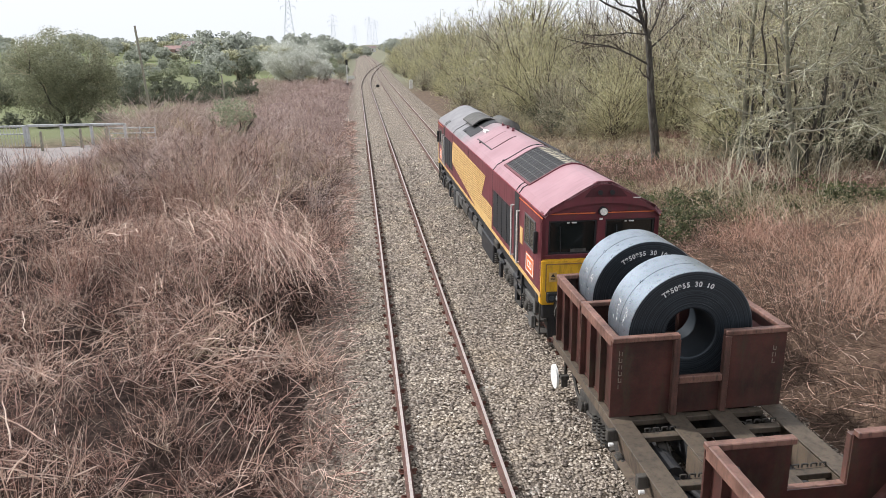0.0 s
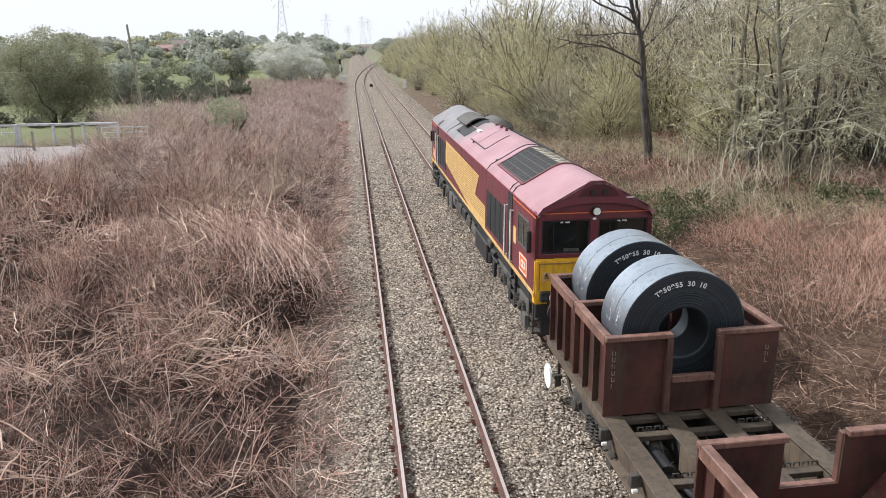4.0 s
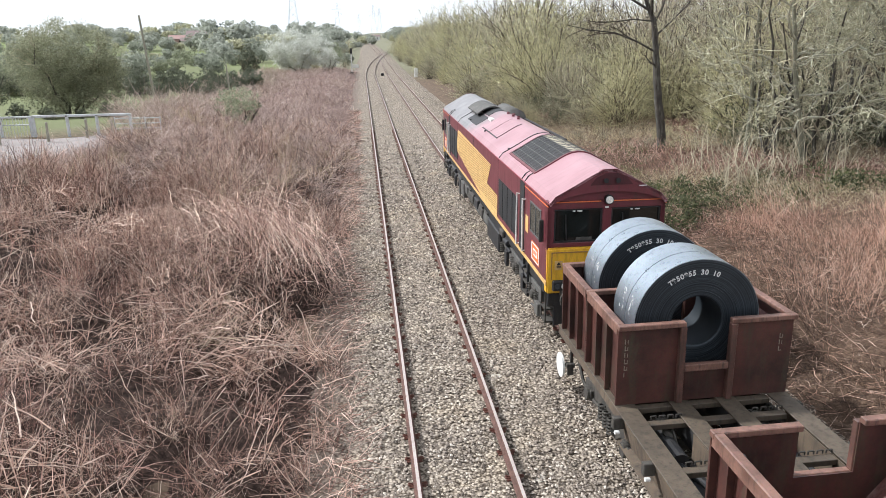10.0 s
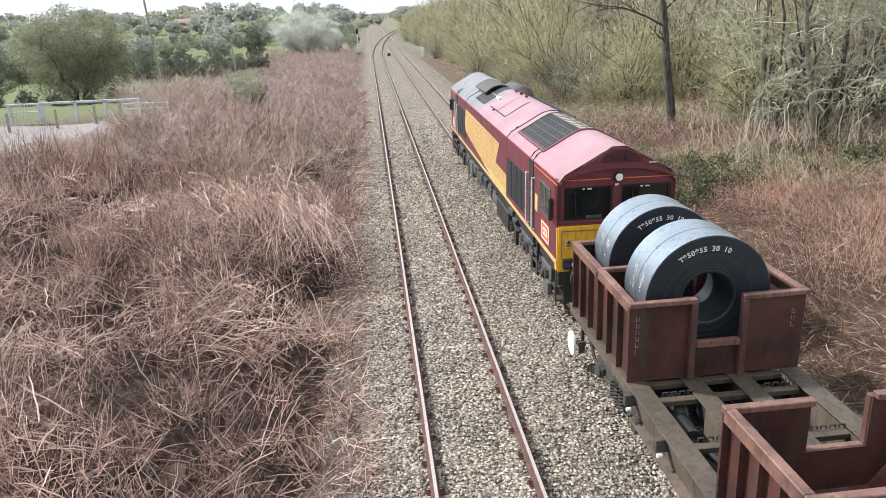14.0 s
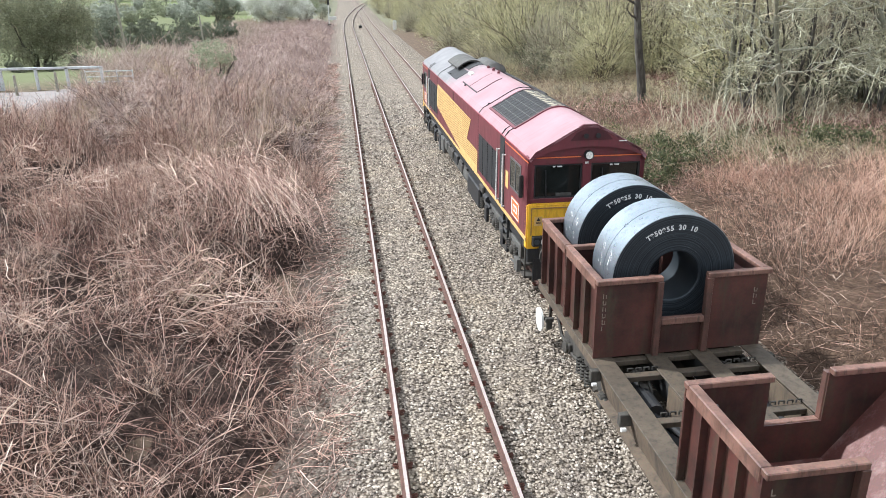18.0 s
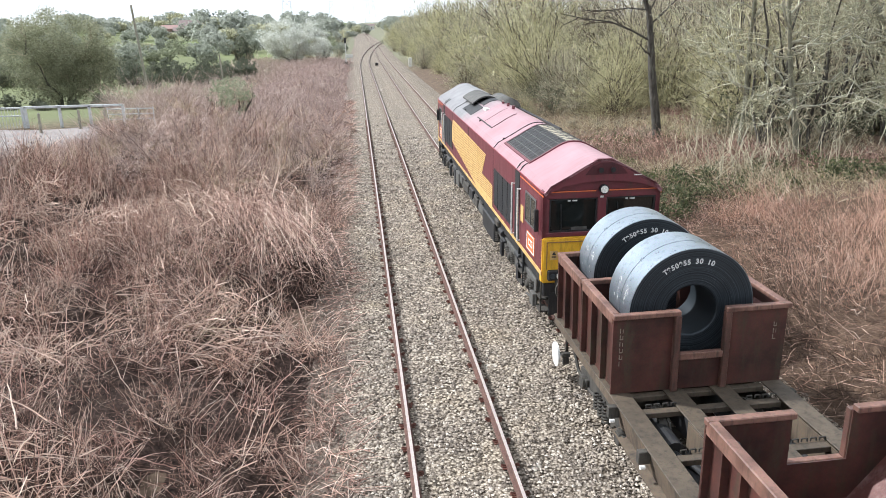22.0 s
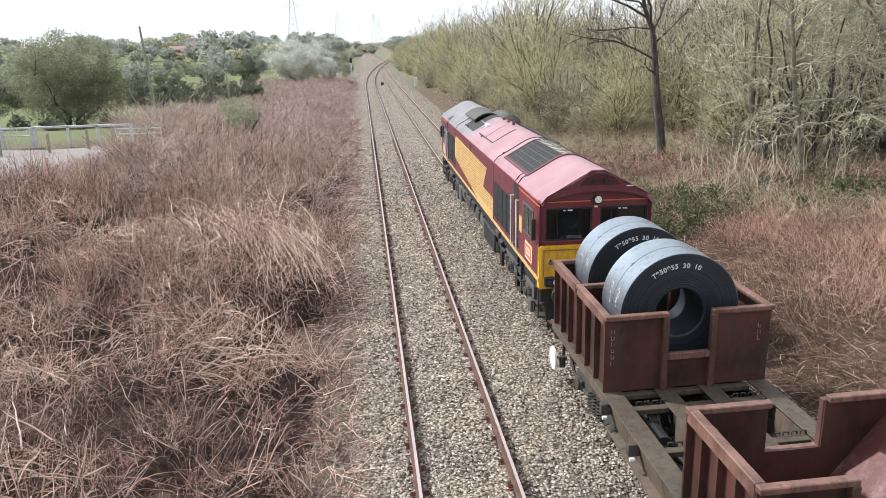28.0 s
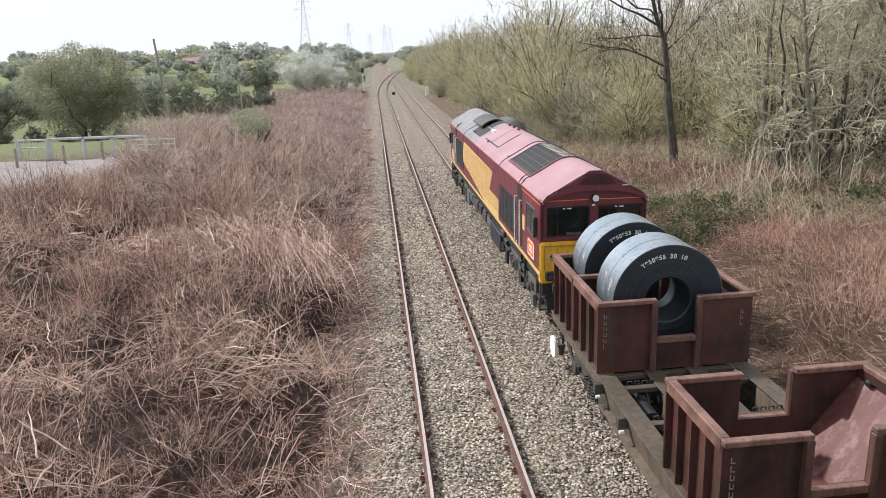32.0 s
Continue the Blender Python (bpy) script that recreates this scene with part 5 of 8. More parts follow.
def pylon(x, y, h, label):
    e = empty("electricity_pylon", label, "pylon", pose(x, y, gz(x, y)), "pylons on the skyline")
    def w(z):
        return h * (0.09 * (1 - z) ** 1.3 + 0.018)
    lev = [0, 0.14, 0.27, 0.39, 0.5, 0.6, 0.68, 0.76, 0.84, 0.92, 1.0]
    r = h * 0.0026
    for sx in (-1, 1):
        for sy in (-1, 1):
            bm = bmesh.new()
            for a, b in zip(lev, lev[1:]):
                rod(bm, (sx * w(a), sy * w(a), a * h), (sx * w(b), sy * w(b), b * h), r, n=4)
            part("leg", bm, PYLON, e)
    bm = bmesh.new()
    for k, (a, b) in enumerate(zip(lev, lev[1:])):
        for s in (-1, 1):
            rod(bm, (-w(a), s * w(a), a * h), (w(b), s * w(b), b * h), r * 0.6, n=4)
            rod(bm, (w(a), s * w(a), a * h), (-w(b), s * w(b), b * h), r * 0.6, n=4)
            rod(bm, (s * w(a), -w(a), a * h), (s * w(b), w(b), b * h), r * 0.6, n=4)
    part("bracing", bm, PYLON, e)
    for z, l in ((0.66, 0.13), (0.79, 0.16), (0.92, 0.11)):
        bm = bmesh.new()
        for s in (-1, 1):
            rod(bm, (s * w(z), 0, z * h), (s * l * h, 0, z * h), r * 0.8, n=4)
            rod(bm, (s * w(z + 0.05), 0, (z + 0.05) * h), (s * l * h, 0, z * h), r * 0.6, n=4)
            rod(bm, (s * l * h, 0, z * h), (s * l * h, 0, z * h - h * 0.045), r, n=4)
        part("cross_arm", bm, PYLON, e)
    return e


pylon(-56, 640, 46, "grey lattice electricity pylon on the skyline")
pylon(-27, 900, 38, "grey lattice electricity pylon on the skyline")
pylon(22, 1250, 50, "distant lattice electricity pylon on the skyline")
pylon(34, 1350, 46, "small distant lattice electricity pylon")
pylon(-2, 1500, 44, "faint lattice electricity pylon far away")


def farm_building(x, y, w, d, h, wall, roofm, label, turn=0):
    z = gz(x, y)
    e = empty("farm_building", label, "building", pose(x, y, z, 0, 0, turn), "farm buildings on the slope")
    bm = bmesh.new()
    box(bm, -w / 2, w / 2, -d / 2, d / 2, -0.5, h)
    wl_ = part("wall", bm, wall, e)
    bm = bmesh.new()
    prism(bm, [(-d / 2 - 0.4, h), (d / 2 + 0.4, h), (0, h + d * 0.28)], 'x', -w / 2 - 0.4, w / 2 + 0.4)
    part("roof", bm, roofm, e)
    for k in range(int(w / 3)):
        bm = bmesh.new()
        xx = -w / 2 + 1.5 + k * 3
        box(bm, xx - 0.5, xx + 0.5, -d / 2 - 0.06, -d / 2 + 0.05, h * 0.4, h * 0.78)
        wd = part("window", bm, GLASS, e)
        bm = bmesh.new()
        box(bm, xx - 0.6, xx + 0.6, -d / 2 - 0.12, -d / 2 + 0.02, h * 0.34, h * 0.39)
        part("sill", bm, RENDER, wd)
    return e


farm_building(-58.5, 300, 18, 7, 2.9, flat("cream_wall", (0.52, 0.49, 0.40), 0.9), ROOF_TILE, "long cream farm building with grey roof on the far slope", 3)
farm_building(-70.5, 298, 7, 5, 1.8, flat("brick_wall", (0.30, 0.20, 0.17), 0.9), flat("red_roof_sheet", (0.30, 0.19, 0.17), 0.85), "low red-roofed farm building among trees", -3)
farm_building(-62.5, 280, 6, 4, 1.7, RENDER, ROOF_TILE, "small pale shed below the farm", 6)
farm_building(12, 640, 7, 6, 3.5, WHITE, ROOF_TILE, "small white house beyond the end of the line", 0)


# ---- vegetation ----
CANE = stems("dead_canes", [(0.0, (0.045, 0.026, 0.022)), (0.42, (0.17, 0.100, 0.080)), (0.62, (0.46, 0.300, 0.238)), (0.85, (0.78, 0.575, 0.470)), (1.0, (0.88, 0.76, 0.65))])
RED_CANE = stems("reddish_canes", [(0.0, (0.085, 0.050, 0.042)), (0.45, (0.29, 0.165, 0.134)), (0.65, (0.54, 0.335, 0.275)), (1.0, (0.84, 0.635, 0.54))])
PALE_CANE = stems("pale_canes", [(0.0, (0.44, 0.295, 0.235)), (0.5, (0.71, 0.53, 0.43)), (1.0, (0.88, 0.75, 0.64))])
STALK = stems("dead_stalks", [(0.0, (0.075, 0.052, 0.043)), (0.42, (0.25, 0.175, 0.142)), (0.62, (0.54, 0.40, 0.325)), (1.0, (0.84, 0.71, 0.60))])
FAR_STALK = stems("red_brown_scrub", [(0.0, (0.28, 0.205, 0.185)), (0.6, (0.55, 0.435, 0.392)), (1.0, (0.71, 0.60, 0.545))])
# dark brown stems whose colour stands for shade under overhanging grass
SHADE_STEM = stems("shade_brown_stems", [(0.0, (0.040, 0.027, 0.020)), (0.7, (0.125, 0.083, 0.062)), (1.0, (0.32, 0.23, 0.175))])
RED_GRASS = stems("russet_grass", [(0.0, (0.24, 0.138, 0.102)), (0.4, (0.57, 0.36, 0.272)), (0.85, (0.77, 0.54, 0.42)), (1.0, (0.86, 0.69, 0.56))])
OLIVE = stems("olive_twigs", [(0.0, (0.20, 0.185, 0.110)), (0.5, (0.45, 0.425, 0.250)), (1.0, (0.69, 0.655, 0.42))])
BARK = worn("dark_bark", (0.030, 0.026, 0.022), (0.075, 0.066, 0.056), (0.20, 0.19, 0.155), 2.2, 0.95, bumps=0.4)
MOSSY = worn("mossy_bark", (0.13, 0.125, 0.088), (0.24, 0.23, 0.17), (0.07, 0.066, 0.045), 4, 0.95)
PALE_TWIG = stems("lichen_twigs", [(0.0, (0.23, 0.225, 0.145)), (0.5, (0.51, 0.50, 0.35)), (1.0, (0.76, 0.75, 0.58))])
DARK_TWIG = stems("dark_twigs", [(0.0, (0.05, 0.04, 0.035)), (1.0, (0.14, 0.115, 0.095))])
GREY_TWIG = stems("grey_brown_twigs", [(0.0, (0.21, 0.188, 0.138)), (0.6, (0.46, 0.418, 0.305)), (1.0, (0.66, 0.61, 0.46))])
STRAW = stems("straw_undergrowth", [(0.0, (0.20, 0.155, 0.10)), (0.5, (0.46, 0.375, 0.245)), (1.0, (0.70, 0.61, 0.425))])
IVY_DARK = leaf("ivy_leaves", [(0.0, (0.045, 0.055, 0.030)), (0.6, (0.095, 0.110, 0.062)), (1.0, (0.19, 0.20, 0.13))], 0.35)
IVY = leaf("bramble_leaves", [(0.0, (0.035, 0.042, 0.020)), (0.5, (0.080, 0.092, 0.042)), (0.9, (0.15, 0.165, 0.08)), (1.0, (0.28, 0.28, 0.16))])
BUDS = leaf("catkin_buds", [(0.0, (0.29, 0.275, 0.145)), (0.6, (0.50, 0.475, 0.26)), (1.0, (0.68, 0.645, 0.39))], 0.6)
GREEN = leaf("spring_leaves", [(0.0, (0.18, 0.20, 0.125)), (0.6, (0.31, 0.33, 0.22)), (1.0, (0.45, 0.462, 0.33))], 0.6)
WILLOW = leaf("willow_leaves", [(0.0, (0.13, 0.135, 0.085)), (0.6, (0.27, 0.275, 0.175)), (1.0, (0.44, 0.435, 0.29))], 0.5)
HEDGE_DARK = leaf("dark_hedge_leaves", [(0.0, (0.07, 0.078, 0.052)), (0.6, (0.135, 0.145, 0.10)), (1.0, (0.23, 0.24, 0.17))], 0.4)
# paled and greyed: distance haze is put into these leaf colours
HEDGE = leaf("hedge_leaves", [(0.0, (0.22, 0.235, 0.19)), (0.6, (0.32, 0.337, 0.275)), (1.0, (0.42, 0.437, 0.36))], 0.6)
BLOSSOM = leaf("white_blossom", [(0.0, (0.24, 0.25, 0.17)), (0.45, (0.55, 0.56, 0.48)), (0.75, (0.80, 0.80, 0.76)), (1.0, (0.87, 0.87, 0.85))])
# far crowns, lightened further for the haze over the ridge
FAR_LEAF = leaf("hazed_distant_crowns", [(0.0, (0.28, 0.295, 0.25)), (0.6, (0.38, 0.395, 0.335)), (1.0, (0.48, 0.49, 0.42))], 0.6)
OLIVE_LEAF = leaf("olive_bramble_leaves", [(0.0, (0.05, 0.062, 0.026)), (0.5, (0.125, 0.145, 0.06)), (1.0, (0.26, 0.26, 0.13))])
# pine green lifted to blue-grey to carry the haze
CONIFER = leaf("hazed_conifer", [(0.0, (0.12, 0.15, 0.15)), (1.0, (0.22, 0.25, 0.24))], 0.6)


def wave(x, y, k, seed):
    r = np.random.default_rng(seed)
    s = 0
    for _ in range(6):
        a, p, f = r.uniform(0, 6.28), r.uniform(0, 6.28), k * r.uniform(0.6, 1.9)
        s = s + np.sin((x * np.cos(a) + y * np.sin(a)) * f + p)
    return s / 6


def stem_paths(base, direction, length, droop, K, rng, wiggle=0.06):
    s = np.linspace(0, 1, K)
    p = base[:, None] + direction[:, None] * (length[:, None] * s)[..., None]
    p[..., 2] -= droop[:, None] * length[:, None] * s ** 2
    p[:, 1:] += rng.normal(0, 1, (len(base), K - 1, 3)) * (wiggle * length)[:, None, None]
    return p


def unit(v):
    return v / (np.linalg.norm(v, axis=-1, keepdims=True) + 1e-9)


def kids(p, r, n, rng, lo, hi, spread, scale, keep_up=0.15):
    """Start points, directions, lengths and radii of n children on every stem."""
    N, K, _ = p.shape
    t = rng.uniform(lo, hi, (N, n)) * (K - 1)
    i = np.minimum(t.astype(int), K - 2)
    f = (t - i)[..., None]
    rows = np.arange(N)[:, None]
    s = p[rows, i] * (1 - f) + p[rows, i + 1] * f
    tang = unit(p[rows, i + 1] - p[rows, i])
    d = unit(tang + spread * unit(rng.normal(0, 1, (N, n, 3))) + np.array([0, 0, keep_up]))
    L = np.linalg.norm(p[:, -1] - p[:, 0], axis=-1)[:, None] * scale * rng.uniform(0.5, 1.15, (N, n)) * (1.15 - 0.5 * t / (K - 1))
    rr = r[rows, i] * rng.uniform(0.35, 0.6, (N, n))
    return s.reshape(-1, 3), d.reshape(-1, 3), L.ravel(), rr.ravel()


def join(parts):
    vs, qs, o = [], [], 0
    for v, q in parts:
        vs.append(v)
        qs.append(q + o)
        o += len(v)
    return np.concatenate(vs), np.concatenate(qs)


def hollow(x, y):
    """1 in the sunken, open places of the thicket, 0 elsewhere."""
    g = smooth01(0.08, 0.36, wave(x, y, 1.5, 51)) * smooth01(32, 24, y) * 0.85
    for cx, cy, sx, sy in ((-7.0, 15.3, 1.2, 1.1), (-10.7, 20.5, 1.1, 1.4), (-2.7, 16.3, 1.0, 0.9), (-4.6, 9.8, 0.45, 0.8), (-9.0, 23.5, 1.2, 1.5), (-5.6, 11.8, 0.6, 0.5), (-3.6, 12.3, 0.5, 0.4), (-8.4, 11.6, 0.6, 0.5), (-4.2, 23.2, 0.9, 0.8), (-3.0, 18.5, 0.9, 0.9)):
        g = np.maximum(g, np.exp(-((x - cx) / sx) ** 2 - ((y - cy) / sy) ** 2))
    return g


def on_lane(x, y):
    """1 on the lane and its verge, 0 in the thicket."""
    return smooth01(-13.4, -14.3, x + 0.06 * (34.4 - y)) * smooth01(23.5, 25.5, y)


def thicket_h(x, y):
    """Height of the dead thicket on the near bank above the soil."""
    edge = -2.0 + 0.55 * wave(0 * x, y, 0.5, 5) + 0.25 * wave(x, y, 1.4, 6)
    h = 1.2 + 1.25 * wave(x, y, 0.7, 8) + 0.75 * wave(x, y, 1.6, 9)
    h = h * (0.6 + 0.4 * smooth01(10, 19, y)) + 0.35 * smooth01(20, 32, y) * smooth01(60, 45, y)
    h = h - 0.75 * smooth01(-10, -14, x) * smooth01(22, 32, y)
    for cx, cy, sx, sy, a in ((-3.7, 19.3, 1.5, 2.2, 0.75), (-2.9, 16.0, 1.2, 1.2, -0.9), (-7.2, 13.6, 1.8, 1.2, -0.6), (-8.6, 10.6, 1.6, 1.4, 0.6), (-5.2, 15.2, 1.3, 1.6, 0.45),
                              (-4.2, 11.0, 1.0, 1.4, 0.35), (-7.0, 27.0, 3.0, 4.0, 0.7), (-9.5, 33.0, 2.0, 4.0, 0.4), (-5.0, 9.3, 0.9, 0.9, -0.4), (-4.6, 25.5, 1.4, 1.2, -0.5)):
        h = h + a * np.exp(-((x - cx) / sx) ** 2 - ((y - cy) / sy) ** 2)
    return np.clip(h, 0.3, 2.6) * (1 - 0.72 * hollow(x, y)) * smooth01(edge + 0.4, edge - 1.1, x) * (1 - on_lane(x, y))


def litter_bed(name, label, xs, ys, k0, k1, stops, seed):
    """Matted litter that follows the form of the thicket, below its stems."""
    X, Y = np.meshgrid(xs, ys)
    rng = np.random.default_rng(seed)
    H = thicket_h(X, Y) * (k0 + (k1 - k0) * smooth01(20, 30, Y)) * (1 - smooth01(-10.0, -13.2, X) * smooth01(27.5, 32, Y))
    # added solid hump that throws shade into the cave by the track
    H = H + 0.75 * np.exp(-((X + 4.4) / 1.1) ** 2 - ((Y - 19.9) / 1.3) ** 2)
    Z = ground_z(X, Y) + H + rng.normal(0, 0.05, X.shape) * (H > 0.1) + 0.01
    Z = np.where(H < 0.04, Z - 0.12, Z)
    v = np.stack([X, Y, Z], -1).reshape(-1, 3)
    i = np.arange(X.size).reshape(X.shape)
    q = np.stack([i[:-1, :-1], i[:-1, 1:], i[1:, 1:], i[1:, :-1]], -1).reshape(-1, 4)
    m, n, l, b = material(name, 0.95, 0, 0.1)
    co = n.new("ShaderNodeTexCoord").outputs["Object"]
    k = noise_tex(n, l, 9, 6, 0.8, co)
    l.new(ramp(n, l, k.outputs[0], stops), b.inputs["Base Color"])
    bump(n, l, b, k.outputs[0], 1.0, 0.12)
    return tagged(mesh_np(name, v, q, m, smooth=True), label, "undergrowth", kind="stuff")


# near-black stops paint the shade of the voids between the canes
litter_bed("thicket_litter", "matted brown litter under the dead thicket, void shade in its colour", np.arange(-24, -1.7, 0.28), np.arange(2, 38, 0.28), 0.22, 0.20,
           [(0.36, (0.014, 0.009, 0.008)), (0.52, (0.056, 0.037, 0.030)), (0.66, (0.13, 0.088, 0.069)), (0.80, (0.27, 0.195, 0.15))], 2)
litter_bed("scrub_litter", "pale red-brown litter under the low scrub", np.arange(-24, -1.7, 0.7), np.arange(37.7, 140, 1.2), 0.2, 0.22,
           [(0.34, (0.07, 0.046, 0.04)), (0.52, (0.20, 0.138, 0.118)), (0.75, (0.42, 0.31, 0.265))], 4)


def thicket():
    rng = np.random.default_rng(21)

    def above(p, lift=0.03):
        p[..., 2] = np.maximum(p[..., 2], ground_z(p[..., 0], p[..., 1]) + lift)
        return p

    # bramble crowns: kinked canes arch out of a stool, bear side twigs and fall over their neighbours
    m = 1250
    cy = 5.0 + 23 * rng.random(m) ** 1.4
    cx = -1.7 - 13.2 * rng.random(m)
    ch = thicket_h(cx, cy)
    ok = (ch > 0.07) & (rng.random(m) > 1.05 * hollow(cx, cy))
    cx, cy, ch = cx[ok], cy[ok], ch[ok]
    m = len(cx)
    per = rng.integers(9, 34, m)
    k = np.repeat(np.arange(m), per)
    n = len(k)
    base = np.stack([cx[k] + rng.normal(0, 0.15, n), cy[k] + rng.normal(0, 0.15, n), 0 * cx[k]], -1)
    base[:, 2] = ground_z(base[:, 0], base[:, 1]) + ch[k] * rng.uniform(0.02, 0.45, n)
    lean_az = rng.uniform(0, 6.28, m)
    az = lean_az[k] + rng.normal(0, 1.2, n)
    el = np.radians(np.clip(rng.normal(52, 20, n), 2, 88))
    d = np.stack([np.cos(az) * np.cos(el), np.sin(az) * np.cos(el), np.sin(el)], -1)
    L = (0.38 + 0.72 * ch[k]) * rng.uniform(0.35, 1.3, n)
    p = above(stem_paths(base, d, L, 0.5 * rng.random(n) ** 2.4, 6, rng, 0.012))
    r = 0.0026 + 0.0085 * rng.random(n) ** 2.3
    rr = r[:, None] * np.array([1.0, 0.95, 0.85, 0.7, 0.5, 0.25])
    tone = rng.choice(3, m, p=[0.48, 0.34, 0.18])[k]
    tone = np.where(rng.random(n) < 0.25, rng.integers(0, 3, n), tone)
    v, q = tube_arrays(p, rr, 3)
    tagged(mesh_np("dead_bramble_canes", v, q, [CANE, RED_CANE, STALK], mat_index=np.repeat(tone, 15)), "tangle of dry tan bramble canes on the bank", "brambles", kind="stuff")
    s0, s1, s2, s3 = kids(p, rr, 4, rng, 0.15, 0.98, 1.3, 0.44, 0.1)
    pt = above(stem_paths(s0, s1, s2, rng.uniform(-0.1, 0.4, len(s2)), 2, rng, 0.03))
    v, q = tube_arrays(pt, np.clip(s3, 0.0018, 0.0045)[:, None] * np.array([1, 0.5]), 3)
    tagged(mesh_np("bramble_twigs", v, q, [CANE, RED_CANE, STALK], mat_index=np.repeat(np.repeat(tone, 4), 3)), "fine side twigs of the dead bramble canes", "brambles", kind="stuff")
    # a combed sweep of fallen canes hanging over a dark cave at the track side
    n = 360
    u, w = rng.random(n), rng.normal(0, 1, n)
    a = np.stack([-6.3 + 2.8 * u, 21.6 - 0.9 * u, 1.55 - 0.2 * u + 0.2 * w], -1) + rng.normal(0, 0.55, (n, 3)) * np.array([1, 1, 0.4])
    e = np.stack([-4.6 + 2.5 * u, 18.1 - 1.2 * u, 0.85 - 0.25 * u + 0.16 * w], -1) + rng.normal(0, 0.5, (n, 3)) * np.array([1, 1, 0.5])
    t0, t1 = rng.uniform(-0.1, 0.55, n), rng.uniform(0.65, 1.15, n)
    s = t0[:, None] + (t1 - t0)[:, None] * np.linspace(0, 1, 6)
    p = a[:, None] * (1 - s)[..., None] + e[:, None] * s[..., None]
    p[..., 2] += 0.30 * np.sin(np.pi * np.clip(s, 0, 1.1))
    p += rng.normal(0, 0.025, p.shape)
    v, q = tube_arrays(above(p), rng.uniform(0.002, 0.006, n)[:, None] * np.array([1, 1, 0.9, 0.8, 0.6, 0.35]), 3)
    tagged(mesh_np("fallen_cane_sweep", v, q, [PALE_CANE, RED_CANE, CANE], mat_index=np.repeat(rng.choice(3, n, p=[0.22, 0.43, 0.35]), 15)), "pale dead canes swept down towards the track", "brambles", kind="stuff")
    # thin wisps between the canes
    n = 14000
    y = 5.5 + 22 * rng.random(n) ** 1.1
    x = -1.8 - 12.5 * rng.random(n)
    h = thicket_h(x, y)
    ok = (h > 0.05) & (rng.random(n) < 0.45 + 0.7 * wave(x, y, 1.1, 36) - 0.8 * hollow(x, y))
    x, y, h = x[ok], y[ok], h[ok]
    n = len(x)
    az = rng.uniform(0, 6.28, n)
    d = unit(np.stack([np.cos(az), np.sin(az), rng.normal(0.35, 0.6, n)], -1) + 0.8 * np.stack([wave(x, y, 0.9, 31), wave(x, y, 0.9, 32), 0 * x], -1))
    p = above(stem_paths(np.stack([x, y, ground_z(x, y) + h * rng.uniform(0.3, 0.8, n)], -1), d, rng.uniform(0.3, 0.9, n), rng.uniform(0, 0.3, n), 4, rng, 0.018))
    v, q = tube_arrays(p, rng.uniform(0.002, 0.0036, n)[:, None] * np.array([1, 0.9, 0.7, 0.35]), 3)
    tagged(mesh_np("thin_canes", v, q, [RED_CANE, STALK], mat_index=np.repeat((wave(x, y, 0.9, 37) > 0.1).astype(int), 9)), "fine reddish dead twigs among the canes", "brambles", kind="stuff")
    # bleached stems lying broken across the rest
    n = 9500
    y = 5.5 + 19 * rng.random(n) ** 1.3
    x = -2.0 - 11 * rng.random(n)
    h = thicket_h(x, y)
    ok = (h > 0.2) & (rng.random(n) < 0.6 + 1.4 * wave(x, y, 1.1, 33) - 0.6 * hollow(x, y))
    x, y, h = x[ok], y[ok], h[ok]
    n = len(x)
    z = ground_z(x, y) + h * rng.uniform(0.5, 1.0, n)
    d = unit(np.stack([1.3 * wave(x, y, 0.5, 34) + rng.normal(0, 0.8, n), 1.3 * wave(x, y, 0.5, 35) + rng.normal(0, 0.8, n), rng.normal(0.35, 0.6, n)], -1))
    p = above(stem_paths(np.stack([x, y, z], -1), d, rng.uniform(0.25, 1.1, n), 0.4 * rng.random(n) ** 2, 5, rng, 0.016))
    v, q = tube_arrays(p, (0.004 + 0.0085 * rng.random(n) ** 2)[:, None] * np.array([1.0, 0.95, 0.85, 0.75, 0.5]), 4)
    tagged(mesh_np("pale_canes", v, q, PALE_CANE), "long pale dead canes lying over the thicket", "brambles", kind="stuff")
    # flattened stems spilling on to the stones
    n = 5200
    y = 6 + 60 * rng.random(n) ** 1.4
    x = -1.75 - 1.5 * rng.random(n) ** 1.3 + 0.35 * wave(0 * y, y, 0.7, 47)
    d = unit(np.stack([rng.normal(0.25, 0.7, n), rng.normal(0, 0.8, n), rng.normal(0.12, 0.18, n)], -1))
    zb = np.interp(x, [-2.75, -2.2, -1.4], [-0.42, -0.24, -0.19])
    p = stem_paths(np.stack([x, y, np.maximum(zb, ground_z(x, y)) + rng.uniform(0.0, 0.10, n)], -1), d, rng.uniform(0.2, 0.8, n), rng.uniform(0, 0.2, n), 4, rng, 0.02)
    v, q = tube_arrays(p, rng.uniform(0.002, 0.0055, n)[:, None] * np.array([1, 0.9, 0.7, 0.4]) * (1 + 0.02 * y)[:, None], 3)
    tagged(mesh_np("fringe_stems", v, q, [CANE, RED_CANE], mat_index=np.repeat((rng.random(n) < 0.4).astype(int), 9)), "flattened dead stems along the ballast edge", "dead plants", kind="stuff")
    # dead branching plants in loose clumps behind
    m = 1150
    cy = 13 + 35 * rng.random(m) ** 1.15
    cx = -2.0 - 14 * rng.random(m)
    ch = thicket_h(cx, cy)
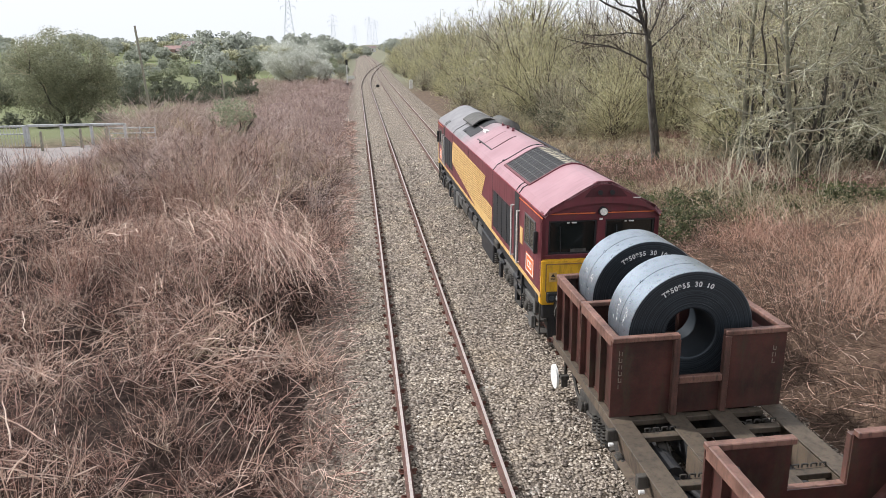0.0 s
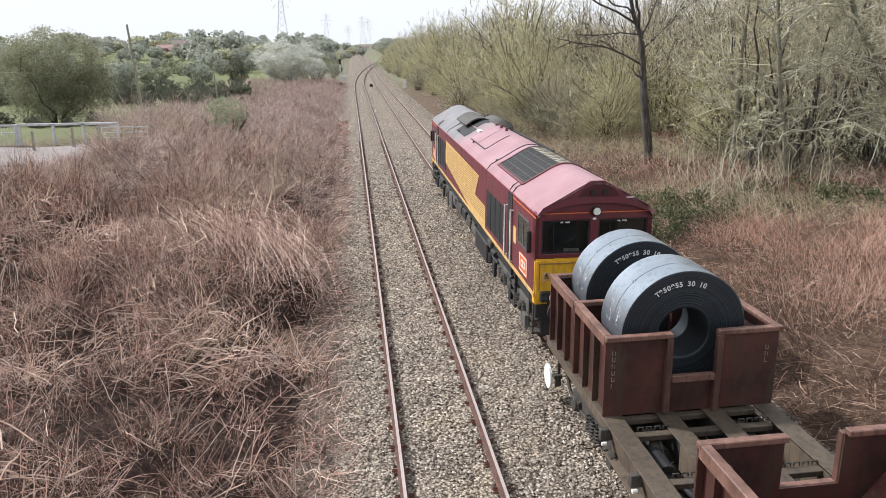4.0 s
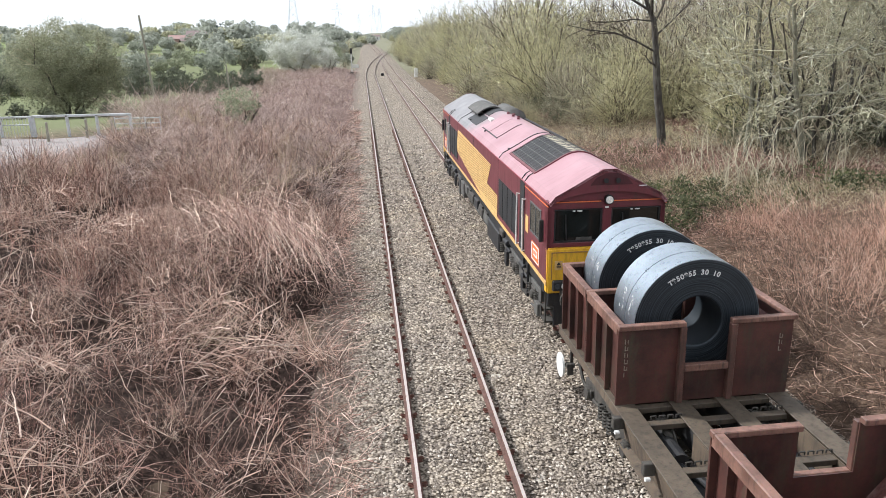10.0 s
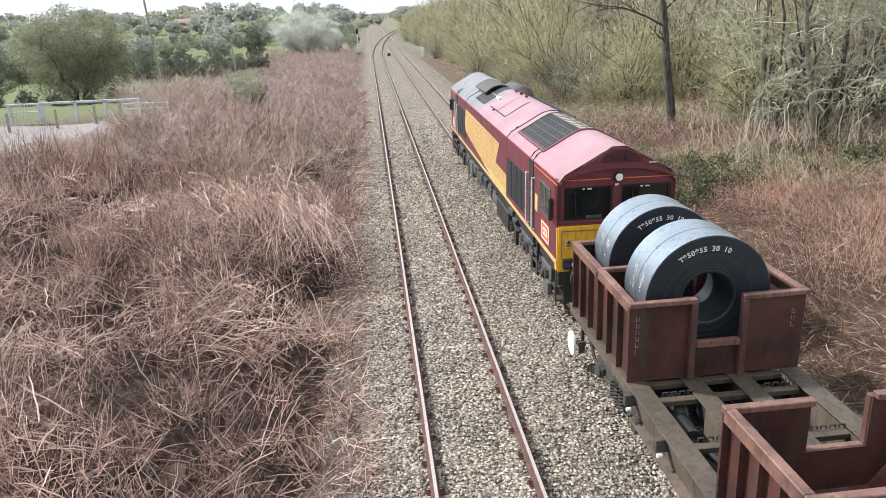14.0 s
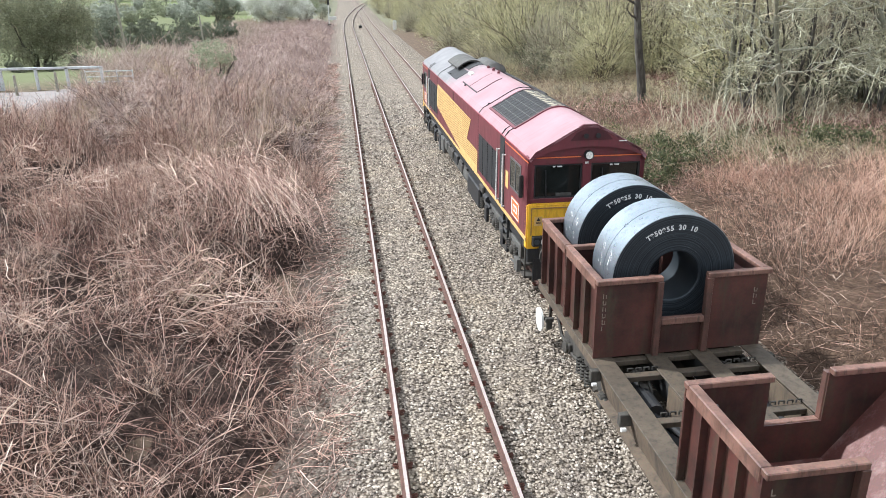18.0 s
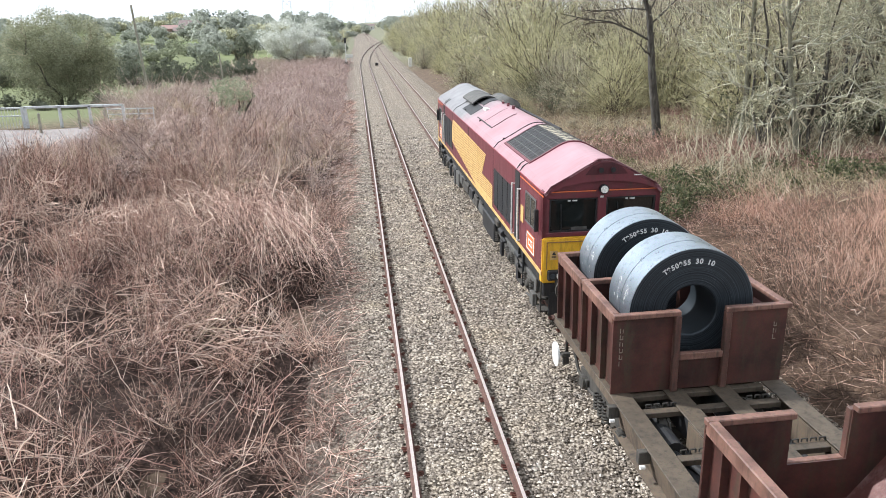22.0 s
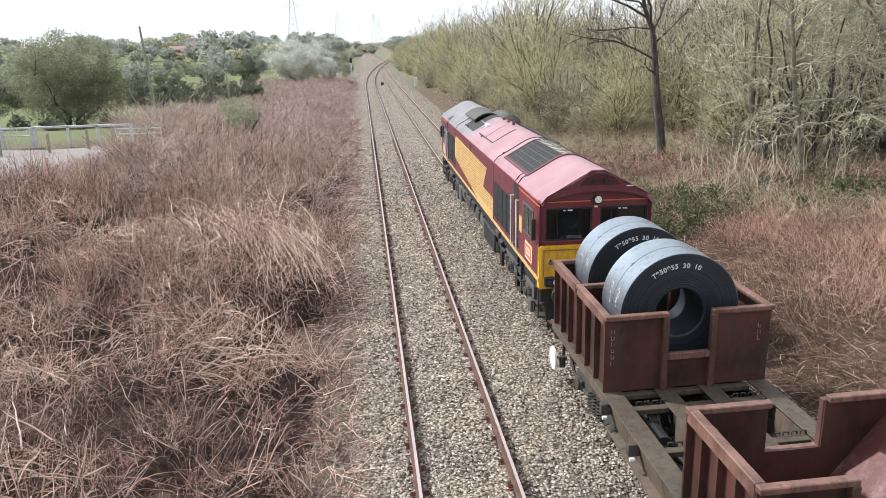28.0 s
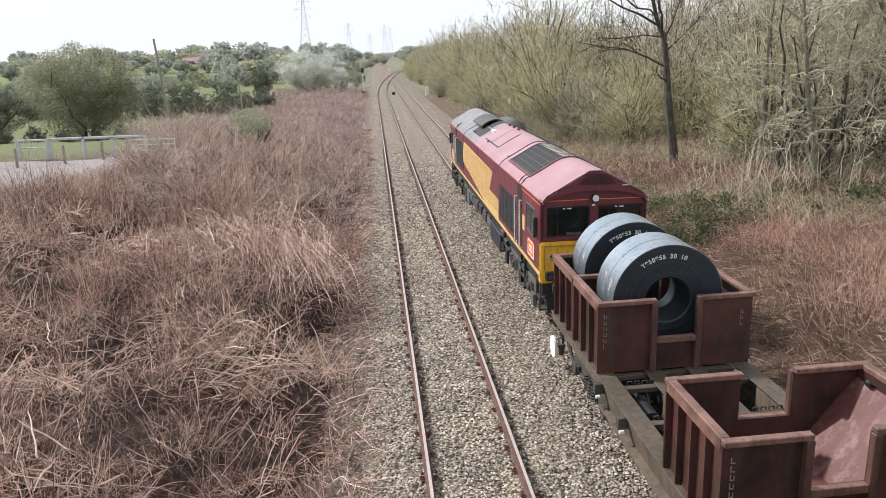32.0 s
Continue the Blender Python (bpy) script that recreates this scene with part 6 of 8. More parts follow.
    ok = (ch > 0.22) & (rng.random(m) > 0.95 * hollow(cx, cy)) & (rng.random(m) < 0.55 + 0.9 * wave(cx, cy, 0.9, 39) + 1.0 * smooth01(22, 29, cy))
    cx, cy, ch = cx[ok], cy[ok], ch[ok]
    m = len(cx)
    k = np.repeat(np.arange(m), rng.integers(7, 24, m))
    n = len(k)
    x, y = cx[k] + rng.normal(0, 0.2, n), cy[k] + rng.normal(0, 0.2, n)
    z = ground_z(x, y) + ch[k] * rng.uniform(0.0, 0.35, n)
    gx, gy = rng.normal(0, 0.55, m), rng.normal(0, 0.5, m)
    d = unit(np.stack([gx[k] + rng.normal(0, 0.6, n), gy[k] + rng.normal(0, 0.6, n), np.ones(n)], -1))
    L = (0.2 + ch[k] * 0.85) * rng.uniform(0.35, 1.15, n)
    p = above(stem_paths(np.stack([x, y, z], -1), d, L, rng.uniform(0, 0.5, n), 4, rng, 0.028))
    rr = ((0.003 + 0.006 * rng.random(n) ** 1.8) * (1 + 0.04 * (y - 13)))[:, None] * np.array([1.0, 0.9, 0.7, 0.35])
    tone = np.where(rng.random(m) < 0.3, 2, np.where((cy > 27) & (rng.random(m) < 0.6), 1, np.where(rng.random(m) < 0.25, 3, 0)))[k]
    s0, s1, s2, s3 = kids(p, rr, 4, rng, 0.2, 0.95, 1.15, 0.45, 0.2)
    pt = above(stem_paths(s0, s1, s2, rng.uniform(-0.1, 0.4, len(s2)), 2, rng, 0.03))
    v, q = join([tube_arrays(p, rr, 3), tube_arrays(pt, np.clip(s3, 0.002, 0.006)[:, None] * np.array([1, 0.5]), 3)])
    tagged(mesh_np("dead_stalks", v, q, [STALK, FAR_STALK, CANE, STRAW], mat_index=np.concatenate([np.repeat(tone, 9), np.repeat(np.repeat(tone, 4), 3)])), "dead branching stalks in loose clumps on the bank", "dead plants", kind="stuff")
    # tall upright stalks standing behind the brambles
    m = 330
    cx = np.concatenate([-7.0 - 9.0 * rng.random(m), -4.6 - 9.5 * rng.random(m // 2)])
    cy = np.concatenate([17.5 + 10 * rng.random(m), 29 + 9 * rng.random(m // 2)])
    ok = ~((cx < -8.5) & (cy > 28.5)) & (rng.random(m + m // 2) > 0.9 * hollow(cx, cy))
    cx, cy = cx[ok], cy[ok]
    m = len(cx)
    k = np.repeat(np.arange(m), rng.integers(4, 11, m))
    n = len(k)
    x, y = cx[k] + rng.normal(0, 0.25, n), cy[k] + rng.normal(0, 0.2, n)
    gx, gy = rng.normal(0, 0.16, m), rng.normal(0, 0.16, m)
    d = unit(np.stack([gx[k] + rng.normal(0, 0.17, n), gy[k] + rng.normal(0, 0.17, n), np.ones(n)], -1))
    L = (0.75 + 0.55 * np.clip(thicket_h(cx, cy), 0, 1.6))[k] * rng.uniform(0.7, 1.2, n)
    p = stem_paths(np.stack([x, y, ground_z(x, y) + 0.1], -1), d, L, rng.uniform(0, 0.15, n), 5, rng, 0.014)
    rr = (0.005 + 0.006 * rng.random(n) ** 1.6)[:, None] * np.array([1.0, 0.95, 0.85, 0.65, 0.3])
    tone = rng.choice(4, m, p=[0.24, 0.16, 0.45, 0.15])[k]
    s0, s1, s2, s3 = kids(p, rr, 4, rng, 0.3, 0.98, 1.0, 0.36, 0.3)
    pt = stem_paths(s0, s1, s2, rng.uniform(-0.1, 0.3, len(s2)), 3, rng, 0.04)
    v, q = join([tube_arrays(p, rr, 3), tube_arrays(pt, np.clip(s3, 0.002, 0.0045)[:, None] * np.array([1, 0.8, 0.4]), 3)])
    tagged(mesh_np("upright_stalks", v, q, [CANE, PALE_CANE, STALK, RED_CANE], mat_index=np.concatenate([np.repeat(tone, 12), np.repeat(np.repeat(tone, 4), 6)])), "tall upright dead stalks standing in the thicket", "dead plants", kind="stuff")
    # low growth along the lane
    n = 5200
    y = np.where(rng.random(n) < 0.6, 24.5 + 10.5 * rng.random(n), 24.3 + rng.normal(0, 0.4, n))
    x = np.where(y > 25.2, -13.2 - 0.06 * (34.4 - y) + rng.normal(0.2, 0.6, n), -14.0 - 7 * rng.random(n))
    d = unit(np.stack([rng.normal(0, 0.6, n), rng.normal(0, 0.6, n), np.ones(n)], -1))
    p = above(stem_paths(np.stack([x, y, ground_z(x, y) + 0.02], -1), d, rng.uniform(0.4, 1.05, n) * (1 + 0.4 * wave(x, y, 0.9, 48)), rng.uniform(0, 0.5, n), 3, rng, 0.03))
    v, q = tube_arrays(p, rng.uniform(0.005, 0.011, n)[:, None] * np.array([1.0, 0.8, 0.4]), 3)
    tagged(mesh_np("lane_scrub", v, q, [STALK, FAR_STALK], mat_index=np.repeat((rng.random(n) < 0.5).astype(int), 6)), "low dead stems beside the lane", "scrub", kind="stuff")
    # low red-brown scrub along the line far off
    m = 2500
    cy = 38.5 + 96 * rng.random(m) ** 1.25
    cx = -1.2 - np.where(cy < 44, 11.0, np.minimum(0.31 * cy + 1.0, 19.0)) * rng.random(m)
    ok = cx < -1.9 + 0.6 * wave(0 * cx, cy, 0.35, 44) + 0.35 * wave(cx, cy, 1.2, 45)
    cx, cy = cx[ok], cy[ok]
    m = len(cx)
    edge = smooth01(-1.6, -4.0, cx)
    ch = (0.3 + 0.9 * edge) * (0.85 + 0.85 * wave(cx, cy, 0.45, 46)) * rng.uniform(0.6, 1.35, m) * (1 + 0.6 * smooth01(75, 48, cy) * smooth01(-4, -8, cx))
    ch = np.maximum(ch, 0.2)
    k = np.repeat(np.arange(m), rng.integers(6, 15, m))
    n = len(k)
    x, y = cx[k] + rng.normal(0, 0.4, n), cy[k] + rng.normal(0, 0.7, n)
    z = ground_z(x, y) + ch[k] * rng.uniform(-0.05, 0.4, n)
    gx = rng.normal(0, 0.35, m)
    d = unit(np.stack([gx[k] + rng.normal(0, 0.6, n), rng.normal(0, 0.6, n), np.ones(n)], -1))
    p = above(stem_paths(np.stack([x, y, z], -1), d, (0.15 + ch[k]) * rng.uniform(0.4, 1.0, n), rng.uniform(0, 0.5, n), 3, rng, 0.05))
    r = rng.uniform(0.007, 0.015, n) * (y / 60) ** 0.6
    v, q = tube_arrays(p, r[:, None] * np.array([1.0, 0.8, 0.4]), 3)
    tone = (rng.random(m) < 0.22)[k].astype(int)
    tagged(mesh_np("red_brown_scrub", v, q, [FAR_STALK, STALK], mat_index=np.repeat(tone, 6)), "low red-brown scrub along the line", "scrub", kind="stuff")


thicket()


def right_bank():
    rng = np.random.default_rng(77)
    # matted mound under the russet growth
    xs, ys = np.arange(6.0, 24, 0.35), np.arange(2, 34, 0.35)
    X, Y = np.meshgrid(xs, ys)
    H = (0.25 + 0.35 * smooth01(7.2, 9.5, X) + 0.15 * wave(X, Y, 1.2, 61)) * smooth01(6.3, 7.6, X)
    Z = ground_z(X, Y) + H + rng.normal(0, 0.04, X.shape) * (H > 0.1) - 0.05
    i = np.arange(X.size).reshape(X.shape)
    q = np.stack([i[:-1, :-1], i[:-1, 1:], i[1:, 1:], i[1:, :-1]], -1).reshape(-1, 4)
    m, n_, l, b = material("bank_litter", 0.95, 0, 0.1)
    co = n_.new("ShaderNodeTexCoord").outputs["Object"]
    k = noise_tex(n_, l, 6, 6, 0.75, co)
    l.new(ramp(n_, l, k.outputs[0], [(0.3, (0.045, 0.030, 0.022)), (0.52, (0.13, 0.085, 0.06)), (0.75, (0.27, 0.19, 0.13))]), b.inputs["Base Color"])
    bump(n_, l, b, k.outputs[0], 1.0, 0.1)
    tagged(mesh_np("bank_litter", np.stack([X, Y, Z], -1).reshape(-1, 3), q, m, smooth=True), "brown leaf litter on the wooded bank", "undergrowth", kind="stuff")
    n = 30000
    y = 6 + 19 * rng.random(n)
    x = 6.7 + 9 * rng.random(n) ** 0.9
    edge = 7.3 + 1.1 * smooth01(14, 22, y) + 0.4 * wave(0 * x, y, 0.9, 63)
    ok = (x > edge - 0.8 * rng.random(n)) & (y < 21.5 - 0.15 * (x - 8) + 1.2 * wave(x, y, 0.7, 64))
    x, y, edge = x[ok], y[ok], edge[ok]
    n = len(x)
    H = (0.35 + 1.05 * smooth01(edge, edge + 1.3, x)) * (0.85 + 0.75 * wave(x, y, 1.3, 65)) * (1 - 0.6 * np.exp(-((x - 8.8) / 0.9) ** 2 - ((y - 12.6) / 1.6) ** 2))
    z = ground_z(x, y) + 0.1 + H * rng.uniform(0, 0.45, n)
    d = unit(np.stack([0.45 * wave(x, y, 0.9, 66) + rng.normal(0, 0.42, n), 0.45 * wave(x, y, 0.9, 67) + rng.normal(0, 0.42, n), np.ones(n)], -1))
    L = np.maximum(H, 0.2) * rng.uniform(0.5, 1.15, n)
    p = stem_paths(np.stack([x, y, z], -1), d, L, rng.uniform(0.05, 0.6, n), 3, rng, 0.03)
    r = rng.uniform(0.0025, 0.006, n)
    v, q = tube_arrays(p, r[:, None] * np.array([1.0, 0.8, 0.3]), 3)
    # dark stems gather at the bank's foot to paint its shade
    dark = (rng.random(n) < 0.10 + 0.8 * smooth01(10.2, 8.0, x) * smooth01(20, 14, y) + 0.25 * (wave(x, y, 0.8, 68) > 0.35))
    tagged(mesh_np("russet_grass", v, q, [RED_GRASS, SHADE_STEM], mat_index=np.repeat(dark.astype(int), 6)), "dry russet grass and bracken on the bank, foot shaded by darker stem colour", "dry grass", kind="stuff")
    # flattened litter stems at the foot, most in the shade-dark colour
    n = 7500
    y, x = 6 + 17 * rng.random(n), 6.0 + 4.6 * rng.random(n) ** 1.4
    z = ground_z(x, y) + rng.uniform(0.03, 0.25, n) + (0.25 + 0.35 * smooth01(7.2, 9.5, x)) * smooth01(6.3, 7.6, x)
    az = rng.uniform(0, 6.28, n)
    d = unit(np.stack([np.cos(az), np.sin(az), rng.normal(0.1, 0.2, n)], -1))
    p = stem_paths(np.stack([x, y, z], -1), d, rng.uniform(0.2, 0.7, n), rng.uniform(0, 0.3, n), 3, rng, 0.05)
    v, q = tube_arrays(p, rng.uniform(0.003, 0.006, n)[:, None] * np.array([1, 0.9, 0.5]), 3)
    tagged(mesh_np("fallen_stems", v, q, [CANE, RED_GRASS, SHADE_STEM], mat_index=np.repeat(rng.choice(3, n, p=[0.10, 0.12, 0.78]), 6)), "fallen stems at the foot of the bank, most coloured shade-dark", "dead plants", kind="stuff")
    # matted dry grass between the line and the wood
    n = 27000
    y = 20 + 40 * rng.random(n) ** 1.1
    x = 6.6 + 0.035 * y + 13 * rng.random(n)
    H = np.clip(0.35 + 0.35 * smooth01(7, 11, x) + 0.45 * wave(x, y, 0.8, 71) + 0.2 * wave(x, y, 2.1, 73), 0.12, 1.1)
    z = ground_z(x, y) + H * rng.uniform(0, 0.35, n) + (0.15 + 0.35 * smooth01(7.2, 9.5, x)) * smooth01(34.5, 33, y)
    d = unit(np.stack([0.5 * wave(x, y, 0.7, 74) + rng.normal(-0.1, 0.55, n), 0.5 * wave(x, y, 0.7, 75) + rng.normal(0, 0.55, n), np.ones(n)], -1))
    p = stem_paths(np.stack([x, y, z], -1), d, H * rng.uniform(0.6, 1.3, n), rng.uniform(0.1, 0.7, n), 3, rng, 0.05)
    r = rng.uniform(0.004, 0.008, n) * (0.6 + y / 60)
    v, q = tube_arrays(p, r[:, None] * np.array([1, 0.8, 0.35]), 3)
    tone = np.where(wave(x, y, 0.5, 72) > 0.12, 2, np.where(rng.random(n) < 0.3, 1, 0))
    tone = np.where(rng.random(n) < 0.15, 3, tone)
    tagged(mesh_np("woodland_undergrowth", v, q, [STRAW, GREY_TWIG, RED_CANE, SHADE_STEM], mat_index=np.repeat(tone, 6)), "matted brown and straw undergrowth below the wood", "undergrowth", kind="stuff")


right_bank()


def leaf_cloud(centres, radii, n, size, rng, squash=0.6, up=0.5):
    """Small quads scattered through soft clumps."""
    k = rng.integers(0, len(centres), n)
    dirs = unit(rng.normal(0, 1, (n, 3)))
    rad = radii[k][:, None] * rng.random((n, 1)) ** 0.45
    c = centres[k] + dirs * rad * np.array([1, 1, squash])
    a = unit(rng.normal(0, 1, (n, 3)))
    b = unit(np.cross(a, unit(rng.normal(0, 1, (n, 3)) + np.array([0, 0, up]))))
    s = (size * rng.uniform(0.5, 1.3, n))[:, None]
    v = np.stack([c - a * s, c + b * s * 0.9, c + a * s], 1)
    return v.reshape(-1, 3), np.arange(n * 3).reshape(n, 3)


def bramble_clump(x, y, rx, h, n, seed, mat=None):
    rng = np.random.default_rng(seed)
    m = 26
    c = np.stack([rng.normal(0, rx * 0.5, m), rng.normal(0, rx * 0.5, m), rng.uniform(0.15, h, m)], -1)
    z = gz(x, y)
    e = empty("bramble_bush", "dark green leafy bramble bush on the bank", "bush", pose(x, y, z), "bramble bushes")
    v, q = leaf_cloud(c, rng.uniform(0.3, 0.6, m), n, 0.06, rng, 0.7)
    tagged(mesh_np("foliage", v, None, mat or IVY, e, tris=q), kind="stuff")
    k = 160
    b = np.stack([rng.normal(0, rx * 0.45, k), rng.normal(0, rx * 0.45, k), rng.uniform(-0.1, 0.4, k)], -1)
    az = rng.uniform(0, 6.28, k)
    d = unit(np.stack([np.cos(az) * 0.7, np.sin(az) * 0.7, rng.uniform(0.4, 1.2, k)], -1))
    p = stem_paths(b, d, rng.uniform(0.6, 1.5, k), rng.uniform(0.2, 0.7, k), 4, rng, 0.04)
    v, q = tube_arrays(p, rng.uniform(0.004, 0.008, k)[:, None] * np.array([1, 0.9, 0.7, 0.4]), 3)
    tagged(mesh_np("cane_tangle", v, q, CANE, e), kind="stuff")
    return e


for k, (x, y, rx, h, n) in enumerate(((8.7, 21.8, 1.3, 1.1, 3600), (9.9, 23.6, 1.5, 1.2, 3600), (11.8, 24.2, 1.6, 0.9, 2600), (15.8, 22.6, 1.7, 1.2, 3400), (18.2, 21.6, 1.6, 1.3, 3000), (8.9, 27, 1.2, 0.8, 1600), (13.9, 25.6, 1.5, 0.8, 1800))):
    bramble_clump(x, y, rx, h, n, 100 + k)
for k, (x, y, rx, h, n) in enumerate(((10.6, 26.2, 1.3, 0.7, 1300), (12.6, 22.7, 1.2, 0.6, 1100), (14.2, 23.4, 1.4, 0.7, 1400), (16.6, 24.6, 1.3, 0.8, 1500), (19.6, 23.6, 1.4, 0.9, 1600), (17.4, 20.6, 1.2, 0.9, 1300), (10.2, 30.5, 1.3, 0.7, 1100), (12.0, 33.5, 1.4, 0.8, 1100))):
    bramble_clump(x, y, rx, h, n, 130 + k, OLIVE_LEAF)


# ---- trees and shrubs ----
def limb(p0, p1, bow, K, rng):
    s = np.linspace(0, 1, K)[:, None]
    p = np.asarray(p0)[None] * (1 - s) + np.asarray(p1)[None] * s
    return p + np.sin(s * np.pi) * np.asarray(bow)[None] + rng.normal(0, 0.02, (K, 3)) * np.linalg.norm(np.subtract(p1, p0))


def crown_from(p, r, rng, n1, n2, n3, twig_r, spread=0.8, scale=(0.55, 0.5, 0.5), up=0.2):
    """Three orders of branches on the given main stems."""
    s1 = kids(p, r, n1, rng, 0.25, 0.98, spread, scale[0], up)
    p1 = stem_paths(s1[0], s1[1], s1[2], rng.uniform(-0.05, 0.15, len(s1[2])), 4, rng, 0.05)
    r1 = np.maximum(s1[3], twig_r * 1.6)[:, None] * np.linspace(1, 0.45, 4)
    s2 = kids(p1, r1, n2, rng, 0.2, 1.0, spread, scale[1], up * 0.6)
    p2 = stem_paths(s2[0], s2[1], s2[2], rng.uniform(-0.05, 0.2, len(s2[2])), 3, rng, 0.06)
    r2 = np.maximum(s2[3], twig_r)[:, None] * np.linspace(1, 0.5, 3)
    out = [tube_arrays(p1, r1, 4), tube_arrays(p2, r2, 3)]
    tips = p2[:, -1]
    if n3:
        s3 = kids(p2, r2, n3, rng, 0.15, 1.0, spread * 1.1, scale[2], up * 0.4)
        p3 = stem_paths(s3[0], s3[1], s3[2], rng.uniform(-0.05, 0.3, len(s3[2])), 3, rng, 0.07)
        r3 = np.full((len(p3), 1), twig_r * 0.75) * np.linspace(1, 0.5, 3)
        out.append(tube_arrays(p3, r3, 3))
        tips = p3[:, 1:].reshape(-1, 3)
    return join(out), tips


def bud_tris(tips, n, size, rng, jitter=0.12):
    c = tips[rng.integers(0, len(tips), n)] + rng.normal(0, jitter, (n, 3))
    a, b = unit(rng.normal(0, 1, (n, 3))), unit(rng.normal(0, 1, (n, 3)))
    s = (size * rng.uniform(0.5, 1.3, n))[:, None]
    v = np.stack([c, c + a * s, c + b * s * 0.7], 1).reshape(-1, 3)
    return v, np.arange(n * 3).reshape(n, 3)


def tree_proto(name, label, seed, h, r0, bark, twig, twig_r, n_limb=9, bud=None, n_bud=0, bud_size=0.08, group="", trunk=None, n123=(6, 5, 3), lowest=0.3):
    rng = np.random.default_rng(seed)
    K = 8
    if trunk is None:
        trunk = np.stack([np.cumsum(rng.normal(0, 0.025 * h / 2, K)), np.cumsum(rng.normal(0, 0.025 * h / 2, K)), np.linspace(-0.3, h, K)], -1)
        trunk[0, :2] = 0
    trunk = np.asarray(trunk)
    K = len(trunk)
    rr = r0 * np.linspace(1, 0.18, K) * np.r_[1.25, np.ones(K - 1)]
    e = empty(name, label, "tree", pose(0, 0, -60), group)
    v, q = tube_arrays(trunk[None], rr[None], 9)
    mesh_np("trunk", v, q, bark, e, smooth=True)
    s = kids(trunk[None], rr[None], n_limb, rng, lowest, 0.98, 0.95, 0.42, 0.35)
    pl = stem_paths(s[0], s[1], s[2], rng.uniform(-0.15, 0.1, n_limb), 6, rng, 0.035)
    rl = np.maximum(s[3], r0 * 0.18)[:, None] * np.linspace(1, 0.3, 6)
    for k in range(n_limb):
        v, q = tube_arrays(pl[k:k + 1], rl[k:k + 1], 6)
        mesh_np("limb", v, q, bark, e, smooth=True)
    (v, q), tips = crown_from(pl, rl, rng, *n123, twig_r, 0.8, (0.5, 0.5, 0.5), 0.2)
    crown = mesh_np("crown", v, q, twig, e)
    if n_bud:
        v, t = bud_tris(tips, n_bud, bud_size, rng, 0.2)
        mesh_np("foliage", v, None, bud, e, tris=t)
    return e


def scatter(protos, spots, rng, smin=0.8, smax=1.25):
    """First spot of each kind takes the original, the rest are copies."""
    used = set()
    for x, y, s in spots:
        p = protos[rng.integers(0, len(protos))]
        k = s * rng.uniform(smin, smax)
        m = pose(x, y, gz(x, y) - 0.05, 0, 0, rng.uniform(0, 360)) @ Matrix.Diagonal((k * rng.uniform(0.9, 1.15), k * rng.uniform(0.9, 1.15), k, 1))
        if p.name in used:
            copy_thing(p, m)
        else:
            used.add(p.name)
            p.matrix_basis = m
    for p in protos:
        if p.name not in used:
            for c in list(p.children_recursive) + [p]:
                bpy.data.objects.remove(c)


LICHEN = worn("lichen_bark", (0.30, 0.29, 0.22), (0.46, 0.445, 0.35), (0.14, 0.13, 0.09), 5, 0.95)
RNG = np.random.default_rng(500)
GREYBUD = leaf("grey_green_buds", [(0.0, (0.26, 0.257, 0.165)), (0.6, (0.42, 0.413, 0.275)), (1.0, (0.58, 0.57, 0.41))], 0.6)


def dark_tree():
    """The tall bare tree standing before the wood."""
    trunk = [(0.14, 0, -0.4), (0.08, 0, 0.3), (-0.13, 0.00, 1.82), (-0.34, 0.00, 3.00), (-0.49, 0.00, 4.00), (-0.62, 0.00, 5.18), (-0.72, 0.00, 6.02), (-0.84, 0.00, 6.69), (-1.22, 0.00, 7.53), (-1.47, 0.08, 8.54), (-1.68, 0.17, 10.22), (-1.76, 0.25, 12.32)]
    e = tree_proto("bare_tree", "tall dark bare tree with crooked trunk at the wood's edge", 7, 12, 0.25, BARK, DARK_TWIG, 0.014, 7, trunk=trunk, n123=(5, 4, 2), lowest=0.66, group="bare trees")
    rng = np.random.default_rng(71)
    for pts, r in ((((-0.67, 0.00, 5.33), (-1.68, -0.17, 5.82), (-2.76, -0.25, 6.22), (-4.10, -0.34, 6.38), (-5.11, -0.34, 6.60)), 0.055),
                   (((-1.05, 0.00, 7.20), (-2.02, 0.17, 7.78), (-2.86, 0.25, 8.12), (-3.86, 0.34, 8.71), (-4.70, 0.34, 8.79)), 0.070),
                   (((-0.66, 0.00, 6.10), (-0.08, -0.17, 6.69), (0.50, -0.25, 7.28), (1.01, -0.25, 7.87), (1.43, -0.25, 8.54)), 0.055),
                   (((-0.82, 0.00, 6.61), (-0.55, -0.17, 7.28), (-0.34, -0.25, 8.04), (-0.08, -0.25, 8.88), (0.08, -0.25, 9.72)), 0.045),
                   (((-0.84, 0.00, 6.73), (-1.93, -0.25, 6.82), (-2.77, -0.25, 6.73), (-3.53, -0.25, 6.69), (-4.12, -0.25, 6.78)), 0.040),
                   (((-0.50, 0.00, 4.47), (-0.71, -0.17, 4.72), (-0.97, -0.25, 4.84), (-1.13, -0.25, 5.01), (-1.26, -0.25, 5.18)), 0.060)):
        p = np.array(pts)[None]
        rr = r * np.linspace(1, 0.3, 5)[None]
        v, q = tube_arrays(p, rr, 6)
        mesh_np("limb", v, q, BARK, e, smooth=True)
        (v, q), _ = crown_from(p, rr, rng, 7, 4, 2, 0.012, 0.8, (0.35, 0.5, 0.5))
        tagged(mesh_np("branchwork", v, q, DARK_TWIG, e), kind="stuff")
    e.matrix_basis = pose(13.35, 34.4, 0.1)
    return e


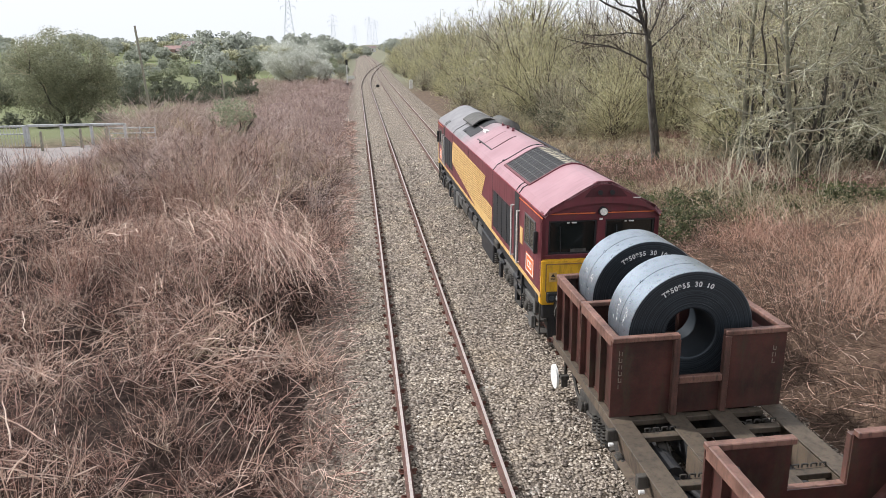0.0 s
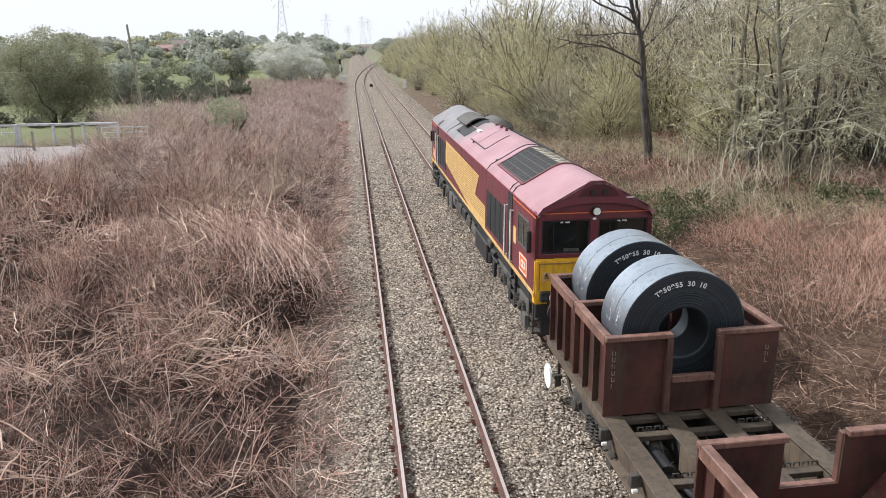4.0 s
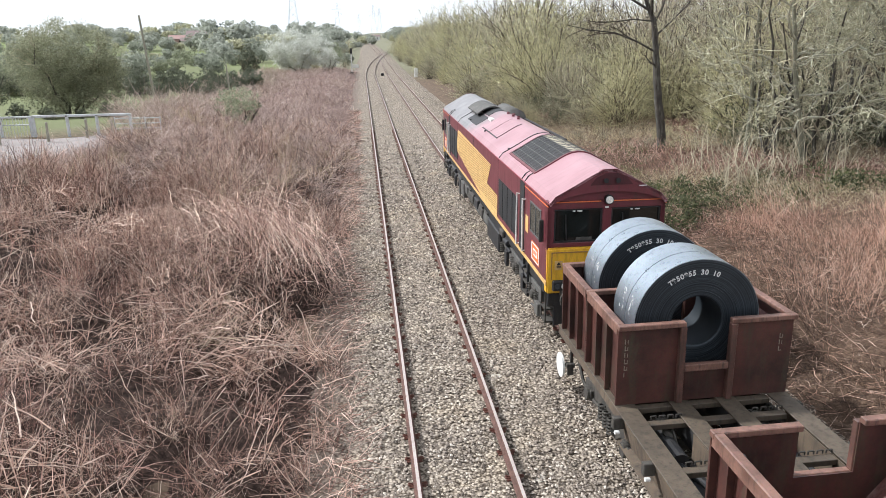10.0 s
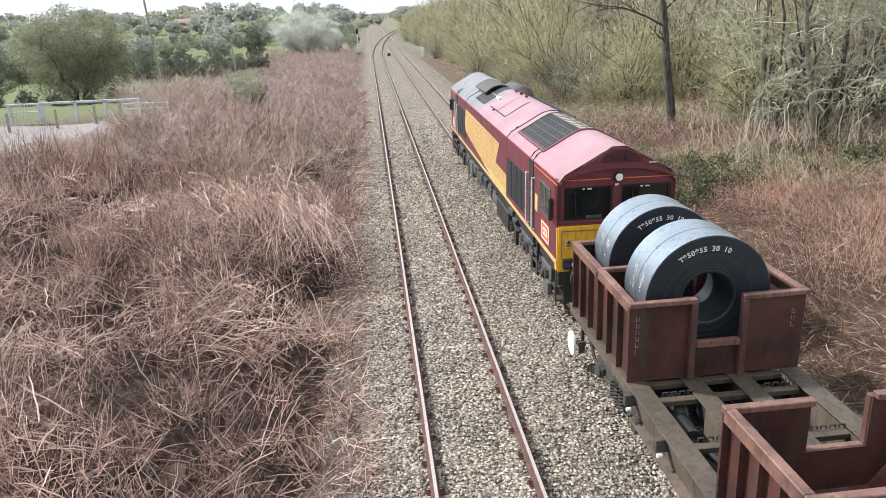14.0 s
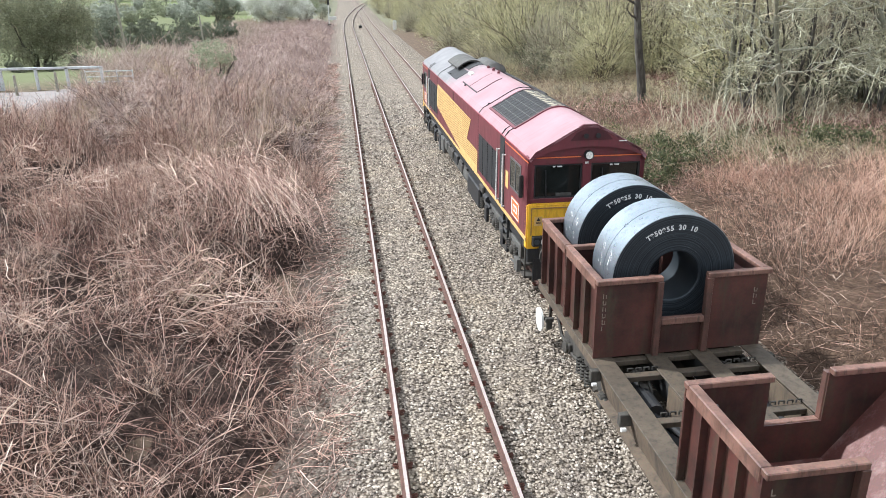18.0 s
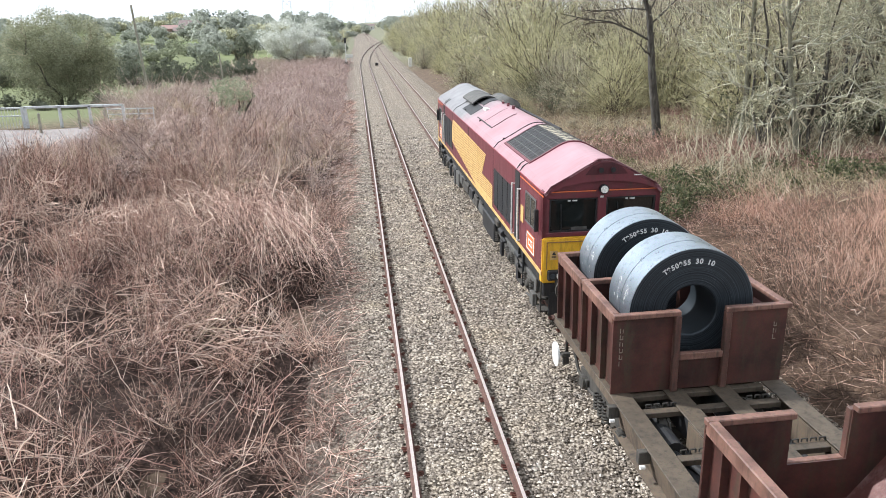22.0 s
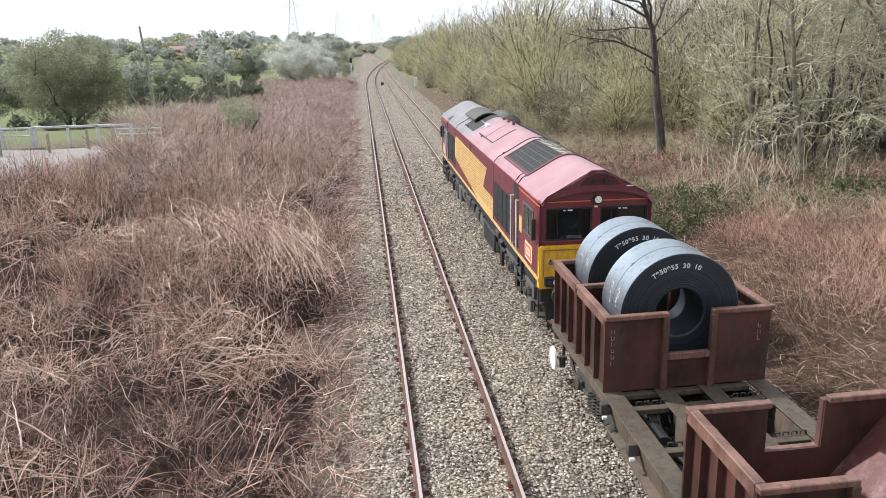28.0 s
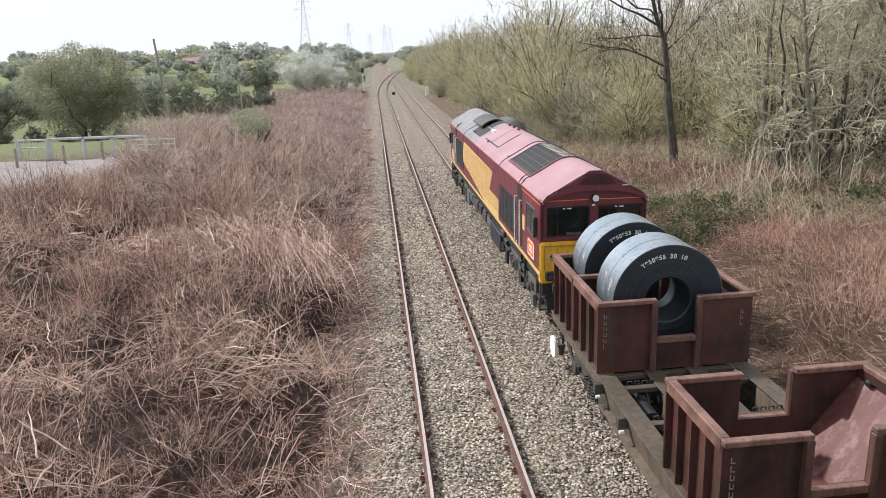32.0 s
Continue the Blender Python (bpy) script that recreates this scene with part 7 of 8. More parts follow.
dark_tree()


def mossy_tree(x, y, trunk, r0, seed, limbs, label, n123=(9, 6, 3), twig_r=0.009):
    rng = np.random.default_rng(seed)
    e = empty("mossy_tree", label, "tree", pose(x, y, gz(x, y)), "pale mossy trees")
    t = np.array(trunk, float)
    rr = r0 * np.linspace(1, 0.3, len(t))
    v, q = tube_arrays(t[None], rr[None], 9)
    mesh_np("trunk", v, q, MOSSY, e, smooth=True)
    more = []
    for k in range(int(30 * r0 / 0.16)):
        i = rng.uniform(1.2, len(t) - 1.1)
        b0 = t[int(i)] * (1 - i % 1) + t[int(i) + 1] * (i % 1)
        az, ln = rng.uniform(0, 6.28), rng.uniform(1.6, 4.2)
        mid = b0 + np.array([math.cos(az) * ln * 0.5, math.sin(az) * ln * 0.5, rng.uniform(0.1, 0.9)])
        more.append(([b0, mid, mid + np.array([math.cos(az) * ln * 0.5, math.sin(az) * ln * 0.5, rng.uniform(-0.5, 1.2)])], rng.uniform(0.02, 0.045)))
    for pts, r in list(limbs) + more:
        p = np.array(pts, float)
        s = np.linspace(0, 1, 10)
        p = np.stack([np.interp(s, np.linspace(0, 1, len(p)), p[:, j]) for j in range(3)], -1) + rng.normal(0, 0.15, (10, 3)) * np.minimum(s * 6, 1)[:, None]
        R = r * np.linspace(1, 0.3, 10)
        v, q = tube_arrays(p[None], R[None], 6)
        mesh_np("limb", v, q, LICHEN, e, smooth=True)
        (v, q), _ = crown_from(p[None], R[None], rng, *n123, twig_r, 0.95, (0.42, 0.55, 0.55), 0.1)
        tagged(mesh_np("branchwork", v, q, PALE_TWIG, e), kind="stuff")
    return e


mossy_tree(16.9, 28, [(0, 0, -0.3), (-0.35, 0, 1.8), (-0.8, 0, 3.6), (-1.1, 0, 5.5), (-1.5, 0, 8), (-1.7, 0, 11)], 0.14, 31,
           [([(-0.6, 0, 3.0), (-2.4, -0.8, 3.3), (-4.6, -1.2, 3.9)], 0.05), ([(-0.9, 0, 4.4), (-2.8, 0.5, 5.2), (-5.2, 0.8, 6.6)], 0.055),
            ([(-0.7, 0, 3.4), (1.0, -1.2, 3.6), (3.0, -1.8, 3.2)], 0.055), ([(-1.1, 0, 5.6), (-2.6, -0.8, 7.2), (-4.2, -1.0, 9.2)], 0.055),
            ([(-1.2, 0, 6.0), (0.4, 0.2, 7.6), (1.4, 0.4, 9.8)], 0.055), ([(-1.4, 0, 7.6), (-2.0, 0.2, 9.4), (-2.6, 0.4, 11.5)], 0.05),
            ([(-0.5, 0, 2.4), (-1.8, -1.2, 2.2), (-3.6, -2.0, 1.5)], 0.05), ([(-0.9, 0, 4.6), (0.2, -1.5, 5.4), (1.0, -2.6, 6.6)], 0.045)],
           "large mossy tree with tangled pale branches over the bank")
mossy_tree(21.6, 26.5, [(0, 0, -0.3), (-0.5, 0, 1.6), (-1.4, 0, 3.2), (-2.6, 0.1, 5.2), (-3.6, 0.2, 6.8), (-4.6, 0.3, 9.0)], 0.23, 32,
           [([(-1.2, 0, 2.9), (-2.6, -0.8, 2.9), (-4.6, -1.2, 2.5)], 0.055), ([(-1.5, 0, 3.4), (-3.4, -0.6, 3.6), (-5.8, -0.9, 3.0)], 0.045),
            ([(-2.4, 0, 5.0), (-4.2, -0.5, 5.2), (-6.4, -0.6, 4.8)], 0.05), ([(-2.8, 0, 5.5), (-1.6, 0, 7.0), (-0.6, 0, 9.0)], 0.055),
            ([(-3.6, 0, 6.8), (-5.2, 0.3, 7.6), (-7.2, 0.4, 7.8)], 0.05), ([(-1.0, 0, 2.4), (0.2, -0.6, 3.8), (0.6, -0.8, 5.8)], 0.055)],
           "pale leaning mossy tree with drooping branches")
mossy_tree(15.0, 29.5, [(0, 0, -0.3), (0.1, 0, 2.4), (0.0, 0, 5.0), (0.1, 0, 8), (0.2, 0, 11)], 0.11, 33,
           [([(0, 0, 4.0), (-1.4, -0.4, 5.6), (-2.6, -0.6, 7.4)], 0.05), ([(0, 0, 5.6), (1.0, 0, 7.4), (1.6, 0, 9.6)], 0.05), ([(0, 0, 2.8), (-1.2, -0.8, 3.6), (-2.8, -1.0, 4.0)], 0.04)],
           "slender pale mossy tree among tangled branches")
mossy_tree(19.0, 31, [(0, 0, -0.3), (0.1, 0, 2.4), (0.3, 0, 5.0), (0.2, 0, 8), (0.4, 0, 12)], 0.17, 34,
           [([(0, 0, 4.0), (1.6, -0.4, 5.6), (2.8, -0.6, 7.4)], 0.045), ([(0, 0, 5.6), (-1.2, 0, 7.4), (-2.0, 0, 9.6)], 0.045), ([(0, 0, 3.2), (1.6, -0.8, 3.6), (3.4, -1.2, 3.6)], 0.045)],
           "grey mossy tree behind the tangle", (6, 5, 2))
def stool(x, y, n, h, lean, r, seed, label):
    """Several dark stems rising from one base."""
    rng = np.random.default_rng(seed)
    e = empty("coppice_stool", label, "tree", pose(x, y, gz(x, y)), "dark stems in the wood")
    for k in range(n):
        d = unit(np.array([lean + rng.normal(0, 0.22), rng.normal(0, 0.15), 1.0]))
        p = stem_paths(np.array([[rng.normal(0, 0.25), rng.normal(0, 0.25), -0.2]]), d[None], np.array([h * rng.uniform(0.7, 1.1)]), np.array([0.0]), 7, rng, 0.015)
        R = r * rng.uniform(0.6, 1.2) * np.linspace(1.2, 0.35, 7)[None]
        v, q = tube_arrays(p, R, 7)
        mesh_np("stem", v, q, BARK, e, smooth=True)
        (v, q), _ = crown_from(p, R, rng, 6, 4, 2, 0.009, 0.9, (0.35, 0.5, 0.5), 0.2)
        tagged(mesh_np("branchwork", v, q, GREY_TWIG, e), kind="stuff")
    return e


stool(17.6, 28.6, 6, 6.5, 0.0, 0.10, 41, "dark stems of a coppiced tree under the tangle")
stool(16.0, 29.6, 4, 7.5, 0.05, 0.07, 42, "slender dark coppice stems behind the tangle")
stool(19.4, 29.8, 5, 8.0, 0.1, 0.09, 43, "dark coppice stems in the shade of the wood")
stool(21.5, 28.5, 4, 7.0, -0.1, 0.08, 44, "dark coppice stems in the shade of the wood")
stool(17.2, 39.5, 1, 4.5, 0.75, 0.07, 45, "dark leaning stem beside the tall tree")
for k in range(9):
    stool(18 + 2.3 * k, 34 + 5 * math.sin(k * 2.2) + k * 0.6, 3, 9.5, RNG.normal(0, 0.06), 0.09, 50 + k, "dark slender stems inside the wood")

# thin saplings at the foot of the tangle
for k in range(26):
    x, y = 11.2 + 6.5 * RNG.random(), 23.5 + 5.5 * RNG.random()
    n = 4
    d = unit(np.stack([RNG.normal(0, 0.25, n), RNG.normal(0, 0.25, n), np.ones(n)], -1))
    p = stem_paths(np.zeros((n, 3)) + np.array([0, 0, -0.1]), d, RNG.uniform(1.4, 3.2, n), RNG.uniform(-0.1, 0.3, n), 5, RNG, 0.035)
    r = RNG.uniform(0.010, 0.024, n)[:, None] * np.linspace(1, 0.4, 5)
    (v2, q2), _ = crown_from(p, r, RNG, 3, 2, 0, 0.006, 0.8, (0.35, 0.5, 0.5))
    v, q = join([tube_arrays(p, r, 5), (v2, q2)])
    ob = mesh_np("sapling", v, q, GREY_TWIG)
    ob.matrix_world = pose(x, y, gz(x, y))
    tagged(ob, "thin pale bare sapling on the bank", "sapling", "saplings on the bank")

# the wood along the far side of the line
def dome_shrub(name, label, seed, h, rad, twig, bud, n_clump, per, twig_r, n_bud, bud_size, group="shrubs of the wood", low=-0.12, category="shrub"):
    """A rounded shrub: boughs fan out of one stool, each ending in a spray of fine twigs."""
    rng = np.random.default_rng(seed)
    az = rng.uniform(0, 6.28, n_clump)
    sin_el = rng.uniform(low, 1.0, n_clump)
    cos_el = np.sqrt(1 - np.clip(sin_el, 0, 1) ** 2)
    k = rng.uniform(0.55, 1.0, n_clump) * (1 + 0.16 * np.sin(3 * az + seed) + 0.12 * np.sin(5 * az + 2.0 * seed))
    c = np.stack([np.cos(az) * cos_el * rad * k, np.sin(az) * cos_el * rad * k, h * (0.16 + 0.70 * sin_el * k)], -1)
    b = c * np.array([0.10, 0.10, 0]) + rng.normal(0, 0.08, (n_clump, 3)) * np.array([1, 1, 0]) - np.array([0, 0, 0.2])
    s = np.linspace(0, 1, 5)
    p = b[:, None] + (c - b)[:, None] * np.stack([s ** 1.5, s ** 1.5, s ** 0.8], -1)[None]
    p[:, 1:] += rng.normal(0, 0.02 * h, (n_clump, 4, 3))
    r = rng.uniform(0.014, 0.03, n_clump)[:, None] * (h / 5) * np.linspace(1, 0.35, 5)
    e = empty(name, label, category, pose(0, 0, -50), group)
    # inner boughs coloured darker than the sprays, for shade within the crown
    v, q = tube_arrays(p, r, 4)
    tagged(mesh_np("bough_fan", v, q, DARK_TWIG, e), kind="stuff")
    i = np.repeat(np.arange(n_clump), per)
    n = len(i)
    t = rng.uniform(0.3, 1.0, n)[:, None]
    start = b[i] * (1 - t) ** 1.5 + c[i] * t + rng.normal(0, 0.15 * rad, (n, 3))
    out = unit(c - np.array([0, 0, 0.2 * h]))[i]
    d = unit(0.55 * out + rng.normal(0, 0.62, (n, 3)) + np.array([0, 0, 0.5]))
    pt = stem_paths(start, d, rng.uniform(0.10, 0.32, n) * rad, rng.uniform(-0.1, 0.2, n), 3, rng, 0.05)
    pt[..., 2] = np.maximum(pt[..., 2], 0.05)
    v, q = tube_arrays(pt, rng.uniform(0.6, 1.2, n)[:, None] * twig_r * np.array([1, 0.75, 0.45]), 3)
    tagged(mesh_np("twig_spray", v, q, twig, e), kind="stuff")
    v, tr = bud_tris(pt[:, 1:].reshape(-1, 3), n_bud, bud_size, rng, 0.03 * rad)
    tagged(mesh_np("foliage", v, None, bud, e, tris=tr), kind="stuff")
    return e


SHRUBS = [dome_shrub("willow_shrub", "olive-yellow budding willow shrub at the wood's edge", 200 + k, 5.6, 2.5, OLIVE, BUDS, 62, 26, 0.010, 6500, 0.055) for k in range(3)]
GREYS = [dome_shrub("bare_shrub", "grey-brown bare shrub at the wood's edge", 210 + k, 5.4, 2.6, GREY_TWIG, GREYBUD, 62, 26, 0.010, 4200, 0.052) for k in range(3)]
DARKS = [dome_shrub("evergreen_shrub", "dark green ivy-covered shrub at the wood's edge", 218 + k, 4.6, 2.4, GREY_TWIG, IVY_DARK, 40, 14, 0.010, 6000, 0.085) for k in range(2)]
FAR_SHRUBS = [dome_shrub("willow_shrub", "olive-yellow budding willow shrub far along the wood", 204 + k, 5.6, 2.6, OLIVE, BUDS, 50, 11, 0.016, 4200, 0.095) for k in range(2)]
FAR_SHRUBS += [dome_shrub("bare_shrub", "grey-brown bare shrub far along the wood", 214 + k, 5.4, 2.6, GREY_TWIG, GREYBUD, 50, 12, 0.016, 3200, 0.09) for k in range(2)]
spots_w, spots_g, spots_f, spots_d = [], [], [], []
for y in np.arange(47, 185, 3.6):
    edge = 11.2 - 0.018 * (y - 45) + (0.9 if y > 120 else 0) + 0.9 * math.sin(y * 0.31) + 0.6 * math.sin(y * 0.83)
    for row, off in enumerate((0.2, 3.2, 7.4, 12.5)):
        if row == 3 and (y > 130 or int(y) % 2):
            continue
        sz = (0.5, 0.95, 1.3, 1.55)[row] * RNG.uniform(0.8, 1.15) * (1.0 if y < 80 else 0.85)
        x = edge + off + RNG.uniform(-0.9, 0.9)
        (spots_f if y > 74 or row > 2 else spots_w if RNG.random() < 0.55 else spots_g).append((x, y + RNG.uniform(-1.3, 1.3), sz))
for y in np.arange(188, 330, 6.0):
    edge = max(10.5, 8.2 * ((y - 115) / 150) ** 1.6 + 5.5)
    for off, sz in ((0, 0.6), (4, 0.85), (9, 1.1)):
        spots_f.append((edge + off + RNG.uniform(-1, 1), y + RNG.uniform(-2, 2), sz))
for k in range(26):
    spots_f.append((-4.6 - 10 * RNG.random(), 138 + 120 * RNG.random(), RNG.uniform(0.3, 0.55)))
for x, y, sz in ((19, 36.5, 0.8), (22, 33, 0.9), (25, 38, 1.1), (20.5, 43, 1.0), (24, 47, 1.2), (28, 44, 1.3), (29, 36, 1.2), (33, 41, 1.4), (26, 30, 1.0), (31, 31, 1.2), (24, 33, 1.3), (20, 38.5, 1.1), (28, 29, 1.2), (23, 40, 1.3), (30, 34, 1.4), (13.2, 44, 0.42), (17.9, 38.6, 0.55), (15.2, 45.5, 0.7), (18.6, 47, 0.9), (21.5, 50, 1.1), (17.5, 52, 0.8), (28, 60, 1.3), (36, 50, 1.5), (35, 36, 1.4)):
    (spots_w if RNG.random() < 0.55 else spots_g).append((x, y, sz))
for k in range(20):
    x, y = 9.4 + 8 * RNG.random(), 26 + 18 * RNG.random()
    if x > 9.6 + (y - 26) * 0.05:
        (spots_w if RNG.random() < 0.3 else spots_g).append((x, y, RNG.uniform(0.16, 0.30)))
spots_d += [(13.4, 57, 0.95), (15.2, 60, 1.05), (15.0, 54.5, 0.7), (12.6, 66, 0.7), (14.4, 63, 0.9), (16.4, 72, 0.85), (13.2, 78, 0.65), (18.2, 59, 1.1), (18.3, 31.6, 1.0), (20.6, 32.8, 1.1), (23.4, 31, 1.0), (16.8, 33.4, 0.6), (26, 35, 1.2)]
scatter(SHRUBS, spots_w, RNG)
scatter(GREYS, spots_g, RNG)
scatter(DARKS, spots_d, RNG)
for k, (x, y, sz) in enumerate(((12.4, 50.0, 0.75), (13.4, 54.5, 0.85), (15.0, 51.5, 0.8), (12.0, 58.0, 0.7))):
    copy_thing(DARKS[k % 2], pose(x, y, gz(x, y) - 0.05, 0, 0, 80 * k) @ Matrix.Diagonal((sz * 1.1, sz, sz, 1)))
scatter(FAR_SHRUBS, spots_f, RNG)
CROWNS = [dome_shrub("woodland_tree", "grey bare woodland tree with a wide fine crown", 230 + k, 12.0, 4.2, GREY_TWIG, GREYBUD, 84, 30, 0.018, 1800, 0.07, "trees of the wood", 0.2, "tree") for k in range(3)]
spots_c = [(18.6, 92, 1.0), (20.4, 99, 1.08), (17.6, 106, 0.95), (15.6, 128, 0.95), (17.2, 136, 0.98), (15.2, 144, 0.9), (21.5, 84, 0.95), (24, 76, 1.0), (21, 68, 0.9), (26, 66, 1.1), (23, 58, 1.0), (28, 54, 1.1), (24.5, 49, 1.0), (31, 60, 1.2), (33, 48, 1.15), (28, 41, 1.05), (36, 42, 1.2), (25, 36.5, 1.0), (31, 35, 1.15), (22, 44, 0.85), (19.5, 114, 1.0), (24, 110, 1.1), (28, 90, 1.2), (16, 160, 0.85), (19, 172, 0.9), (27, 30, 1.1), (34, 30, 1.1), (22.5, 33.5, 0.95), (29, 38, 1.15), (38, 52, 1.3), (42, 44, 1.3), (40, 36, 1.2), (35, 66, 1.3), (30, 72, 1.25), (44, 60, 1.4), (21, 55, 0.95), (26, 45, 1.1), (19.5, 49, 0.8), (36, 34, 1.2), (24, 96, 1.15), (22, 120, 1.1), (20, 150, 1.0)]
scatter(CROWNS, spots_c, RNG, 0.92, 1.1)


# ---- trees on the open side ----
def leafy_tree(x, y, rx, ry, h, z0, n, size, mat, label, seed, name="leafy_tree", n_stem=7, n_clump=150, group=""):
    """Short stems and a crown of many small leaf clumps with gaps."""
    rng = np.random.default_rng(seed)
    e = empty(name, label, "tree", pose(x, y, gz(x, y)), group)
    az = rng.uniform(0, 6.28, n_stem)
    d = unit(np.stack([np.cos(az) * 0.55 * rx / h * 2, np.sin(az) * 0.55 * ry / h * 2, np.ones(n_stem)], -1))
    p = stem_paths(np.stack([np.cos(az) * 0.3, np.sin(az) * 0.3, np.full(n_stem, -0.3)], -1), d, h * rng.uniform(0.6, 0.85, n_stem), rng.uniform(0, 0.1, n_stem), 6, rng, 0.03)
    r = rng.uniform(0.06, 0.13, n_stem)[:, None] * np.linspace(1, 0.25, 6)
    v, q = tube_arrays(p, r, 6)
    mesh_np("trunk", v, q, BARK, e)
    (v, q), tips = crown_from(p, r, rng, *((7, 5) if n > 5000 else (3, 2)), 0, 0.022, 0.8, (0.4, 0.5, 0.5))
    tagged(mesh_np("branchwork", v, q, GREY_TWIG, e), kind="stuff")
    u = unit(rng.normal(0, 1, (n_clump, 3)))
    rad = rng.random((n_clump, 1)) ** 0.4
    c = u * rad * np.array([rx, ry, (h - z0) / 2]) * 0.9 + np.array([0, 0, (h + z0) / 2])
    c = np.concatenate([c, tips[rng.integers(0, len(tips), n_clump // 3)]])
    v, q = leaf_cloud(c, rng.uniform(0.09, 0.2, len(c)) * max(rx, h * 0.45), n, size, rng, 0.75)
    tagged(mesh_np("crown", v, None, mat, e, tris=q), kind="stuff")
    return e


leafy_tree(-24.8, 62, 5.0, 4.2, 8.0, -0.6, 76000, 0.072, WILLOW, "broad willow coming into green leaf beyond the gate", 301, n_clump=520)
leafy_tree(-31.5, 60, 3.6, 3.0, 5.2, -0.3, 30000, 0.062, HEDGE_DARK, "dark rounded hawthorn beyond the gate", 302)
leafy_tree(-11.4, 125, 6.2, 4.5, 7.4, 0.4, 36000, 0.10, BLOSSOM, "blackthorn covered in white blossom beside the line", 303, "blossom_tree")
leafy_tree(-7.0, 129, 2.2, 2, 4.2, 0.3, 2500, 0.16, BLOSSOM, "small blackthorn in white blossom", 304, "blossom_tree")
leafy_tree(-17.8, 112, 1.3, 1.3, 5.0, 0.3, 5200, 0.11, HEDGE_DARK, "narrow ivy-covered tree above the hedge", 305)
leafy_tree(-9.4, 48, 1.5, 1.5, 3.3, 0.6, 4200, 0.065, GREEN, "pale green elder bush rising from the thicket", 306, "leafy_bush")
HEDGES = [leafy_tree(0, 0, 2.8, 2.3, 4.2, 0.0, 2300, 0.205, HEDGE, "grey-green hedgerow bush with distance haze in its leaf colour", 310 + k, "hedge_bush", 5, 110, "hedgerow bushes") for k in range(2)]
HEDGES += [leafy_tree(0, 0, 2.8, 2.3, 4.0, 0.0, 2200, 0.205, GREEN, "hedgerow bush turning green in spring", 315, "hedge_bush", 5, 110, "hedgerow bushes")]
sp = [(-30.5 + k * 1.25, 91 + 3.5 * math.sin(k * 1.7), 0.80 + 0.1 * math.sin(k * 2.9)) for k in range(14)]
sp += [(-26.5 + k * 1.7, 84 + 2 * math.sin(k * 2.3), 0.58) for k in range(7)]
DARK_HEDGE = [leafy_tree(0, 0, 2.4, 2.1, 4.2, 0.0, 5200, 0.11, HEDGE_DARK, "dark bare hawthorn in the hedgerow", 312 + k, "hedge_bush", 5, 110, "hedgerow bushes") for k in range(2)]
sp += [(-36 + k * 1.5, 57.5 + 1.6 * math.sin(k * 2.1), 0.36 + 0.08 * math.sin(k * 1.3)) for k in range(12)]
scatter(DARK_HEDGE, sp, RNG, 0.85, 1.15)
sp = []
for k in range(22):
    sp.append((-36 - k * 2.6, 118 + 14 * math.sin(k * 0.8), 0.9))
for k in range(20):
    sp.append((-28 - k * 3.0, 140 + 8 * math.sin(k * 1.9), 0.75))
for k in range(16):
    sp.append((-75 + k * 4.2, 170 + 10 * math.sin(k * 1.1), 0.85))
for k in range(14):
    sp.append((-110 + k * 7, 235 + 12 * math.sin(k), 1.1))
for x, y, s in ((-30, 205, 1.2), (-24, 195, 1.1), (-20, 210, 1.3), (-15, 200, 1.3), (-9, 190, 1.1), (-7, 172, 0.8), (-12, 170, 0.9), (-4.5, 165, 0.55), (-43, 66, 1.1), (-47, 78, 1.3), (-40, 90, 1.2), (-35, 100, 1.0), (-33.5, 88, 1.0)):
    sp.append((x, y, s))
scatter(HEDGES, sp, RNG, 0.8, 1.2)
FAR = [leafy_tree(0, 0, 6, 5, 8.5, 0.2, 1050, 0.70, FAR_LEAF, "distant ridge tree with haze in its pale grey-green", 320 + k, "ridge_tree", 4, 110, "trees on the ridge") for k in range(2)]
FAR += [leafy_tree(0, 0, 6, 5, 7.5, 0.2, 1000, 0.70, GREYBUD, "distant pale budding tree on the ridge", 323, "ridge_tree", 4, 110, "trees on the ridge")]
sp = []
for k in range(38):
    x = -260 + k * 6.6 + RNG.uniform(-3, 3)
    sp.append((x, 330 + 40 * math.sin(k * 0.9) + 0.25 * (x + 100), 0.7))
for k in range(30):
    x = -300 + k * 11 + RNG.uniform(-4, 4)
    sp.append((x, 480 + 50 * math.sin(k * 1.3), 1.3))
for k in range(16):
    sp.append((-34 + k * 2.2 + RNG.uniform(-1, 1), 240 + 22 * math.sin(k * 2.1) + k * 8, 0.85 if k < 12 else 0.6))
for k in range(18):
    sp.append((17 + 1.2 * k + RNG.uniform(-2, 2), 200 + 26 * k, 0.9))
for k in range(26):
    x = -200 + k * 7.8 + RNG.uniform(-3, 3)
    sp.append((x, 262 + 26 * math.sin(k * 1.7) + 0.1 * (x + 100), 0.6))
for k in range(14):
    sp.append((-40 + 9 * k, 720 + 40 * math.sin(k), 1.0))
for k in range(34):
    sp.append((-250 + k * 7.0 + RNG.uniform(-2, 2), 330 + 18 * math.sin(k * 1.9), RNG.uniform(0.5, 0.72)))
for k in range(34):
    y = 180 + 12 * k
    sp.append((-8.5 - 0.012 * y - 9 * RNG.random(), y, RNG.uniform(0.8, 1.1)))
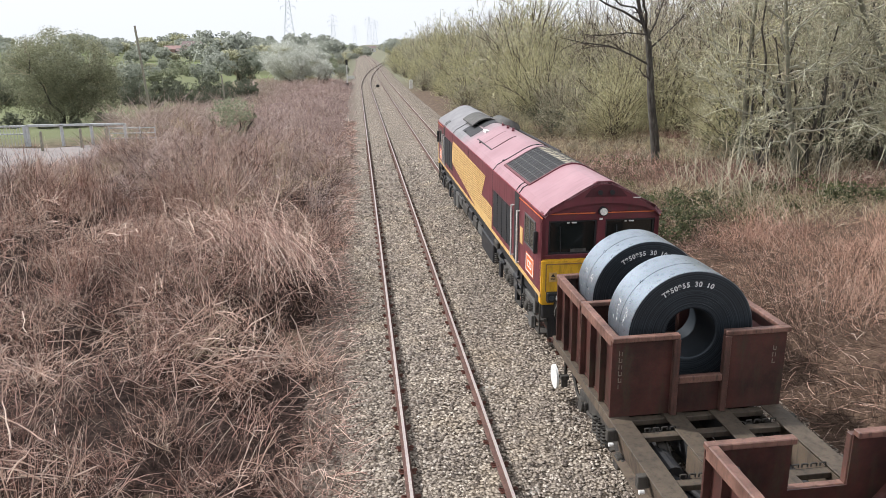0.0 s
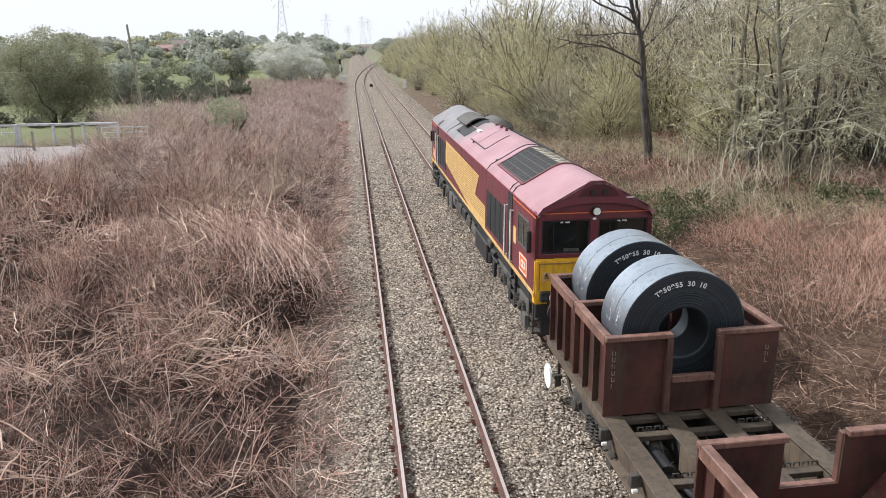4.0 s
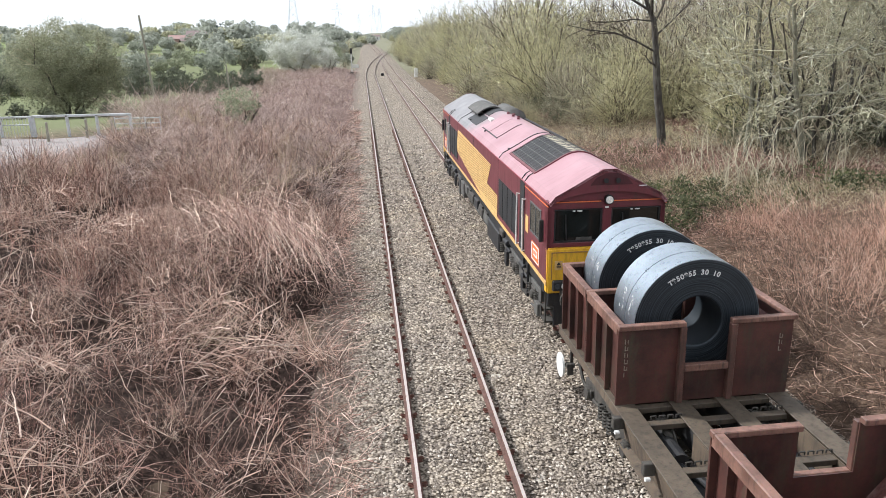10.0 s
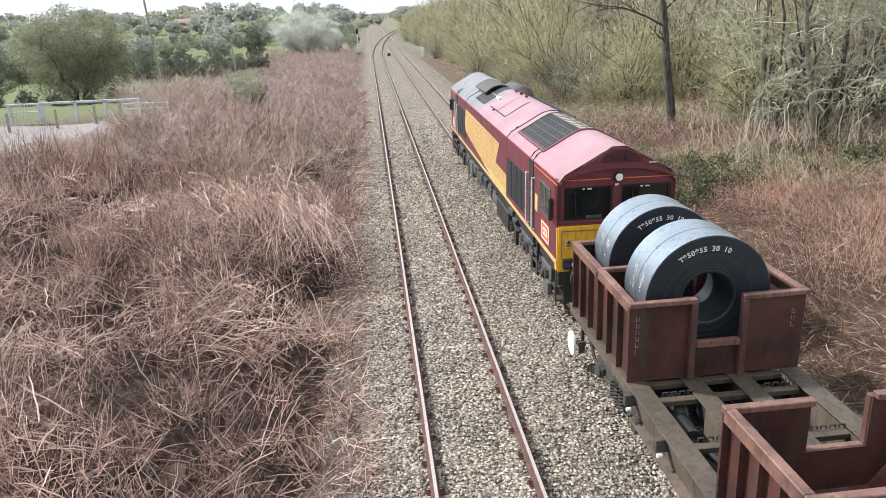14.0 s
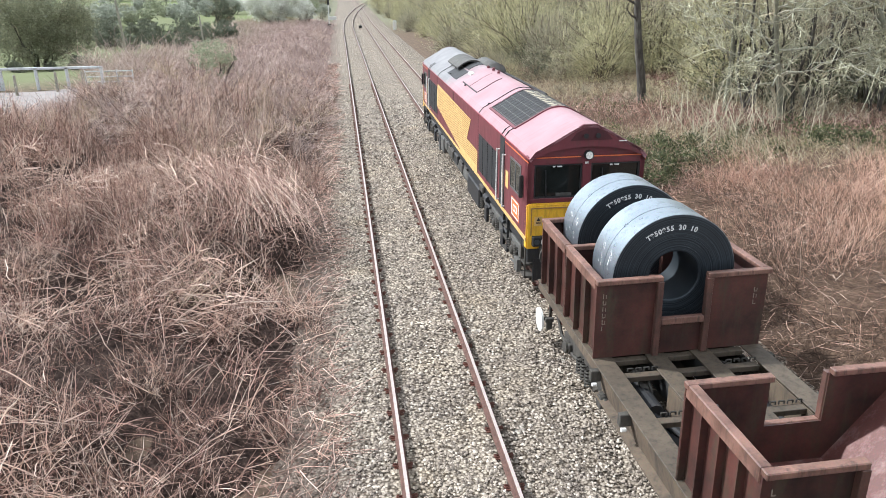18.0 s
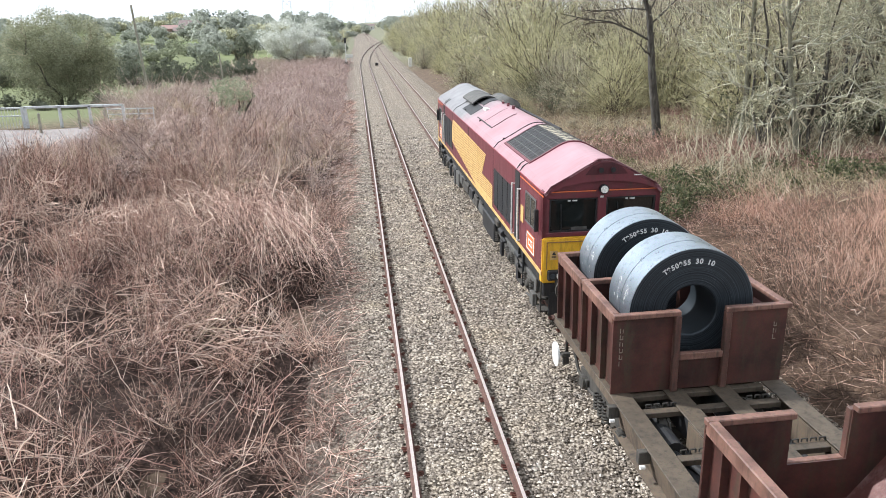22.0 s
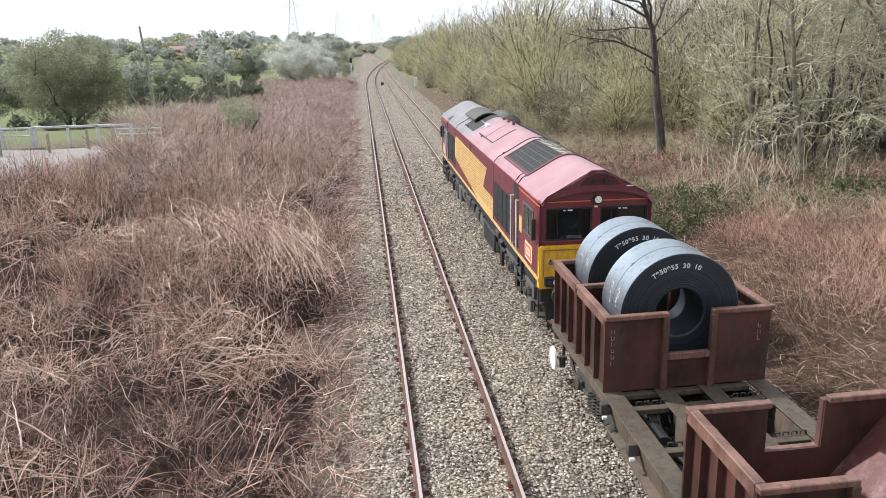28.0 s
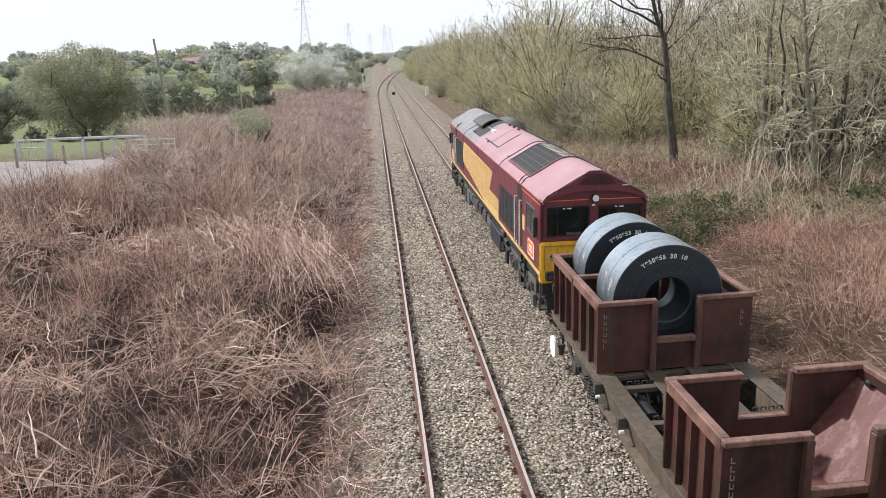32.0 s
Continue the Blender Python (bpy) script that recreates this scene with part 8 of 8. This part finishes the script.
for k in range(22):
    y = 330 + 18 * k
    sp.append((16 + 0.01 * y + 8 * RNG.random(), y, RNG.uniform(0.8, 1.15)))
for k in range(17):
    sp.append((-44 + k * 2.1, 222 + 18 * math.sin(k * 2.3), 1.25 + 0.2 * math.sin(k * 1.3) if k < 14 else 0.85))
for k in range(32):
    sp.append((-120 + k * 2.5 + RNG.uniform(-1, 1), 322 + 8 * math.sin(k * 1.7), RNG.uniform(0.7, 0.95)))
for k in range(26):
    x = -30 - 150 * RNG.random()
    sp.append((x, 175 + 110 * RNG.random() + 0.2 * (-30 - x), RNG.uniform(0.35, 0.6)))
scatter(FAR, sp, RNG, 0.8, 1.25)
PINES = [leafy_tree(0, 0, 3.0, 3.0, 13, 3, 2200, 0.36, CONIFER, "pine on the ridge, haze put into its blue-grey", 330, "pine_tree", 1, 20, "pines on the ridge")]
scatter(PINES, [(-70 + k * 2.6, 380 + 5 * math.sin(k * 2), 0.62) for k in range(9)], RNG)


def motions():
    # the wagon follows the locomotive once the slack of the coupling is drawn out
    rows = [(0.0, 0.0, 0.0), (24.6, 0.0, 0.0), (25.0, 0.03, 0.02), (25.5, 0.11, 0.06), (27.5, 0.52, 0.09), (28.0, 0.675, 0.10), (28.5, 0.80, 0.105), (29.0, 0.92, 0.11), (29.5, 1.025, 0.11), (30.0, 1.16, 0.11), (30.5, 1.31, 0.115), (31.0, 1.435, 0.12), (31.5, 1.56, 0.125), (32.0, 1.72, 0.13)]
    lead, follow = [(t, d + gap) for t, d, gap in rows], [(t, d) for t, d, gap in rows]
    for thing, base, dl in ((LOCO, LOCO_AT, lead), (WAGON, WAGON_AT, follow)):
        walk(thing, [(t, base @ pose(0, d, 0)) for t, d in dl])
    for c, y0 in zip(COILS, (0.34, 2.07)):
        walk(c, [(t, WAGON_AT @ pose(0.0, y0 + d, 2.13)) for t, d in follow])
    for w, r, who in WHEELS:
        p = w.matrix_basis.translation.copy()
        walk(w, [(t, pose(p.x, p.y, p.z, -math.degrees(d / r))) for t, d in (follow if who else lead)])


motions()
